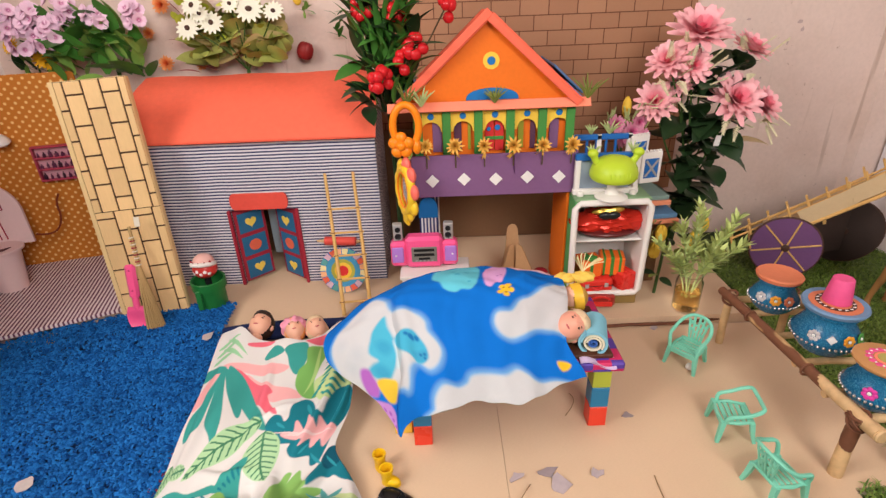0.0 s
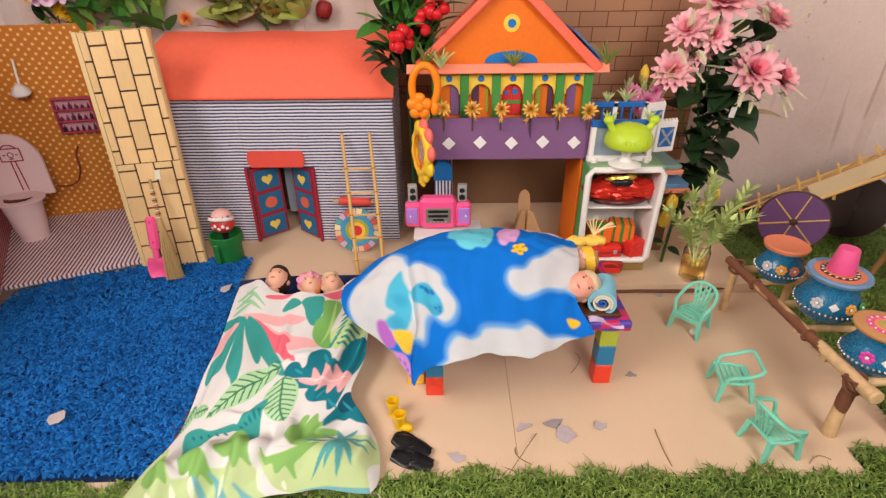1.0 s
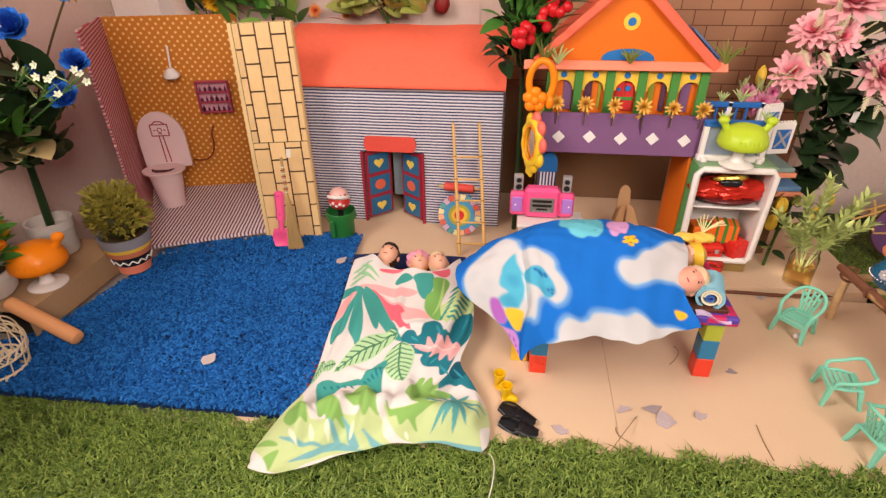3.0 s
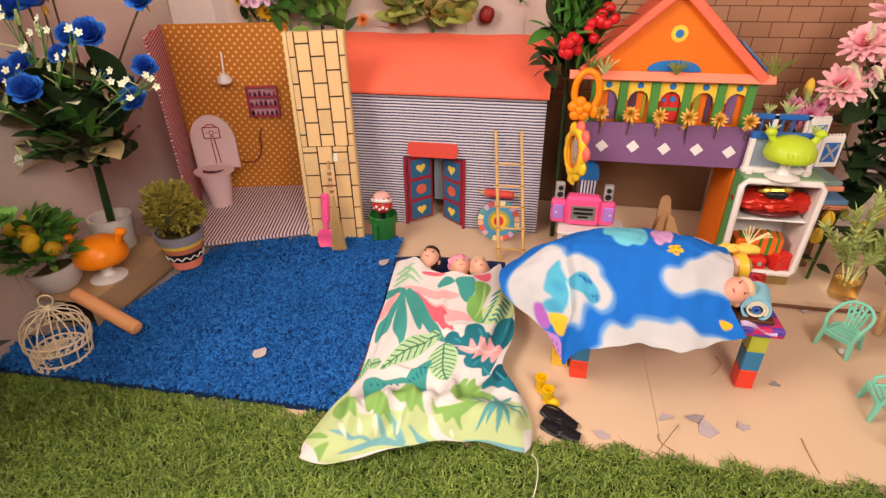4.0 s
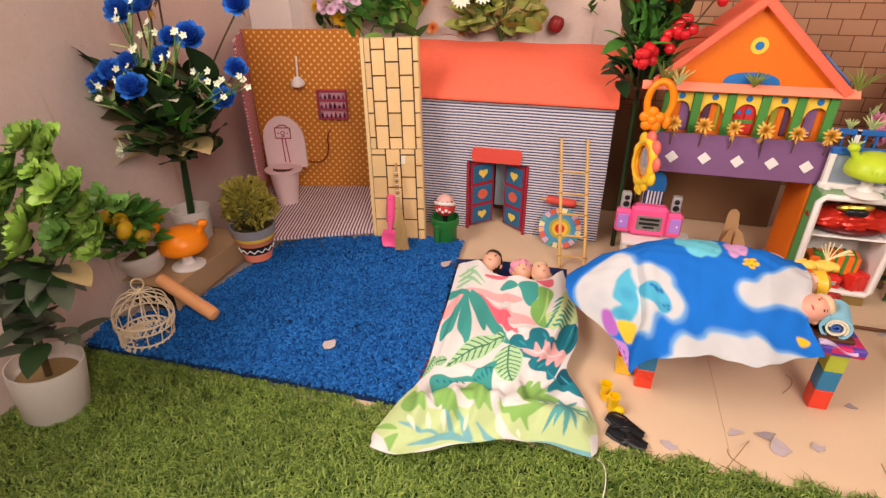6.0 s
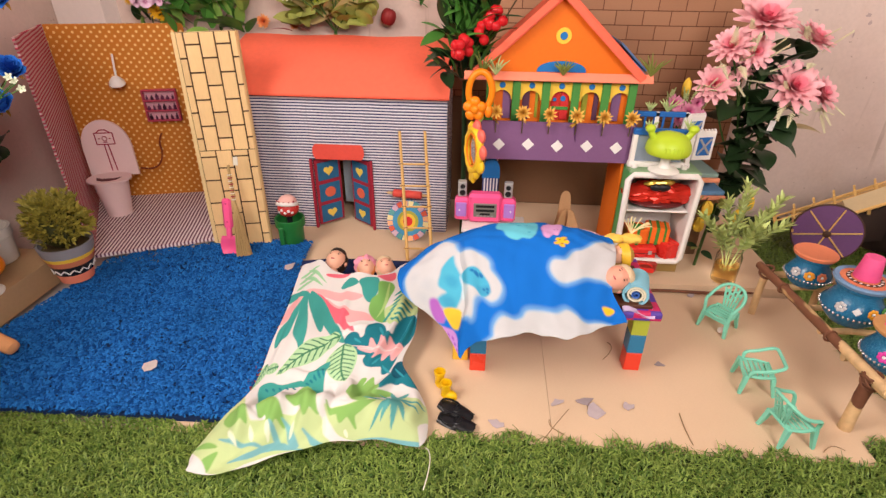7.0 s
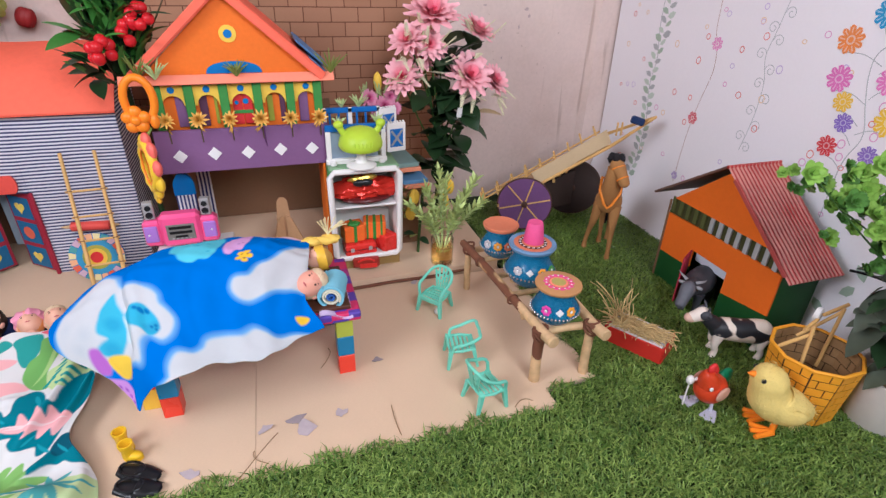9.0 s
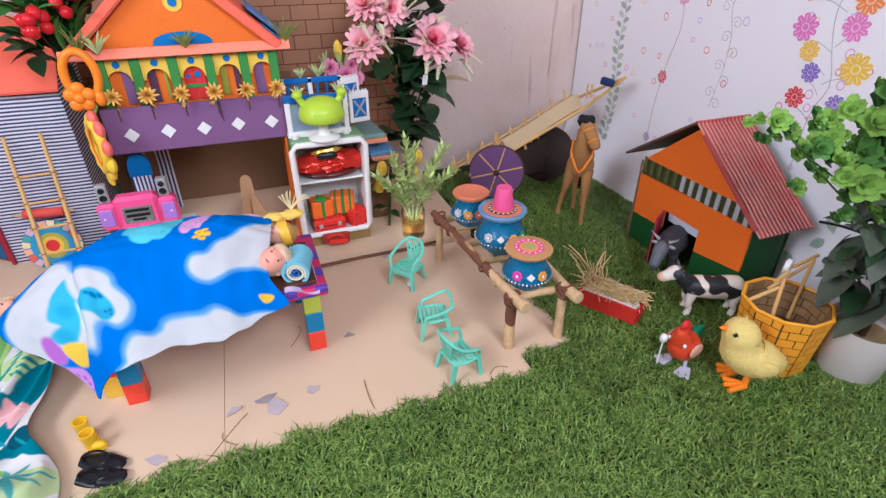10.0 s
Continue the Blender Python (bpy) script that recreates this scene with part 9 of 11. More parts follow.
M_STEM = plain("green_stem", (0.05, 0.11, 0.025), var=0.15, rough=0.5)
M_STEM_BR = plain("brown_stem", (0.09, 0.06, 0.025), var=0.15, rough=0.6)
LV_DK, LV, LV_LT = leaf_mesh("leaf_dark", 0.06, 0.026, M_LEAF_DK), leaf_mesh("leaf_green", 0.06, 0.024, M_LEAF), leaf_mesh("leaf_light", 0.05, 0.018, M_LEAF_LT)
LV_OL, LV_BZ = leaf_mesh("leaf_olive", 0.05, 0.038, M_LEAF_OLIVE, 0.1), leaf_mesh("leaf_bronze", 0.055, 0.034, M_LEAF_BRONZE, 0.3)
LV_EUC = leaf_mesh("leaf_round", 0.040, 0.046, leafmat("tan_round_leaf", (0.50, 0.38, 0.17)), 0.15, 0.3)
LV_EUC_OL = leaf_mesh("leaf_round_olive", 0.044, 0.048, M_LEAF_OLIVE, 0.1, 0.3)
LV_BROAD = leaf_mesh("leaf_broad", 0.062, 0.040, M_LEAF_DK, 0.35, 0.2)
LV_LIME = leaf_mesh("leaf_lime", 0.026, 0.020, leafmat("lime_leaf", (0.50, 0.55, 0.06)), 0.1)
BLADE_DK = leaf_mesh("blade_dark", 0.09, 0.013, M_LEAF_DK, 0.35, 0.3)
BLADE = leaf_mesh("blade_green", 0.085, 0.012, M_LEAF, 0.35, 0.3)


def stem(parent, a, b, r=0.0018, bend=0.02, mat_=None):
    a, b = Vector(a), Vector(b)
    m_ = (a + b) / 2 + Vector((rnd(-bend, bend), rnd(-bend, bend) * 0.5, bend * 0.3))
    part("stem", G().tube(bez(a, m_, b, 8), r, 6), mat_ or M_STEM, parent)


def mum_mesh(name, mat_, R=1.0):
    """A many-petalled blossom of unit radius, opening along +z."""
    g = G()
    for ring, (n_, tilt, L) in enumerate(((13, 14, 1.0), (13, 34, 1.0), (11, 52, 0.9), (8, 68, 0.7), (5, 82, 0.45))):
        for k in range(n_):
            a = 2 * math.pi * (k + 0.5 * (ring % 2)) / n_ + rnd(-0.1, 0.1)
            t = radians(tilt + rnd(-6, 6))
            m = Matrix.Rotation(a, 4, 'Z')
            w = 0.165 + 0.025 * rnd(-1, 1)

            def f(u, v, t=t, L=L * rnd(0.9, 1.06), w=w):
                ww = w * math.sin(math.pi * (0.12 + 0.80 * v)) ** 0.7
                rr = 0.06 + L * v
                return (math.cos(t) * rr, (2 * u - 1) * ww, math.sin(t) * rr * (1 - 0.25 * v) + 0.25 * abs(2 * u - 1) * ww + 0.02)
            g.grid(2, 4, f, m)
    return g.mesh(name, mat_)


def petal_mat(name, c_in, c_out, r0, r1):
    n = Nodes(name)
    o = n.xyz()
    r = n.math('SQRT', n.math('ADD', n.math('MULTIPLY', o[0], o[0]), n.math('MULTIPLY', o[1], o[1])))
    c = n.mix(n.ramp(r, r0, r1), c_in, c_out)
    return finish(n, c, var=0.08, big=6, fine=30, rough=0.6, bump=0.1)


MUM = mum_mesh("pink_blossom", petal_mat("pink_petals", (0.80, 0.12, 0.20), (0.90, 0.46, 0.50), 0.05, 0.50))
M_SPRIG = plain("cream_sprig", (0.74, 0.68, 0.46), var=0.1, rough=0.6)


def sprig_mesh(name, mat_, L=0.06, pairs=8):
    g = G().tube([(0, 0, 0), (0, L * 0.5, 0.004), (0, L, 0.0)], [0.0008, 0.0007, 0.0004], 5)
    for k in range(pairs):
        y = L * (0.2 + 0.8 * k / pairs)
        for s_ in (-1, 1):
            g.tube([(0, y, 0.002), (s_ * 0.008 * (1.2 - k / pairs), y + 0.008, 0.003)], [0.0017, 0.0011], 5)
    return g.mesh(name, mat_)


SPRIG = sprig_mesh("cream_sprig", M_SPRIG)
SPRIG_G = sprig_mesh("green_sprig", M_SPIKE, 0.07, 9)


def bouquet(name, label, base):
    return thing(name, at(*base), label, "flowers")


def rel(b, p):
    return Vector(p) - b.matrix_world.translation


# pink chrysanthemums by the corner
b = bouquet("pink_bouquet", "tall artificial bouquet of pink chrysanthemums with dark leaves", (0.492, 1.02, 0.016))
FORK = rel(b, (0.497, 1.005, 0.17))
part("trunk_stem", G().tube([(0, 0, 0), (0.002, -0.01, 0.08), FORK], [0.006, 0.006, 0.0045], 8), M_LEAF_DK, b)
for x, y, z, R, d in ((0.466, 0.985, 0.468, 0.050, (-0.1, -0.7, 0.55)), (0.558, 0.985, 0.438, 0.036, (0.4, -0.5, 0.5)), (0.538, 0.962, 0.354, 0.047, (0.1, -0.9, 0.35)), (0.596, 0.972, 0.343, 0.034, (0.5, -0.7, 0.2)),
                      (0.404, 0.982, 0.353, 0.036, (-0.4, -0.8, 0.2)), (0.414, 0.972, 0.424, 0.036, (-0.5, -0.6, 0.3)), (0.455, 0.968, 0.418, 0.030, (-0.1, -0.8, -0.1)), (0.476, 1.01, 0.395, 0.030, (0.2, -0.8, 0.1)), (0.448, 0.99, 0.385, 0.024, (-0.3, -0.8, 0.1))):
    p = rel(b, (x, y, z))
    part("blossom", MUM, None, b, "pink blossom with a deeper heart", facing(p, (d[0], d[1], d[2] + 0.45), rnd(0, 3)) @ Matrix.Diagonal((R * 1.14, R * 1.14, R * 1.15, 1)))
    stem(b, FORK, p, 0.0017)
    for k in range(5):
        placed("sprig", SPRIG, b, p + Vector((rnd(-0.025, 0.025), -0.005, rnd(-0.04, 0.0))), (rnd(-1, 1), -0.4, rnd(-1.0, 1.0)), rnd(0.55, 0.95))
for i in range(84):
    t = rnd(0.0, 1.0) ** 1.1
    p = rel(b, (rnd(0.462 - 0.02 * t, 0.528 + 0.03 * t), rnd(0.985, 1.03), 0.14 + t * 0.27))
    placed("leaf", LV_BROAD if i % 4 else LV_DK, b, p, (rnd(-1, 1), -0.55, rnd(-0.45, 0.6)), rnd(0.8, 1.3), rnd(-0.6, 0.6))
placed("leaf", LV_BZ, b, rel(b, (0.565, 0.985, 0.275)), (1, -0.3, -0.05), 1.25)

# yellow bud and small orchids over the balcony
b = bouquet("orchid_sprays", "small pink orchids and a yellow bud on thin stems", (0.362, 0.985, 0.016))
for x, z, L in ((0.353, 0.335, 0.034),):
    part("yellow_bud", G().ell((0, 0, 0), (0.0085, 0.008, 0.018), 14, 12, Matrix.Translation(rel(b, (x, 0.985, z + 0.012))), lambda q: 1 + 0.16 * math.sin(q[2] * 14) * math.cos(math.atan2(q[1], q[0]) * 5)), M_YELLOW, b)
    stem(b, (0, 0, 0), rel(b, (x, 0.985, z)), 0.0014)
ORCH = mum_mesh("orchid_blossom", petal_mat("orchid_petals", (0.62, 0.08, 0.26), (0.76, 0.30, 0.44), 0.1, 0.6))
for x, z, R in ((0.331, 0.318, 0.019), (0.362, 0.302, 0.021), (0.345, 0.292, 0.018), (0.375, 0.322, 0.015), (0.383, 0.296, 0.016)):
    p = rel(b, (x, 0.975, z))
    part("orchid", ORCH, None, b, "", facing(p, (rnd(-0.4, 0.4), -0.9, rnd(0, 0.4))) @ Matrix.Diagonal((R, R, R, 1)))
    stem(b, (0, 0, 0.1), p, 0.0012)
for i in range(14):
    placed("sprig", SPRIG_G, b, rel(b, (rnd(0.315, 0.39), 0.98, rnd(0.29, 0.33))), (rnd(-0.8, 0.8), -0.3, 1), rnd(0.35, 0.6))

# red berries
b = bouquet("berry_spray", "artificial red berry spray with long dark green leaves", (-0.082, 0.955, 0.016))
FORK = rel(b, (-0.085, 0.94, 0.36))
part("trunk_stem", G().tube([(0, 0.0, 0), (0, 0, 0.2), FORK], [0.005, 0.005, 0.004], 8), M_LEAF_DK, b)
M_BERRY = plain("red_berry", (0.58, 0.015, 0.02), var=0.06, rough=0.18, bump=0.02)
BERRY = G().ell((0, 0, 0), (0.0090, 0.0090, 0.0092), 14, 10).mesh("berry", M_BERRY)
for x, y, z, n_ in ((-0.059, 0.905, 0.528, 7), (-0.031, 0.885, 0.475, 9), (-0.088, 0.855, 0.432, 9), (-0.112, 0.905, 0.533, 5), (0.018, 0.92, 0.528, 5), (-0.045, 0.88, 0.455, 3)):
    c = rel(b, (x, y, z))
    stem(b, FORK, c, 0.0014, mat_=M_STEM_BR)
    for k in range(n_):
        d = Vector((rnd(-1, 1), rnd(-1, 0.4), rnd(-1, 1))).normalized() * 0.0145
        part("berry", BERRY, None, b, "", Matrix.Translation(c + d))
for i in range(84):
    p = rel(b, (rnd(-0.125, -0.035), rnd(0.905, 0.95), rnd(0.36, 0.57)))
    placed("leaf", LV_DK if i % 5 < 3 else LV, b, p, (rnd(-1, 0.9), -0.5, rnd(-0.25, 1.0)), rnd(0.75, 1.1), rnd(-0.6, 0.6))
for i in range(84):
    p = rel(b, (rnd(-0.12, -0.04), rnd(0.89, 0.94), rnd(0.38, 0.52)))
    placed("blade", BLADE if i % 3 else BLADE_DK, b, p, (rnd(-1, 0.9), -0.5, rnd(0.3, 1.6)), rnd(0.8, 1.2), rnd(-0.5, 0.5))

# daisies with olive leaves, behind the coral roof
b = bouquet("daisy_bouquet", "artificial white daisies with olive leaves behind the coral roof", (-0.385, 1.142, 0.016))
FORK = rel(b, (-0.385, 1.135, 0.42))
part("trunk_stem", G().tube([(0, 0, 0), FORK], [0.005, 0.004], 8), M_STEM, b)


def daisy(parent, p, d, R, petals, heart, n_=14):
    m = facing(p, d, rnd(0, 3))
    g = G()
    for k in range(n_):
        a = 2 * math.pi * k / n_
        g.grid(2, 3, lambda u, v: (R * (0.18 + 0.82 * v), (2 * u - 1) * R * 0.17 * math.sin(math.pi * (0.15 + 0.75 * v)), R * (0.16 * v - 0.2 * v * v)), Matrix.Rotation(a, 4, 'Z'))
    f_ = part("blossom", g, petals, parent, "", m)
    part("heart", G().ell((0, 0, 0.0012), (R * 0.20, R * 0.24, R * 0.15), 12, 8), heart, f_)


M_CREAM = plain("cream_petal", (0.82, 0.79, 0.66), var=0.06, rough=0.6)
for x, z, R in ((-0.346, 0.535, 0.027), (-0.468, 0.506, 0.024), (-0.422, 0.514, 0.023), (-0.451, 0.545, 0.022), (-0.301, 0.530, 0.020), (-0.44, 0.53, 0.018), (-0.38, 0.545, 0.018)):
    p = rel(b, (x, 1.085, z))
    daisy(b, p, (rnd(-0.3, 0.3), -0.85, 0.5), R, M_CREAM, M_BROW)
    stem(b, FORK, p, 0.0013)
for i in range(90):
    p = rel(b, (rnd(-0.47, -0.30), rnd(1.115, 1.145), rnd(0.43, 0.52)))
    placed("leaf", (LV_EUC_OL, LV_EUC, LV_EUC_OL, LV_OL)[i % 4], b, p, (rnd(-1, 1), -0.3, rnd(-0.1, 1.0)), rnd(0.8, 1.25), rnd(-0.9, 0.9))
for i in range(34):
    p = rel(b, (rnd(-0.495, -0.41) if i < 22 else rnd(-0.44, -0.30), rnd(1.10, 1.13), rnd(0.47, 0.545)))
    placed("leaf", LV_LIME, b, p, (rnd(-1, 1), -0.6, rnd(-0.3, 1)), rnd(0.7, 1.2), rnd(-0.6, 0.6))
M_LEAF_RED = leafmat("red_leaf", (0.30, 0.03, 0.03))
LV_RED = leaf_mesh("leaf_red", 0.045, 0.016, M_LEAF_RED)
for x, z, d in ((-0.49, 0.525, (-0.5, -0.2, 0.6)), (-0.485, 0.478, (-0.9, -0.2, 0.1)), (-0.47, 0.54, (-0.1, -0.2, 1)), (-0.48, 0.42, (-1, -0.2, 0.1)), (-0.44, 0.42, (-0.8, -0.3, 0.3))):
    placed("leaf", LV_RED, b, rel(b, (x, 1.125, z)), d, 1.1)

# lilac primroses behind the pillar
b = bouquet("lilac_bouquet", "artificial pink and lilac primroses with broad green leaves", (-0.655, 1.142, 0.016))
FORK = rel(b, (-0.65, 1.135, 0.43))
part("trunk_stem", G().tube([(0, 0, 0), FORK], [0.005, 0.004], 8), M_STEM, b)
M_LILAC_P = petal_mat("lilac_petals", (0.42, 0.06, 0.22), (0.82, 0.56, 0.72), 0.0015, 0.007)
PRIM = G()
for k in range(5):
    PRIM.grid(2, 3, lambda u, v: (0.013 * (0.12 + 0.88 * v), (2 * u - 1) * 0.0085 * math.sin(math.pi * (0.15 + 0.68 * v)), 0.003 * v), Matrix.Rotation(2 * math.pi * k / 5, 4, 'Z'))
PRIM = PRIM.mesh("primrose", M_LILAC_P)
for x, z, n_ in ((-0.754, 0.539, 9), (-0.742, 0.498, 9), (-0.805, 0.536, 8), (-0.636, 0.535, 8), (-0.565, 0.532, 6), (-0.793, 0.495, 8), (-0.693, 0.545, 8), (-0.727, 0.515, 9), (-0.77, 0.52, 8)):
    c = rel(b, (x, 1.088, z))
    stem(b, FORK, c, 0.0013)
    for k in range(n_ + 5):
        d = Vector((rnd(-1, 1), rnd(-0.9, 0), rnd(-1, 1)))
        part("primrose", PRIM, None, b, "", facing(c + d * 0.018, (d[0], -1, d[2] * 0.6 + 0.3), rnd(0, 3)) @ Matrix.Diagonal((0.92, 0.92, 1.3, 1)))
for i in range(80):
    p = rel(b, (rnd(-0.74, -0.575), rnd(1.09, 1.13), rnd(0.41, 0.52)))
    placed("leaf", LV if i % 2 else LV_LT, b, p, (rnd(-1, 1), -0.5, rnd(-0.1, 1.3)), rnd(0.9, 1.4), rnd(-0.6, 0.6))

# yellow marigolds left of it, and single flowers fixed to the wall
b = bouquet("marigold_spray", "artificial yellow marigolds with dark leaves behind the dotted wall", (-0.812, 1.145, 0.016))
MARI = mum_mesh("marigold", plain("marigold_petals", (0.84, 0.48, 0.02), var=0.12, rough=0.6))
for x, z, R in ((-0.840, 0.482, 0.017), (-0.786, 0.456, 0.020), (-0.80, 0.475, 0.016), (-0.775, 0.448, 0.015)):
    p = rel(b, (x, 1.125, z))
    part("marigold", MARI, None, b, "", facing(p, (rnd(-0.3, 0.3), -0.8, 0.5)) @ Matrix.Diagonal((R, R, R, 1)))
    stem(b, (0, 0, 0.3), p, 0.0015)
for i in range(14):
    placed("leaf", LV_DK if i % 2 else LV_LT, b, rel(b, (rnd(-0.845, -0.78), 1.13, rnd(0.42, 0.46))), (rnd(-0.7, 0.7), -0.4, rnd(0.1, 1.0)), rnd(0.5, 0.8))
b = bouquet("wall_flowers", "single artificial flowers stuck to the plaster wall", (-0.40, 1.150, 0.30))
M_ORBUD = petal_mat("orange_bud", (0.70, 0.10, 0.02), (0.84, 0.34, 0.12), 0.1, 0.7)
BUD = mum_mesh("orange_bud", M_ORBUD)
for x, z, R in ((-0.573, 0.495, 0.012), (-0.552, 0.437, 0.016), (-0.534, 0.545, 0.017), (-0.607, 0.49, 0.012), (-0.481, 0.432, 0.012)):
    p = rel(b, (x, 1.148, z))
    part("bud", BUD, None, b, "", facing(p, (0, -1, 0.2)) @ Matrix.Diagonal((R, R, R * 1.3, 1)))
rs = rel(b, (-0.265, 1.142, 0.452))
for k in range(7):
    a = 2 * math.pi * k / 7
    part("rose_petal", G().ell((0.007 * math.cos(a), 0.005 * math.sin(a), 0), (0.010, 0.0085, 0.017), 10, 8, Matrix.Translation(rs) @ Matrix.Rotation(radians(18), 4, 'Y')), plain("rose_red", (0.24, 0.015, 0.015), var=0.15, rough=0.5), b)
for x, z in ((-0.255, 0.535), (-0.192, 0.502)):
    for k in range(9):
        placed("leaf", LV_LT if x < -0.2 else LV, b, rel(b, (x + rnd(-0.006, 0.006), 1.148, z + rnd(-0.03, 0.02))), (rnd(-1, 1), -0.3, rnd(-0.4, 0.9)), rnd(0.3, 0.55))
part("yellow_tip", G().ell((0, 0, 0), (0.009, 0.009, 0.016), 12, 10, Matrix.Translation(rel(b, (-0.268, 1.148, 0.552)))), M_YELLOW, b)

# golden flowers along the villa's parapet
M_GOLDP = petal_mat("gold_petals", (0.52, 0.24, 0.02), (0.84, 0.46, 0.09), 0.1, 0.6)
gg = G()
for ring, (n_, tilt, L) in enumerate(((11, -8, 1.0), (9, 22, 0.95), (8, 48, 0.8), (5, 72, 0.55))):
    for k in range(n_):
        t = radians(tilt + rnd(-8, 8))
        L_ = L * rnd(0.8, 1.1)
        gg.grid(1, 3, lambda u, v: (math.cos(t) * L_ * v + 0.05, (2 * u - 1) * 0.14 * math.sin(math.pi * (0.2 + 0.72 * v)), math.sin(t) * L_ * v + 0.12 * (2 * u - 1) ** 2 * v), Matrix.Rotation(2 * math.pi * (k + 0.5 * ring) / n_ + rnd(-0.15, 0.15), 4, 'Z'))
GOLD = gg.mesh("gold_flower", M_GOLDP)
LV_GOLD = leaf_mesh("gold_leaf", 0.014, 0.004, plain("gold_leaf", (0.50, 0.26, 0.04), var=0.15, rough=0.6, rand=0.2), 0.2)
for i in range(6):
    f = thing("parapet_flower", at(-0.022 + i * 0.0487, 0.8535, 0.304), "golden artificial flower on a thin stem before the parapet", "flower", group="parapet flowers")
    R = 0.0138 + 0.0014 * (i % 2)
    part("blossom", GOLD, None, f, "", facing((0, -0.003, 0.020 - 0.002 * i * 0.6), (rnd(-0.2, 0.2), -0.9, 0.3), i) @ Matrix.Diagonal((R, R, R, 1)))
    for k in range(7):
        placed("leaf", LV_GOLD, f, (0, 0.001, rnd(0.0, 0.012)), (rnd(-1, 1), -0.5, rnd(-0.6, 0.7)), rnd(0.8, 1.3), rnd(-0.5, 0.5))
    part("stem", G().tube([(0, 0.002, 0.018), (0.001, 0.001, -0.008), (0.001, 0.003, -0.020)], 0.0013, 5), M_STEM_BR, f)

# glass jar of water with pale sprigs
vz = thing("glass_vase", at(0.440, 0.805, 0.016), "small glass jar of amber water holding pale green sprigs", "vase")
vg = part("glass", G().lathe([(0.0215, 0), (0.023, 0.003), (0.023, 0.058), (0.020, 0.064), (0.020, 0.072), (0.0185, 0.072), (0.0185, 0.063), (0.0212, 0.057), (0.0212, 0.004), (0.0, 0.003)], 28), glassy("clear_glass", (0.92, 0.90, 0.84)), vz)
vg.visible_shadow = False
part("water", G().lathe([(0.0208, 0.0045), (0.0208, 0.040), (0.0, 0.040)], 24), glassy("amber_water", (0.82, 0.55, 0.16)), vz, "amber water").visible_shadow = False
M_SPR = leafmat("pale_sprig_leaf", (0.47, 0.55, 0.19), 0.4)
SPL = leaf_mesh("sprig_leaf", 0.024, 0.0066, M_SPR, 0.2, 0.25, 4)
for tx, ty, tz in ((-0.014, -0.01, 0.200), (-0.040, -0.015, 0.168), (-0.066, 0.0, 0.132), (0.050, 0.0, 0.150), (0.072, 0.02, 0.164), (-0.046, -0.03, 0.118), (0.022, -0.03, 0.126), (0.082, 0.0, 0.122), (0.012, 0.02, 0.170)):
    pts = bez((tx * 0.1, ty * 0.2, 0.03), (tx * 0.30, ty * 0.3, 0.075 + 0.4 * (tz - 0.075)), (tx, ty, tz), 13)
    part("stem", G().tube(pts, 0.0013, 5), M_SPIKE, vz)
    up = (Vector(pts[-1]) - Vector(pts[-4])).normalized()
    for k, p_ in enumerate(pts[5:]):
        for j in range(5):
            a_ = k * 0.8 + j * 1.257 + rnd(-0.3, 0.3)
            out = Vector((math.cos(a_), math.sin(a_), rnd(-0.1, 0.2)))
            placed("sprig_leaf", SPL, vz, p_, out + up * (0.55 + 0.11 * k), rnd(0.8, 1.15), rnd(-0.6, 0.6))
b = bouquet("yellow_shrub", "small artificial shrub with orange yellow buds beside the cabinet", (0.405, 0.862, 0.016))
for i in range(26):
    placed("leaf", LV_OL if i % 3 else LV_DK, b, (rnd(-0.03, 0.045), rnd(-0.02, 0.02), rnd(0.03, 0.15)), (rnd(-1, 1), -0.5, rnd(-0.2, 0.9)), rnd(0.4, 0.7), rnd(-0.6, 0.6))
for x, z in ((-0.012, 0.135), (0.05, 0.120), (0.06, 0.15), (-0.02, 0.10)):
    part("bud", G().ell((x, -0.015, z), (0.011, 0.010, 0.015), 14, 10, None, lambda q: 1 + 0.1 * math.sin(6 * math.atan2(q[1], q[0]))), M_YELLOW, b)
stem(b, (0, 0, 0), (0.01, 0, 0.14), 0.003)
solo("tape_tag", G().box((0, 0, 0), (0.012, 0.001, 0.020), 0.0002), M_WHITE, pose(0.520, 0.955, 0.285, 0, 8, 10), "small white tag hanging among the dark leaves", "tag")


def rosette_mesh(name, mat_, rings=((6, 10, 1.0), (5, 42, 0.78), (3, 68, 0.5))):
    """Round cupped leaves in rings, opening along +z, of unit radius."""
    g = G()
    for k0, (n_, tilt, L) in enumerate(rings):
        for k in range(n_):
            t = radians(tilt + rnd(-6, 6))
            L_ = L * rnd(0.88, 1.06)
            g.grid(4, 5, lambda u, v: (math.cos(t) * L_ * v, (2 * u - 1) * 0.40 * L_ * math.sin(math.pi * (0.06 + 0.86 * v ** 1.25)) ** 0.65, math.sin(t) * L_ * v + 0.16 * (2 * u - 1) ** 2 * L_ * v + 0.10 * L_ * v * v), Matrix.Rotation(2 * math.pi * (k + 0.5 * k0) / n_ + rnd(-0.08, 0.08), 4, 'Z'))
    return g.mesh(name, mat_)


M_SUCC = leafmat("succulent_leaf", (0.24, 0.40, 0.07), 0.3)
M_SUCC_DK = leafmat("succulent_dark", (0.10, 0.22, 0.045), 0.3)
M_SUCC_GR = leafmat("succulent_grey_leaf", (0.075, 0.090, 0.060), 0.55)
ROS, ROS_DK = rosette_mesh("rosette", M_SUCC), rosette_mesh("rosette_dark", M_SUCC_DK)
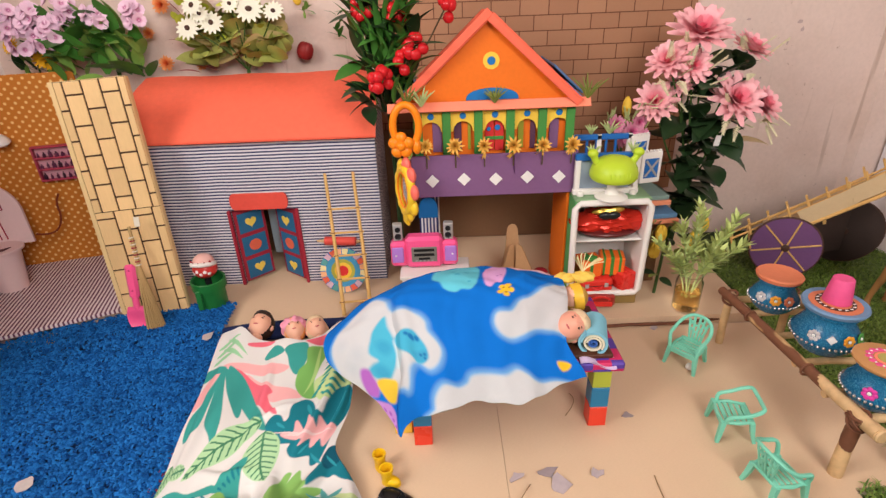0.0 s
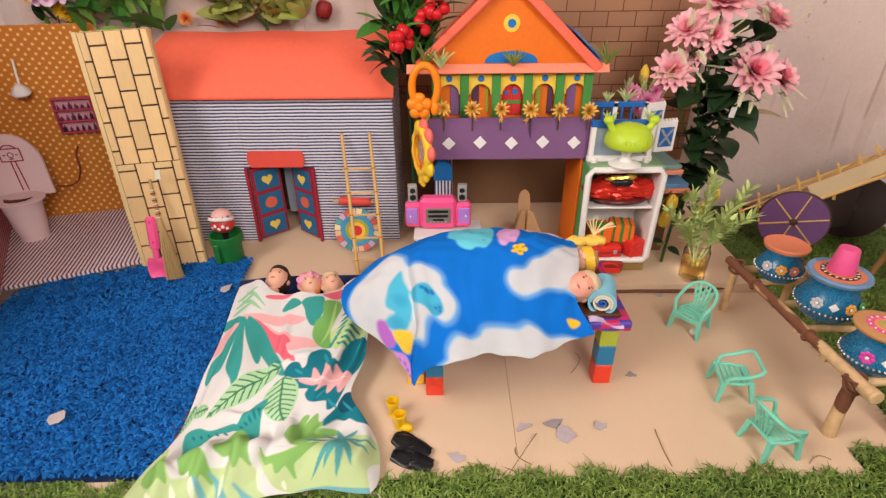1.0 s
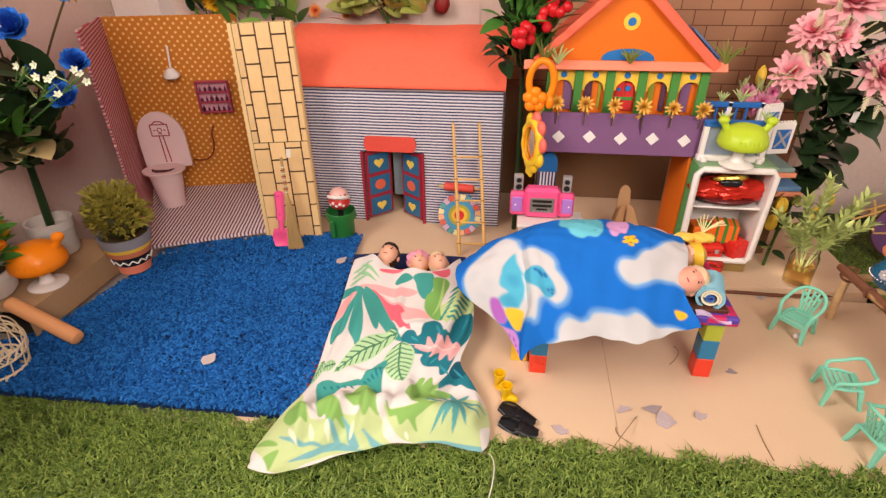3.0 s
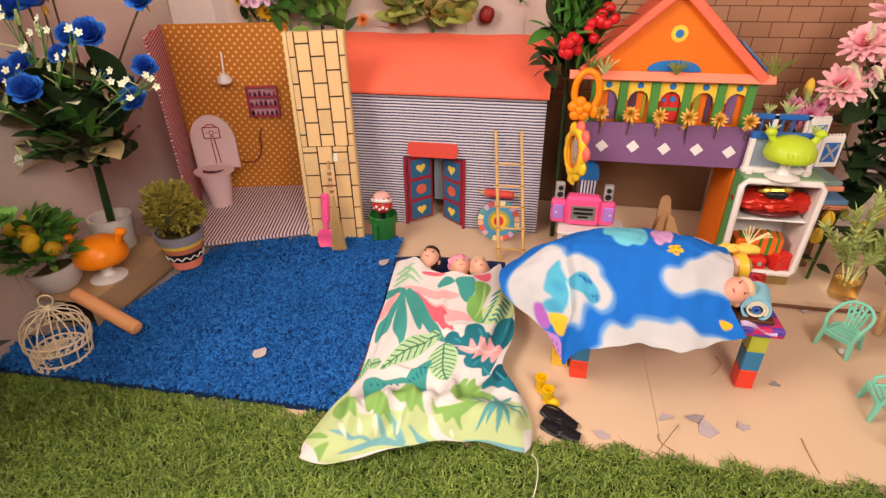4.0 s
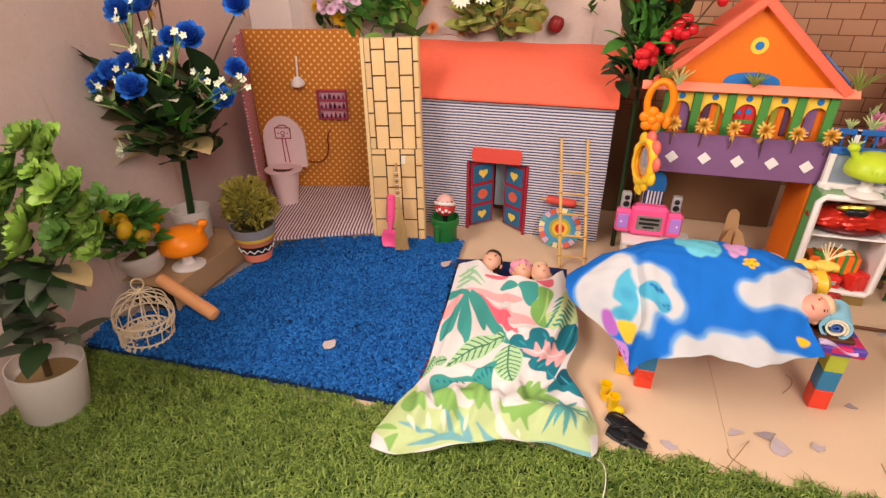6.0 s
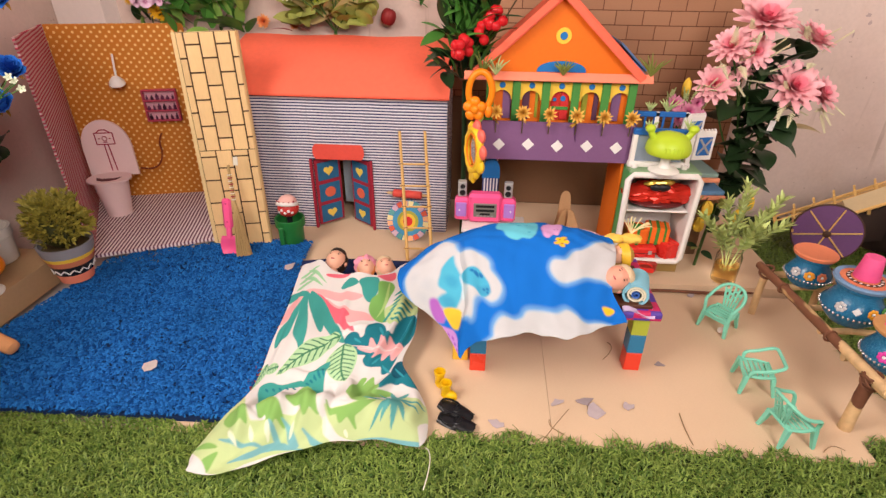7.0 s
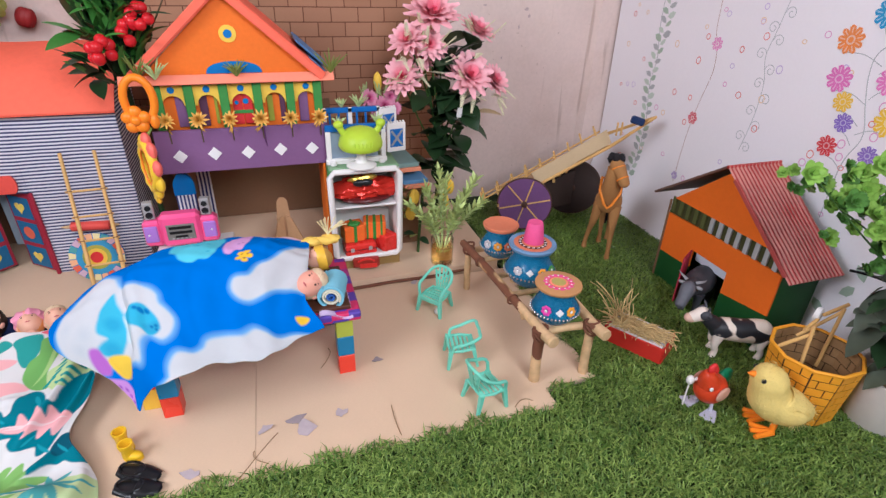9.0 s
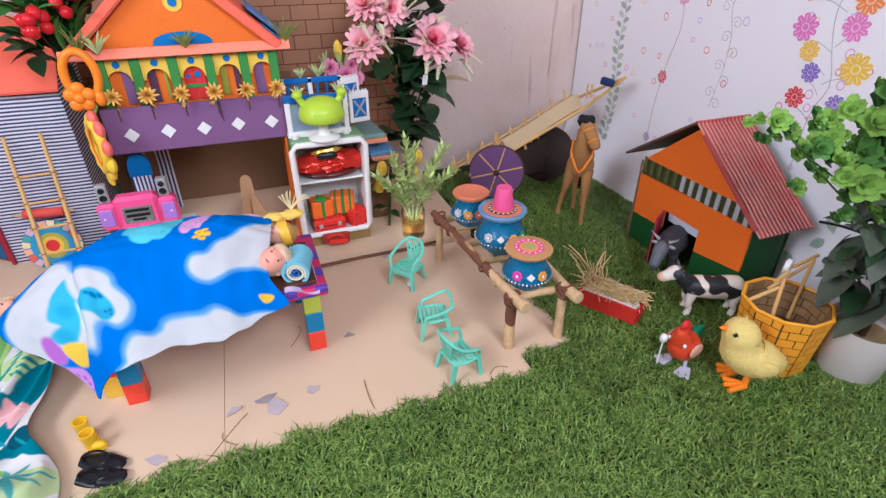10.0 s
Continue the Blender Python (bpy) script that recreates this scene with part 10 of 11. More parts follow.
LV_GREY = leaf_mesh("leaf_grey", 0.058, 0.024, M_SUCC_GR)
M_POT_W = plain("white_pot", (0.62, 0.56, 0.52), var=0.04, rough=0.4, bump=0.08)


def white_pot(parent, r, h, lip=0.006):
    part("pot", G().lathe([(r * 0.86, 0), (r * 0.9, 0.003), (r, h * 0.8), (r * 1.005, h - 0.004), (r * 1.0, h), (r * 0.96, h), (r * 0.93, h - 0.02), (r * 0.7, h - 0.03)], 36), M_POT_W, parent, "white plastic pot")
    part("soil", G().prism(disc(r * 0.9, 24), h - 0.032, h - 0.024), plain("brown_foam", (0.30, 0.20, 0.09), var=0.2), parent, "brown filling")


def rosette_plant(name, base, tilt, r, h, heads, leaves, label, more=9, fork_z=0.05):
    p = thing(name, base, label, "potted plant")
    white_pot(p, r, h)
    inv = base.inverted()
    top = Vector((0, 0, h - 0.025))
    fork = Vector((0, 0, h + fork_z))
    part("trunk", G().tube([top, fork], [0.005, 0.004], 8), M_STEM_BR, p)
    for k, (x, y, z, R) in enumerate(heads):
        c = inv @ Vector((x, y, z))
        if k % 3 == 0:
            stem(p, fork, c, 0.0011, 0.03, M_STEM)
        for j in range(more):
            o = Vector((rnd(-1, 1), rnd(-0.3, 1), rnd(-1.0, 0.5))) * R * (0.0 if j == 0 else 1.1)
            Q = R * (0.78 if j == 0 else rnd(0.35, 0.6)) * (1.35 if more > 6 else 1.0)
            part("rosette", ROS if (k + j) % 5 < 3 else ROS_DK, None, p, "", facing(c + o, (rnd(-0.7, 0.3), rnd(-1.0, -0.3), rnd(0.4, 0.9)), rnd(0, 6)) @ Matrix.Diagonal((Q, Q, Q, 1)))
    for x, y, z, dx, dy, dz, s in leaves:
        placed("leaf", LV_BZ if s < 0 else (LV_GREY if rnd(0, 1) < 0.82 else LV_DK), p, inv @ Vector((x, y, z)), (dx, dy, dz), abs(s))
    return p


rosette_plant("rosette_plant", at(-0.868, 0.25, 0.0, 0, -4, 5), 0, 0.047, 0.084,
              [(-0.792, 0.30, 0.392, 0.026), (-0.752, 0.285, 0.347, 0.028), (-0.782, 0.255, 0.300, 0.030), (-0.762, 0.285, 0.285, 0.030), (-0.812, 0.285, 0.362, 0.028), (-0.83, 0.27, 0.32, 0.03), (-0.735, 0.30, 0.31, 0.024), (-0.84, 0.26, 0.27, 0.028)],
              [(-0.80, 0.27, 0.235, rnd(-1, 1), rnd(-1, 0.4), rnd(-0.5, 0.5), 1.0) for _ in range(10)] + [(-0.835 + 0.02 * math.sin(k * 2.1), 0.258 + 0.02 * math.cos(k * 1.3), 0.115 + 0.0032 * k, rnd(-1, 1), rnd(-1, 0.6), rnd(-0.4, 0.8), rnd(0.8, 1.3)) for k in range(48)] + [(-0.785, 0.275, 0.24, 1, -0.2, -0.1, -1.15), (-0.79, 0.27, 0.225, 0.9, -0.6, -0.25, 1.2), (-0.80, 0.27, 0.22, 0.6, -0.9, -0.2, 1.2)],
              "bushy artificial succulent with lime rosettes in a white pot")
rosette_plant("rosette_plant", at(0.918, 0.243, 0.0, 0, 3, -3), 0, 0.046, 0.086,
              [(0.744, 0.34, 0.353, 0.020), (0.767, 0.34, 0.338, 0.019), (0.755, 0.35, 0.330, 0.015), (0.776, 0.32, 0.316, 0.022), (0.790, 0.31, 0.324, 0.020), (0.817, 0.32, 0.332, 0.024), (0.815, 0.33, 0.350, 0.018), (0.805, 0.33, 0.262, 0.016), (0.829, 0.31, 0.304, 0.020),
               (0.836, 0.29, 0.318, 0.034), (0.826, 0.27, 0.290, 0.030), (0.862, 0.27, 0.283, 0.032), (0.838, 0.29, 0.353, 0.030), (0.856, 0.28, 0.333, 0.030), (0.850, 0.29, 0.385, 0.030), (0.880, 0.26, 0.310, 0.032), (0.882, 0.27, 0.36, 0.032), (0.87, 0.28, 0.40, 0.03), (0.88, 0.25, 0.262, 0.028), (0.905, 0.25, 0.285, 0.03), (0.85, 0.265, 0.255, 0.022)],
              [(0.882 + 0.028 * math.sin(k * 2.4), 0.262 + 0.02 * math.cos(k * 1.7), 0.275 - 0.0020 * k, rnd(-0.9, 0.7), rnd(-1.0, 0.5), rnd(-0.7, 0.3), rnd(0.45, 0.8)) for k in range(60)] +
              [(0.912 + 0.030 * math.sin(k * 2.1), 0.248 + 0.026 * math.cos(k * 1.3), 0.130 + 0.0026 * k, rnd(-1.0, 0.6), rnd(-1.0, 0.3), rnd(-1.0, 0.1), rnd(1.0, 1.6)) for k in range(52)],
              "tall artificial succulent with lime rosettes in a white pot", 4, 0.10)

# ---- left corner: box, blue roses, lemon bush, conifer, cage ----
bx = thing("brown_box", at(-0.918, 0.605, 0.010), "brown card box with a dark open end against the wall", "box")
M_BOXB = plain("brown_box_card", (0.42, 0.26, 0.14), var=0.1, rough=0.75)
part("top", G().box((0.010, 0, 0.050), (0.118, 0.235, 0.003), 0.0006), M_BOXB, bx, "", smooth=False)
for s_ in (-1, 1):
    part("side_panel", G().box((0.010 + s_ * 0.0575, 0, 0.0245), (0.003, 0.235, 0.049), 0.0006), M_BOXB, bx, "", smooth=False)
part("end_panel", G().box((0.010, 0.116, 0.0245), (0.11, 0.003, 0.049), 0.0006), M_BOXB, bx, "", smooth=False)
# near-black bottom puts the shade inside the box into its colour
part("base", G().box((0.010, 0, 0.0015), (0.112, 0.230, 0.003), 0.0), M_BOX_SHADE, bx, "box bottom coloured dark for the shade inside", smooth=False)
dome_toy(at(-0.876, 0.566, 0.0618, 25), M_ORANGE_P, "orange dome toy with two horns on a white foot", 1.12)
rp = thing("wooden_rod", facing((-0.752, 0.470, 0.0335), Vector((-0.128, 0.022, 0.044))), "peach coloured wooden rolling rod leaning on the box", "rod")
part("rod", G().lathe([(0.004, -0.002), (0.0105, 0.001), (0.0118, 0.006), (0.0118, 0.126), (0.0105, 0.131), (0.004, 0.134)], 22), plain("peach_wood", (0.74, 0.34, 0.15), var=0.08, fine=60, rough=0.5, stretch=(9, 9, 1)), rp)

blue = thing("blue_rose_plant", at(-0.942, 0.672, 0.0618), "artificial blue roses with dark leaves in a white pot", "flowers")
part("pot", G().lathe([(0.030, 0), (0.034, 0.003), (0.037, 0.050), (0.039, 0.052), (0.039, 0.068), (0.034, 0.068), (0.032, 0.05), (0.02, 0.045)], 32), M_POT_W, blue, "white plastic pot")
BF = rel(blue, (-0.917, 0.66, 0.240))
part("trunk_stem", G().tube([(0, 0, 0.045), BF], [0.0075, 0.006], 8), M_LEAF_DK, blue)
M_ROSE_B = petal_mat("blue_petals", (0.006, 0.06, 0.44), (0.025, 0.22, 0.74), 0.1, 0.7)
g = G()
for ring, (n_, tilt, L) in enumerate(((5, 40, 0.85), (6, 60, 0.98), (6, 72, 1.0), (5, 81, 1.0), (4, 88, 0.92))):
    for k in range(n_):
        t = radians(tilt)
        g.grid(4, 4, lambda u, v: (math.cos(t) * L * v + 0.1, (2 * u - 1) * 0.42 * L * math.sin(math.pi * (0.15 + 0.68 * v)) ** 0.7, math.sin(t) * L * v - 0.12 * v * v + 0.1 * (2 * u - 1) ** 2 + 0.05 * v * math.sin(u * 9 + k * 2.3 + ring)), Matrix.Rotation(2 * math.pi * (k + 0.4 * ring) / n_, 4, 'Z'))
ROSE_B = g.mesh("blue_rose", M_ROSE_B)
M_SPRAY = plain("spray_green", (0.10, 0.27, 0.07), var=0.12, rough=0.45)
LV_BR = leaf_mesh("leaf_umber", 0.06, 0.03, leafmat("umber_leaf", (0.055, 0.05, 0.022), 0.5))
LV_PALE = leaf_mesh("leaf_pale", 0.055, 0.03, leafmat("pale_leaf", (0.50, 0.47, 0.36), 0.5), 0.3, 0.2)
WST = G()
for k in range(5):
    WST.grid(2, 3, lambda u, v: (0.9 * v + 0.1, (2 * u - 1) * 0.36 * math.sin(math.pi * (0.12 + 0.76 * v)), 0.35 * v), Matrix.Rotation(2 * math.pi * k / 5, 4, 'Z'))
WST = WST.mesh("white_floret", plain("white_floret_petal", (0.62, 0.66, 0.50), var=0.1, rand=0.2))
for x, y, z, R in ((-0.869, 0.62, 0.511, 0.030), (-0.800, 0.62, 0.466, 0.027), (-0.837, 0.62, 0.463, 0.021), (-0.862, 0.62, 0.432, 0.021), (-0.908, 0.55, 0.412, 0.027), (-0.850, 0.53, 0.399, 0.027), (-0.751, 0.65, 0.413, 0.022), (-0.766, 0.63, 0.364, 0.025),
                   (-0.811, 0.65, 0.405, 0.018), (-0.723, 0.65, 0.514, 0.024), (-0.932, 0.55, 0.400, 0.022), (-0.785, 0.65, 0.385, 0.018), (-0.838, 0.61, 0.525, 0.024), (-0.905, 0.60, 0.50, 0.026), (-0.885, 0.57, 0.43, 0.020), (-0.885, 0.61, 0.535, 0.03)):
    p = rel(blue, (x, y, z))
    d = Vector((rnd(-0.3, 0.5), rnd(-0.9, -0.2), rnd(0.5, 1.0))).normalized()
    part("rose", ROSE_B, None, blue, "deep blue rose", facing(p, d, rnd(0, 3)) @ Matrix.Diagonal((R * 1.18, R * 1.18, R * 1.12, 1)))
    stem(blue, BF, p, 0.0016, 0.02, M_STEM_BR)
    for k in range(3):
        placed("sepal", LV_GOLD, blue, p, (rnd(-1, 1), rnd(-0.4, 0.4), -0.7), rnd(1.0, 1.5))
# green filler sprays, each with a knot of small white flowers at its tip
for x, y, z in ((-0.838, 0.55, 0.468), (-0.862, 0.53, 0.430), (-0.800, 0.55, 0.440), (-0.772, 0.56, 0.480), (-0.835, 0.54, 0.510), (-0.728, 0.58, 0.400), (-0.752, 0.57, 0.425), (-0.700, 0.60, 0.410), (-0.888, 0.50, 0.405), (-0.905, 0.52, 0.300), (-0.955, 0.54, 0.395), (-0.82, 0.56, 0.49)):
    p = rel(blue, (x, y, z))
    pts = bez(BF + Vector((0, -0.02, 0.05)), (BF + p) / 2 + Vector((rnd(-0.02, 0.02), -0.03, 0.03)), p, 8)
    part("spray_stem", G().tube(pts, [0.0022 - 0.0014 * i / 8 for i in range(9)], 6), M_SPRAY, blue, "fresh green spray stem")
    for k in range(3):
        q = p + Vector((rnd(-0.016, 0.016), rnd(-0.008, 0.004), rnd(-0.014, 0.016)))
        part("floret", WST, None, blue, "", facing(q, (rnd(-0.5, 0.5), -0.8, rnd(0, 0.9)), rnd(0, 3)) @ Matrix.Diagonal((0.0060, 0.0060, 0.0070, 1)))
        part("spray_stem", G().tube([pts[6], q], 0.0007, 5), M_SPRAY, blue)
    for k in range(3):
        placed("sprig", SPRIG_G, blue, pts[5 + k % 3], (rnd(-0.9, 0.9), -0.3, rnd(0.2, 1)), rnd(0.30, 0.5))
for i in range(190):
    zl = rnd(0.255, 0.400)
    wd = 0.028 + 0.44 * (zl - 0.255)
    p = rel(blue, (-0.868 + rnd(-wd, wd), rnd(0.57, 0.66), zl))
    placed("leaf", (LV_DK, LV_BR, LV_DK, LV_DK, LV)[i % 5], blue, p, (rnd(-1, 1), -0.45, rnd(0.0, 0.9)), rnd(0.85, 1.35), rnd(-0.6, 0.6))
for i in range(16):
    placed("blade", BLADE, blue, rel(blue, (rnd(-0.89, -0.84), rnd(0.58, 0.64), rnd(0.27, 0.34))), (rnd(-0.9, 0.9), -0.4, rnd(0.5, 1.2)), rnd(0.9, 1.3))
for x, z, dx, dz, sc in ((-0.895, 0.282, -0.9, -0.25, 1.7), (-0.868, 0.285, 0.55, 0.12, 1.6), (-0.845, 0.30, 1.0, 0.0, 1.7), (-0.905, 0.30, -1.0, 0.1, 1.5)):
    placed("leaf", LV_BZ, blue, rel(blue, (x, 0.60, z)), (dx, -0.5, dz), sc)
placed("leaf", LV_PALE, blue, rel(blue, (-0.832, 0.57, 0.375)), (0.9, -0.6, 0.25), 1.0)
placed("leaf", LV_PALE, blue, rel(blue, (-0.826, 0.565, 0.372)), (-0.9, -0.6, -0.2), 0.8)

lem = thing("lemon_bush", at(-0.936, 0.526, 0.0618, 0, 3, -5) @ Matrix.Scale(1.14, 4), "small artificial lemon bush in a white round pot", "potted plant")
part("pot", G().lathe([(0.022, 0), (0.030, 0.008), (0.035, 0.030), (0.037, 0.031), (0.037, 0.040), (0.033, 0.040), (0.028, 0.030)], 28), M_POT_W, lem, "white round pot")
part("soil", G().prism(disc(0.030, 20), 0.026, 0.032), M_STEM_BR, lem)
M_LEMON = plain("lemon_skin", (0.58, 0.34, 0.015), var=0.2, big=60, rough=0.4, rand=0.2)
LEM = G().ell((0, 0, 0), (0.0115, 0.0115, 0.0145), 16, 12).mesh("lemon", M_LEMON)
for i in range(11):
    a, e = rnd(0, 6.28), rnd(-0.1, 1.2)
    part("lemon", LEM, None, lem, "", facing((0.052 * math.cos(a) * math.cos(e), 0.050 * math.sin(a) * math.cos(e), 0.072 + 0.042 * math.sin(e)), (rnd(-1, 1), rnd(-1, 1), 0.5)))
for i in range(230):
    a, e = rnd(0, 6.28), rnd(-0.3, 1.4)
    placed("leaf", (LV, LV, LV_LT)[i % 3], lem, (0.034 * math.cos(a) * math.cos(e), 0.034 * math.sin(a) * math.cos(e), 0.062 + 0.045 * math.sin(e)), (math.cos(a), math.sin(a), rnd(-0.1, 1.2)), rnd(0.45, 0.7), rnd(-0.6, 0.6))
stem(lem, (0, 0, 0.03), (0, 0, 0.11), 0.003)

con = thing("conifer_pot", at(-0.814, 0.694, 0.0215), "olive bushy artificial conifer in a banded clay pot", "potted plant")
bands = (((0.028, 0.0), (0.0315, 0.018), M_CORAL_PALE), ((0.0315, 0.0182), (0.037, 0.038), M_BLACK), ((0.037, 0.0382), (0.0405, 0.050), M_TERRA), ((0.0405, 0.0502), (0.043, 0.058), M_YELLOW), ((0.043, 0.0582), (0.0465, 0.078), plain("band_grey", (0.26, 0.25, 0.28), var=0.08)))
for (r0, z0), (r1, z1), mt in bands:
    part("band", G().lathe([(r0, z0), (r1, z1), (r1 - 0.004, z1), (r0 - 0.004, z0)], 36), mt, con)
zz = G()
for k in range(28):
    a0, a1 = 2 * math.pi * k / 28, 2 * math.pi * (k + 1) / 28
    r = 0.0352
    z0, z1 = (0.024, 0.031) if k % 2 else (0.031, 0.024)
    zz.tube([(r * math.cos(a0), r * math.sin(a0), z0), (r * math.cos(a1), r * math.sin(a1), z1)], 0.0013, 5)
part("zigzag", zz, M_WHITE, con, "white painted zigzag line")
part("soil", G().prism(disc(0.040, 24), 0.060, 0.068), M_STEM_BR, con)
M_CONI = plain("conifer_needles", (0.30, 0.25, 0.04), var=0.2, rough=0.6, rand=0.35, island=True)
cg = G()
for i in range(520):
    a, e = rnd(0, 6.28), math.asin(rnd(-0.35, 1.0))
    k = rnd(0.65, 1.0)
    k *= 0.9 + 0.16 * math.sin(a * 3 + e * 5)
    p = Vector((0.053 * k * math.cos(a) * math.cos(e), 0.053 * k * math.sin(a) * math.cos(e), 0.112 + 0.064 * k * math.sin(e)))
    d = (p - Vector((0, 0, 0.10))).normalized()
    for j in range(5):
        t = (d + Vector((rnd(-1, 1), rnd(-1, 1), rnd(-1, 1))) * 0.7).normalized()
        s1 = t.orthogonal().normalized() * 0.0022
        L = rnd(0.010, 0.017)
        cg.add([p, p + t * L * 0.55 + s1, p + t * L, p + t * L * 0.55 - s1], [(0, 1, 2, 3)])
ob = part("crown", cg, M_CONI, con, "dense olive foliage")
ob["kind"] = "stuff"
part("core", G().ell((0, 0, 0.104), (0.034, 0.034, 0.036), 16, 12), plain("conifer_core", (0.05, 0.05, 0.012), var=0.2), con)

cage = thing("bird_cage", at(-0.848, 0.410, 0.008, 15, 3, 8) @ Matrix.Diagonal((0.82, 0.82, 0.98, 1)), "small cream wire bird cage with pierced bands", "bird cage")
M_CREAMW = plain("cream_wire", (0.74, 0.60, 0.42), var=0.1, rough=0.45)


def band_strip(z0, z1, r):
    g = G()
    for z in (z0, z1):
        g.torus(r, 0.0018, 40, 6, at(0, 0, z))
    for k in range(24):
        a = 2 * math.pi * k / 24
        da = 0.10
        g.tube([(r * math.cos(a - da), r * math.sin(a - da), z0), (r * math.cos(a), r * math.sin(a), (z0 + z1) / 2 + 0.002), (r * math.cos(a + da), r * math.sin(a + da), z1)], 0.0018, 5)
        g.tube([(r * math.cos(a + da), r * math.sin(a + da), z0), (r * math.cos(a + 0.02), r * math.sin(a + 0.02), (z0 + z1) / 2)], 0.0015, 5)
    return g


part("base_band", band_strip(0.006, 0.018, 0.050), M_CREAMW, cage, "pierced cream band")
part("middle_band", band_strip(0.044, 0.058, 0.055), M_CREAMW, cage, "pierced cream band")
part("floor", G().prism(disc(0.049, 32), 0.002, 0.006), M_CREAMW, cage)
for k in range(12):
    a = 2 * math.pi * k / 12
    part("bar", G().tube([(0.050 * math.cos(a), 0.050 * math.sin(a), 0.016), (0.054 * math.cos(a), 0.054 * math.sin(a), 0.046)], 0.0013, 6), M_CREAMW, cage)
    part("dome_bar", G().tube(bez((0.055 * math.cos(a), 0.055 * math.sin(a), 0.058), (0.050 * math.cos(a), 0.050 * math.sin(a), 0.098), (0, 0, 0.104), 10), 0.0013, 6), M_CREAMW, cage)
part("cap", G().ell((0, 0, 0.105), (0.007, 0.007, 0.004), 12, 8), M_CREAMW, cage)
part("ring", G().torus(0.011, 0.0016, 22, 6, pose(0, 0, 0.119, 90, 0, 25)), M_CREAMW, cage)

# ---- painted paper on the right wall ----
def paper_x(y, z):
    k = max(0.0, 1 - z / 0.16)
    return 1.004 - 0.034 * k * k + 0.0015 * math.sin(y * 11 + z * 7)


PY0, PY1, PZT = 0.12, 1.142, 0.82
g = G().grid(60, 48, lambda u, v: (paper_x(PY1 + (PY0 - PY1) * u, PZT * v), PY1 + (PY0 - PY1) * u, PZT * v))
g.grid(60, 48, lambda u, v: (paper_x(PY0 + (PY1 - PY0) * u, PZT * v) + 0.001, PY0 + (PY1 - PY0) * u, PZT * v))
paper = solo("painted_paper", g, plain("white_paper", (0.85, 0.80, 0.83), var=0.03, big=4, fine=200, rough=0.75, bump=0.15), I4, "large white paper painted with flowers, vines and rings", "wall paper")


def on_paper(y, z, out=0.001):
    return Vector((paper_x(y, z) - out, y, z))


def draw_line(pts, r, mat_, name="vine", label=""):
    f = curve_through([(y, z) for y, z in pts])
    q = f(np.linspace(0, 1, len(pts) * 6))
    return part(name, G().tube([on_paper(a[0], a[1], -0.6 * r) for a in q], r, 6), mat_, paper, label)


def draw_flower(y, z, R, col, heart, n_=9):
    poly = []
    for k in range(n_ * 6):
        a = 2 * math.pi * k / (n_ * 6)
        rr = R * (0.66 + 0.30 * abs(math.cos(n_ * a / 2)) ** 0.7 + rnd(-0.04, 0.04))
        poly.append((rr * math.cos(a), rr * math.sin(a)))
    m = Matrix.Translation(on_paper(y, z, 0.0007)) @ Matrix(((0, 0, -1, 0), (1, 0, 0, 0), (0, 1, 0, 0), (0, 0, 0, 1)))
    f = part("painted_flower", G().prism(poly, -0.0002, 0.0002), col, paper, "", m, smooth=False)
    ring = G()
    for k in range(n_):
        a = 2 * math.pi * k / n_
        ring.tube([(R * 0.42 * math.cos(a), R * 0.42 * math.sin(a), 0.0), (R * 0.80 * math.cos(a), R * 0.80 * math.sin(a), 0.0)], R * 0.05, 4, Matrix.Translation((0, 0, 0.0002)) @ Matrix.Diagonal((1, 1, 0.2, 1)))
    for k in range(n_ * 2):
        a = 2 * math.pi * k / (n_ * 2)
        ring.tube([(R * rnd(0.5, 0.6) * math.cos(a), R * 0.55 * math.sin(a), 0.0), (R * 0.93 * math.cos(a + 0.12), R * 0.93 * math.sin(a + 0.12), 0.0)], R * 0.02, 4, Matrix.Translation((0, 0, 0.0002)) @ Matrix.Diagonal((1, 1, 0.25, 1)))
    part("petal_line", ring, heart, f)
    part("centre", G().torus(R * 0.26, R * 0.07, 14, 5, Matrix.Translation((0, 0, 0.0002)) @ Matrix.Diagonal((1, 1, 0.2, 1))), heart, f)
    return f


def ink(name, c):
    return plain(name, c, var=0.15, fine=300, rough=0.7)


INK_G, INK_GR, INK_BR = ink("ink_green", (0.40, 0.48, 0.38)), ink("ink_grey", (0.44, 0.44, 0.45)), ink("ink_brown", (0.46, 0.30, 0.26))
INK_LEAF = ink("ink_pale_leaf", (0.56, 0.62, 0.54))
INK_W = ink("ink_white", (0.82, 0.74, 0.72))
draw_line([(0.986, 0.56), (0.984, 0.451), (0.971, 0.382), (0.977, 0.319), (0.961, 0.231), (0.967, 0.131)], 0.0013, INK_GR, "vine", "thin painted vine")
LEAFP = [(0.0, 0.0), (0.008, 0.0075), (0.017, 0.007), (0.024, 0.0), (0.017, -0.005), (0.008, -0.0045)]
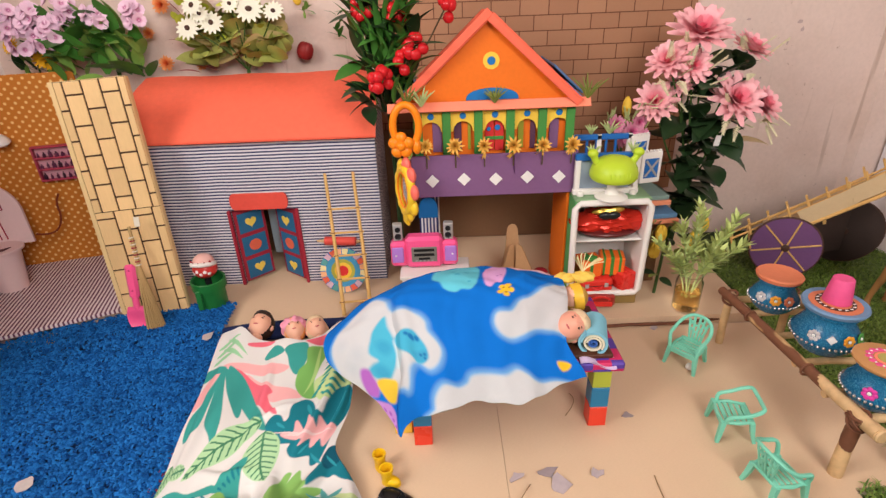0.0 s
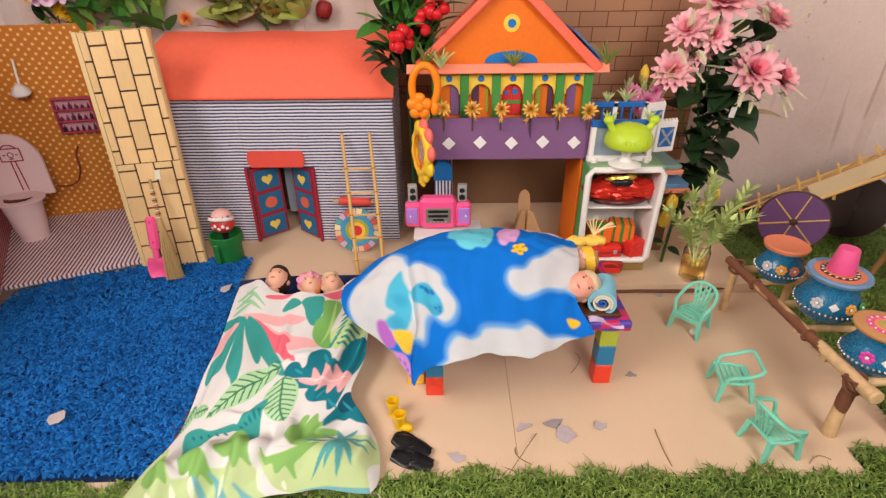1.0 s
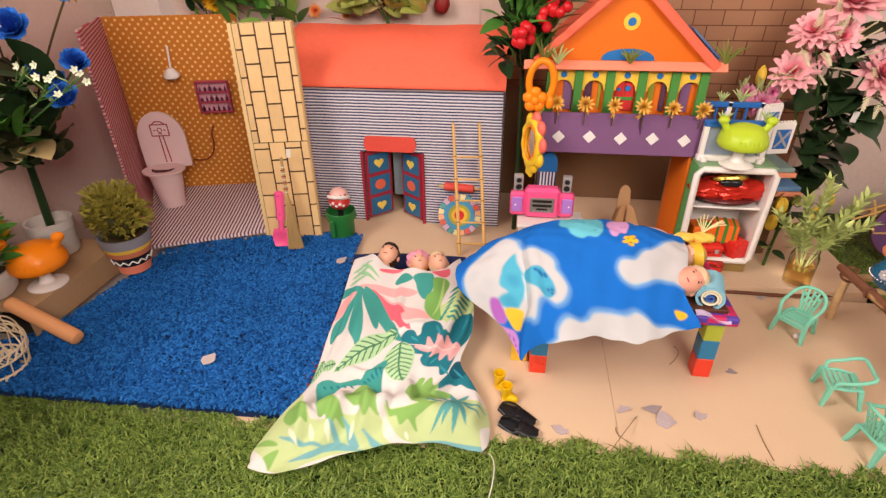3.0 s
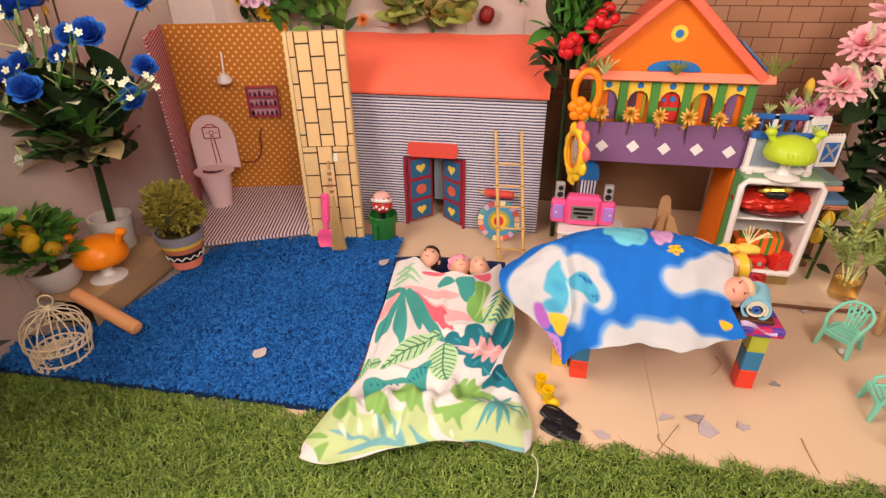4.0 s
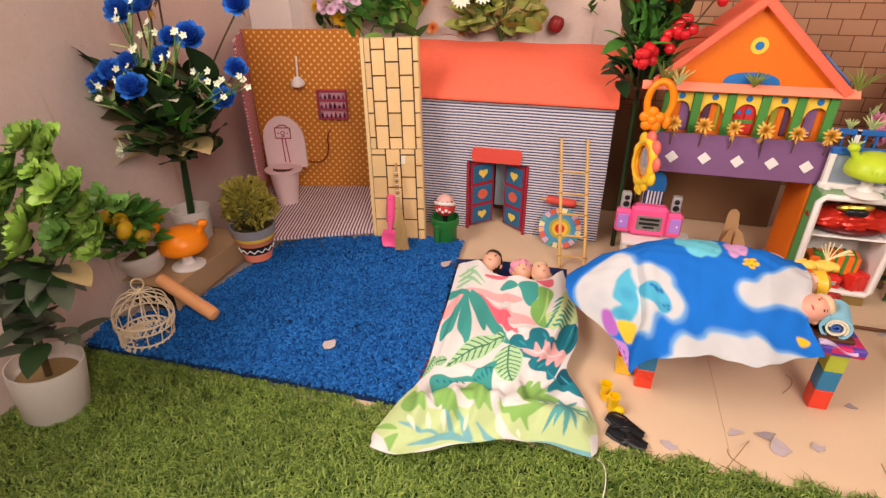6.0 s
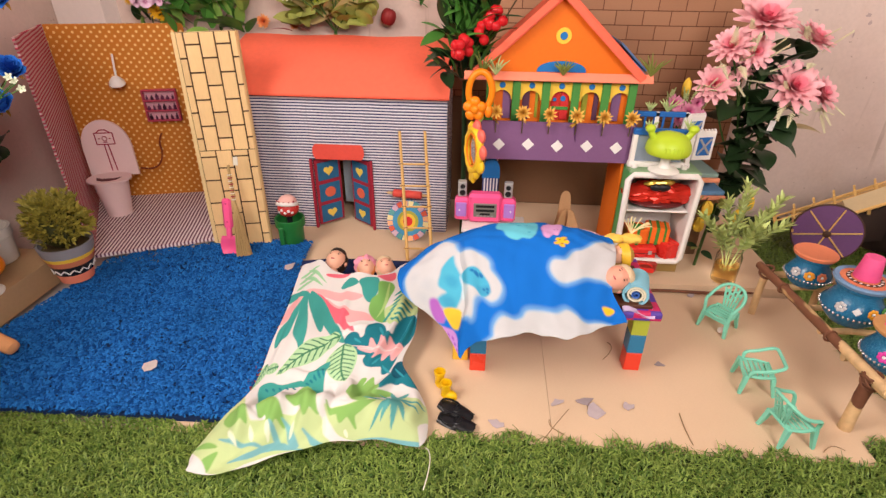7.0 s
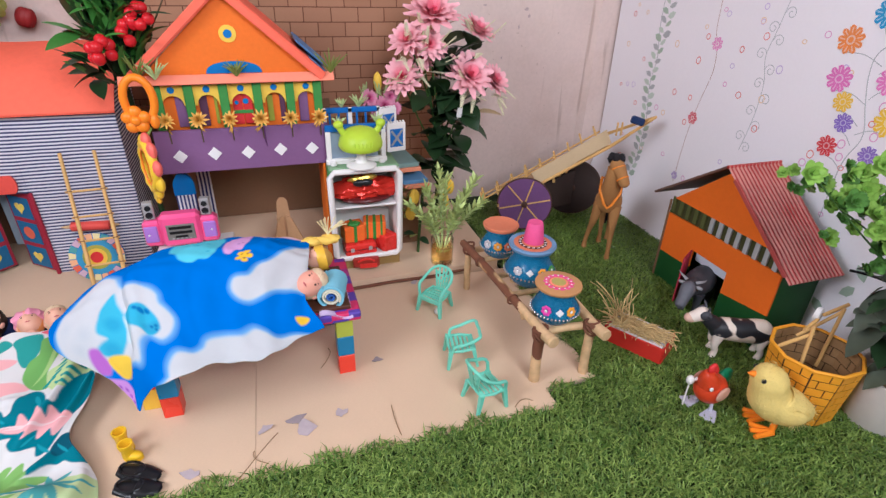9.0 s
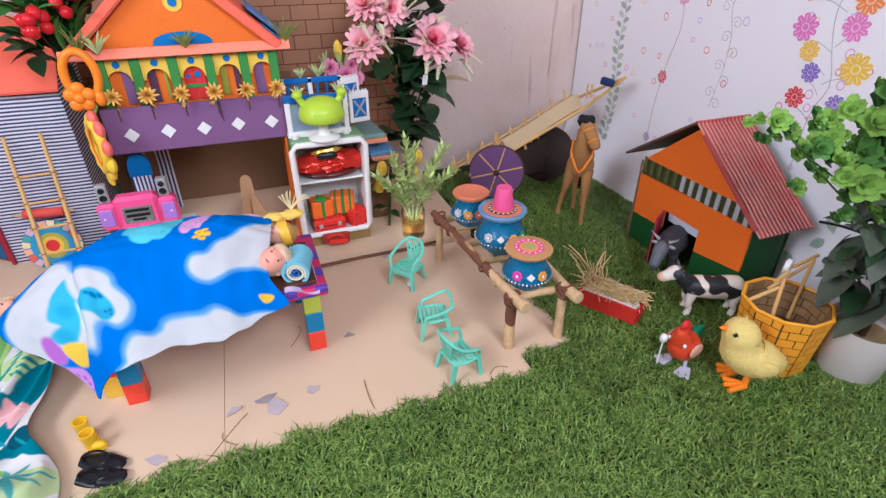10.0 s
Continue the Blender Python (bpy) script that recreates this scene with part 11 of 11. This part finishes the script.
for k in range(46):
    z = 0.10 + (k // 2) * 0.0195 + 0.006 * (k % 2)
    y = 0.972 + 0.007 * math.sin(z * 23)
    s_ = 1 if k % 2 else -1
    q_ = rnd(0.85, 1.1)
    m = Matrix.Translation(on_paper(y, z, 0.0006)) @ Matrix(((0, 0, -1, 0), (1, 0, 0, 0), (0, 1, 0, 0), (0, 0, 0, 1))) @ Matrix.Rotation(radians(90 - s_ * rnd(48, 68)), 4, 'Z') @ Matrix.Diagonal((q_, q_ * rnd(0.8, 1.1), 1, 1))
    part("painted_leaf", G().prism(LEAFP, -0.0002, 0.0002), (INK_G, INK_GR, INK_LEAF)[k % 3], paper, "", m, smooth=False)
draw_line([(0.82, 0.56), (0.814, 0.464), (0.801, 0.435), (0.794, 0.384), (0.807, 0.327), (0.816, 0.284), (0.824, 0.215), (0.827, 0.135)], 0.0010, INK_BR)
draw_line([(0.66, 0.56), (0.674, 0.475), (0.682, 0.429), (0.669, 0.383), (0.669, 0.323), (0.68, 0.255)], 0.0010, INK_GR)
for y, z, s_ in ((0.668, 0.50, -1), (0.672, 0.475, 1), (0.676, 0.455, -1), (0.682, 0.43, 1), (0.676, 0.405, -1), (0.669, 0.38, 1), (0.668, 0.355, -1), (0.669, 0.33, 1), (0.671, 0.305, -1), (0.676, 0.28, 1), (0.679, 0.262, -1)):
    q = []
    for t in np.linspace(0, 1, 22):
        r_, th = 0.0115 * (1 - 0.78 * t), math.pi - t * 8.2
        q.append((y + s_ * (0.0115 + r_ * math.cos(th)), z + 0.002 + r_ * math.sin(th)))
    part("curl", G().tube([on_paper(a, c, -0.0005) for a, c in q], 0.0009, 6), INK_GR, paper)
draw_line([(0.483, 0.20), (0.483, 0.293), (0.469, 0.342), (0.484, 0.389), (0.495, 0.428), (0.495, 0.459), (0.474, 0.491), (0.47, 0.56)], 0.0012, INK_GR)
FLW = ((0.541, 0.474, 0.022, (0.80, 0.25, 0.06)), (0.455, 0.463, 0.022, (0.80, 0.24, 0.05)), (0.537, 0.417, 0.022, (0.72, 0.18, 0.48)), (0.462, 0.426, 0.021, (0.74, 0.20, 0.50)), (0.518, 0.385, 0.017, (0.82, 0.50, 0.04)),
       (0.440, 0.372, 0.024, (0.82, 0.52, 0.04)), (0.505, 0.355, 0.016, (0.24, 0.14, 0.52)), (0.517, 0.314, 0.018, (0.62, 0.04, 0.05)), (0.450, 0.318, 0.016, (0.26, 0.16, 0.50)), (0.50, 0.515, 0.022, (0.04, 0.30, 0.58)))
for k, (y, z, R, c) in enumerate(FLW):
    draw_flower(y, z, R, ink("flower_ink_%d" % k, c), ink("flower_line_%d" % k, tuple(min(0.85, a * 0.6 + 0.35) for a in c)))
    zz_ = min(max(z - 0.03, 0.28), 0.47)
    draw_line([(0.482, zz_), ((0.482 + y) / 2, zz_ + 0.012), (y, z - R * 0.8)], 0.0009, INK_GR, "twig")
draw_flower(0.801, 0.435, 0.014, ink("vine_pink", (0.74, 0.28, 0.55)), INK_W, 7)
draw_flower(0.816, 0.284, 0.014, ink("vine_red", (0.62, 0.08, 0.12)), INK_W, 6)
draw_flower(0.827, 0.150, 0.010, ink("vine_violet", (0.42, 0.30, 0.58)), INK_W, 6)
RC = [ink("ring_%d" % k, c) for k, c in enumerate(((0.66, 0.16, 0.14), (0.72, 0.36, 0.58), (0.78, 0.56, 0.36), (0.60, 0.48, 0.70), (0.70, 0.22, 0.20)))]
rr_ = random.Random(11)
for k in range(74):
    y, z = rr_.uniform(0.40, 1.10), rr_.uniform(0.09, 0.56)
    R = rr_.uniform(0.0038, 0.0062)
    m = Matrix.Translation(on_paper(y, z, 0.0002)) @ Matrix(((0, 0, -1, 0), (1, 0, 0, 0), (0, 1, 0, 0), (0, 0, 0, 1)))
    part("painted_ring", G().torus(R, 0.0009, 14, 5, m @ Matrix.Diagonal((1, rr_.uniform(0.8, 1.2), 0.2, 1))), RC[k % 5], paper)
for y, z, s_ in ((0.40, 0.10, 1), (0.375, 0.135, -1), (0.36, 0.07, 1), (0.335, 0.11, -1), (0.41, 0.055, -1)):
    m = Matrix.Translation(on_paper(y, z, 0.0012)) @ Matrix(((0, 0, -1, 0), (1, 0, 0, 0), (0, 1, 0, 0), (0, 0, 0, 1))) @ Matrix.Rotation(radians(90 + s_ * 40), 4, 'Z')
    part("painted_leaf", G().prism([(a * 1.2, c * 1.2) for a, c in LEAFP], -0.0003, 0.0003), INK_G, paper, "", m, smooth=False)

# stains on the plaster
M_STAIN = plain("plaster_stain", (0.48, 0.36, 0.34), var=0.2, rough=0.85)
for x, z, a, c in ((0.757, 0.470, 0.006, 0.004), (0.765, 0.455, 0.004, 0.005), (0.648, 0.478, 0.005, 0.003), (0.70, 0.36, 0.002, 0.004), (0.74, 0.43, 0.002, 0.006)):
    poly = [(a * rnd(0.6, 1.2) * math.cos(t), c * rnd(0.6, 1.2) * math.sin(t)) for t in np.linspace(0, 6.28, 10)[:-1]]
    solo("wall_stain", G().prism(poly, 0, 0.0006), M_STAIN, upright(x, 1.1645, z), "small dark stain on the plaster wall", "stain", group="wall stains", kind="structure")
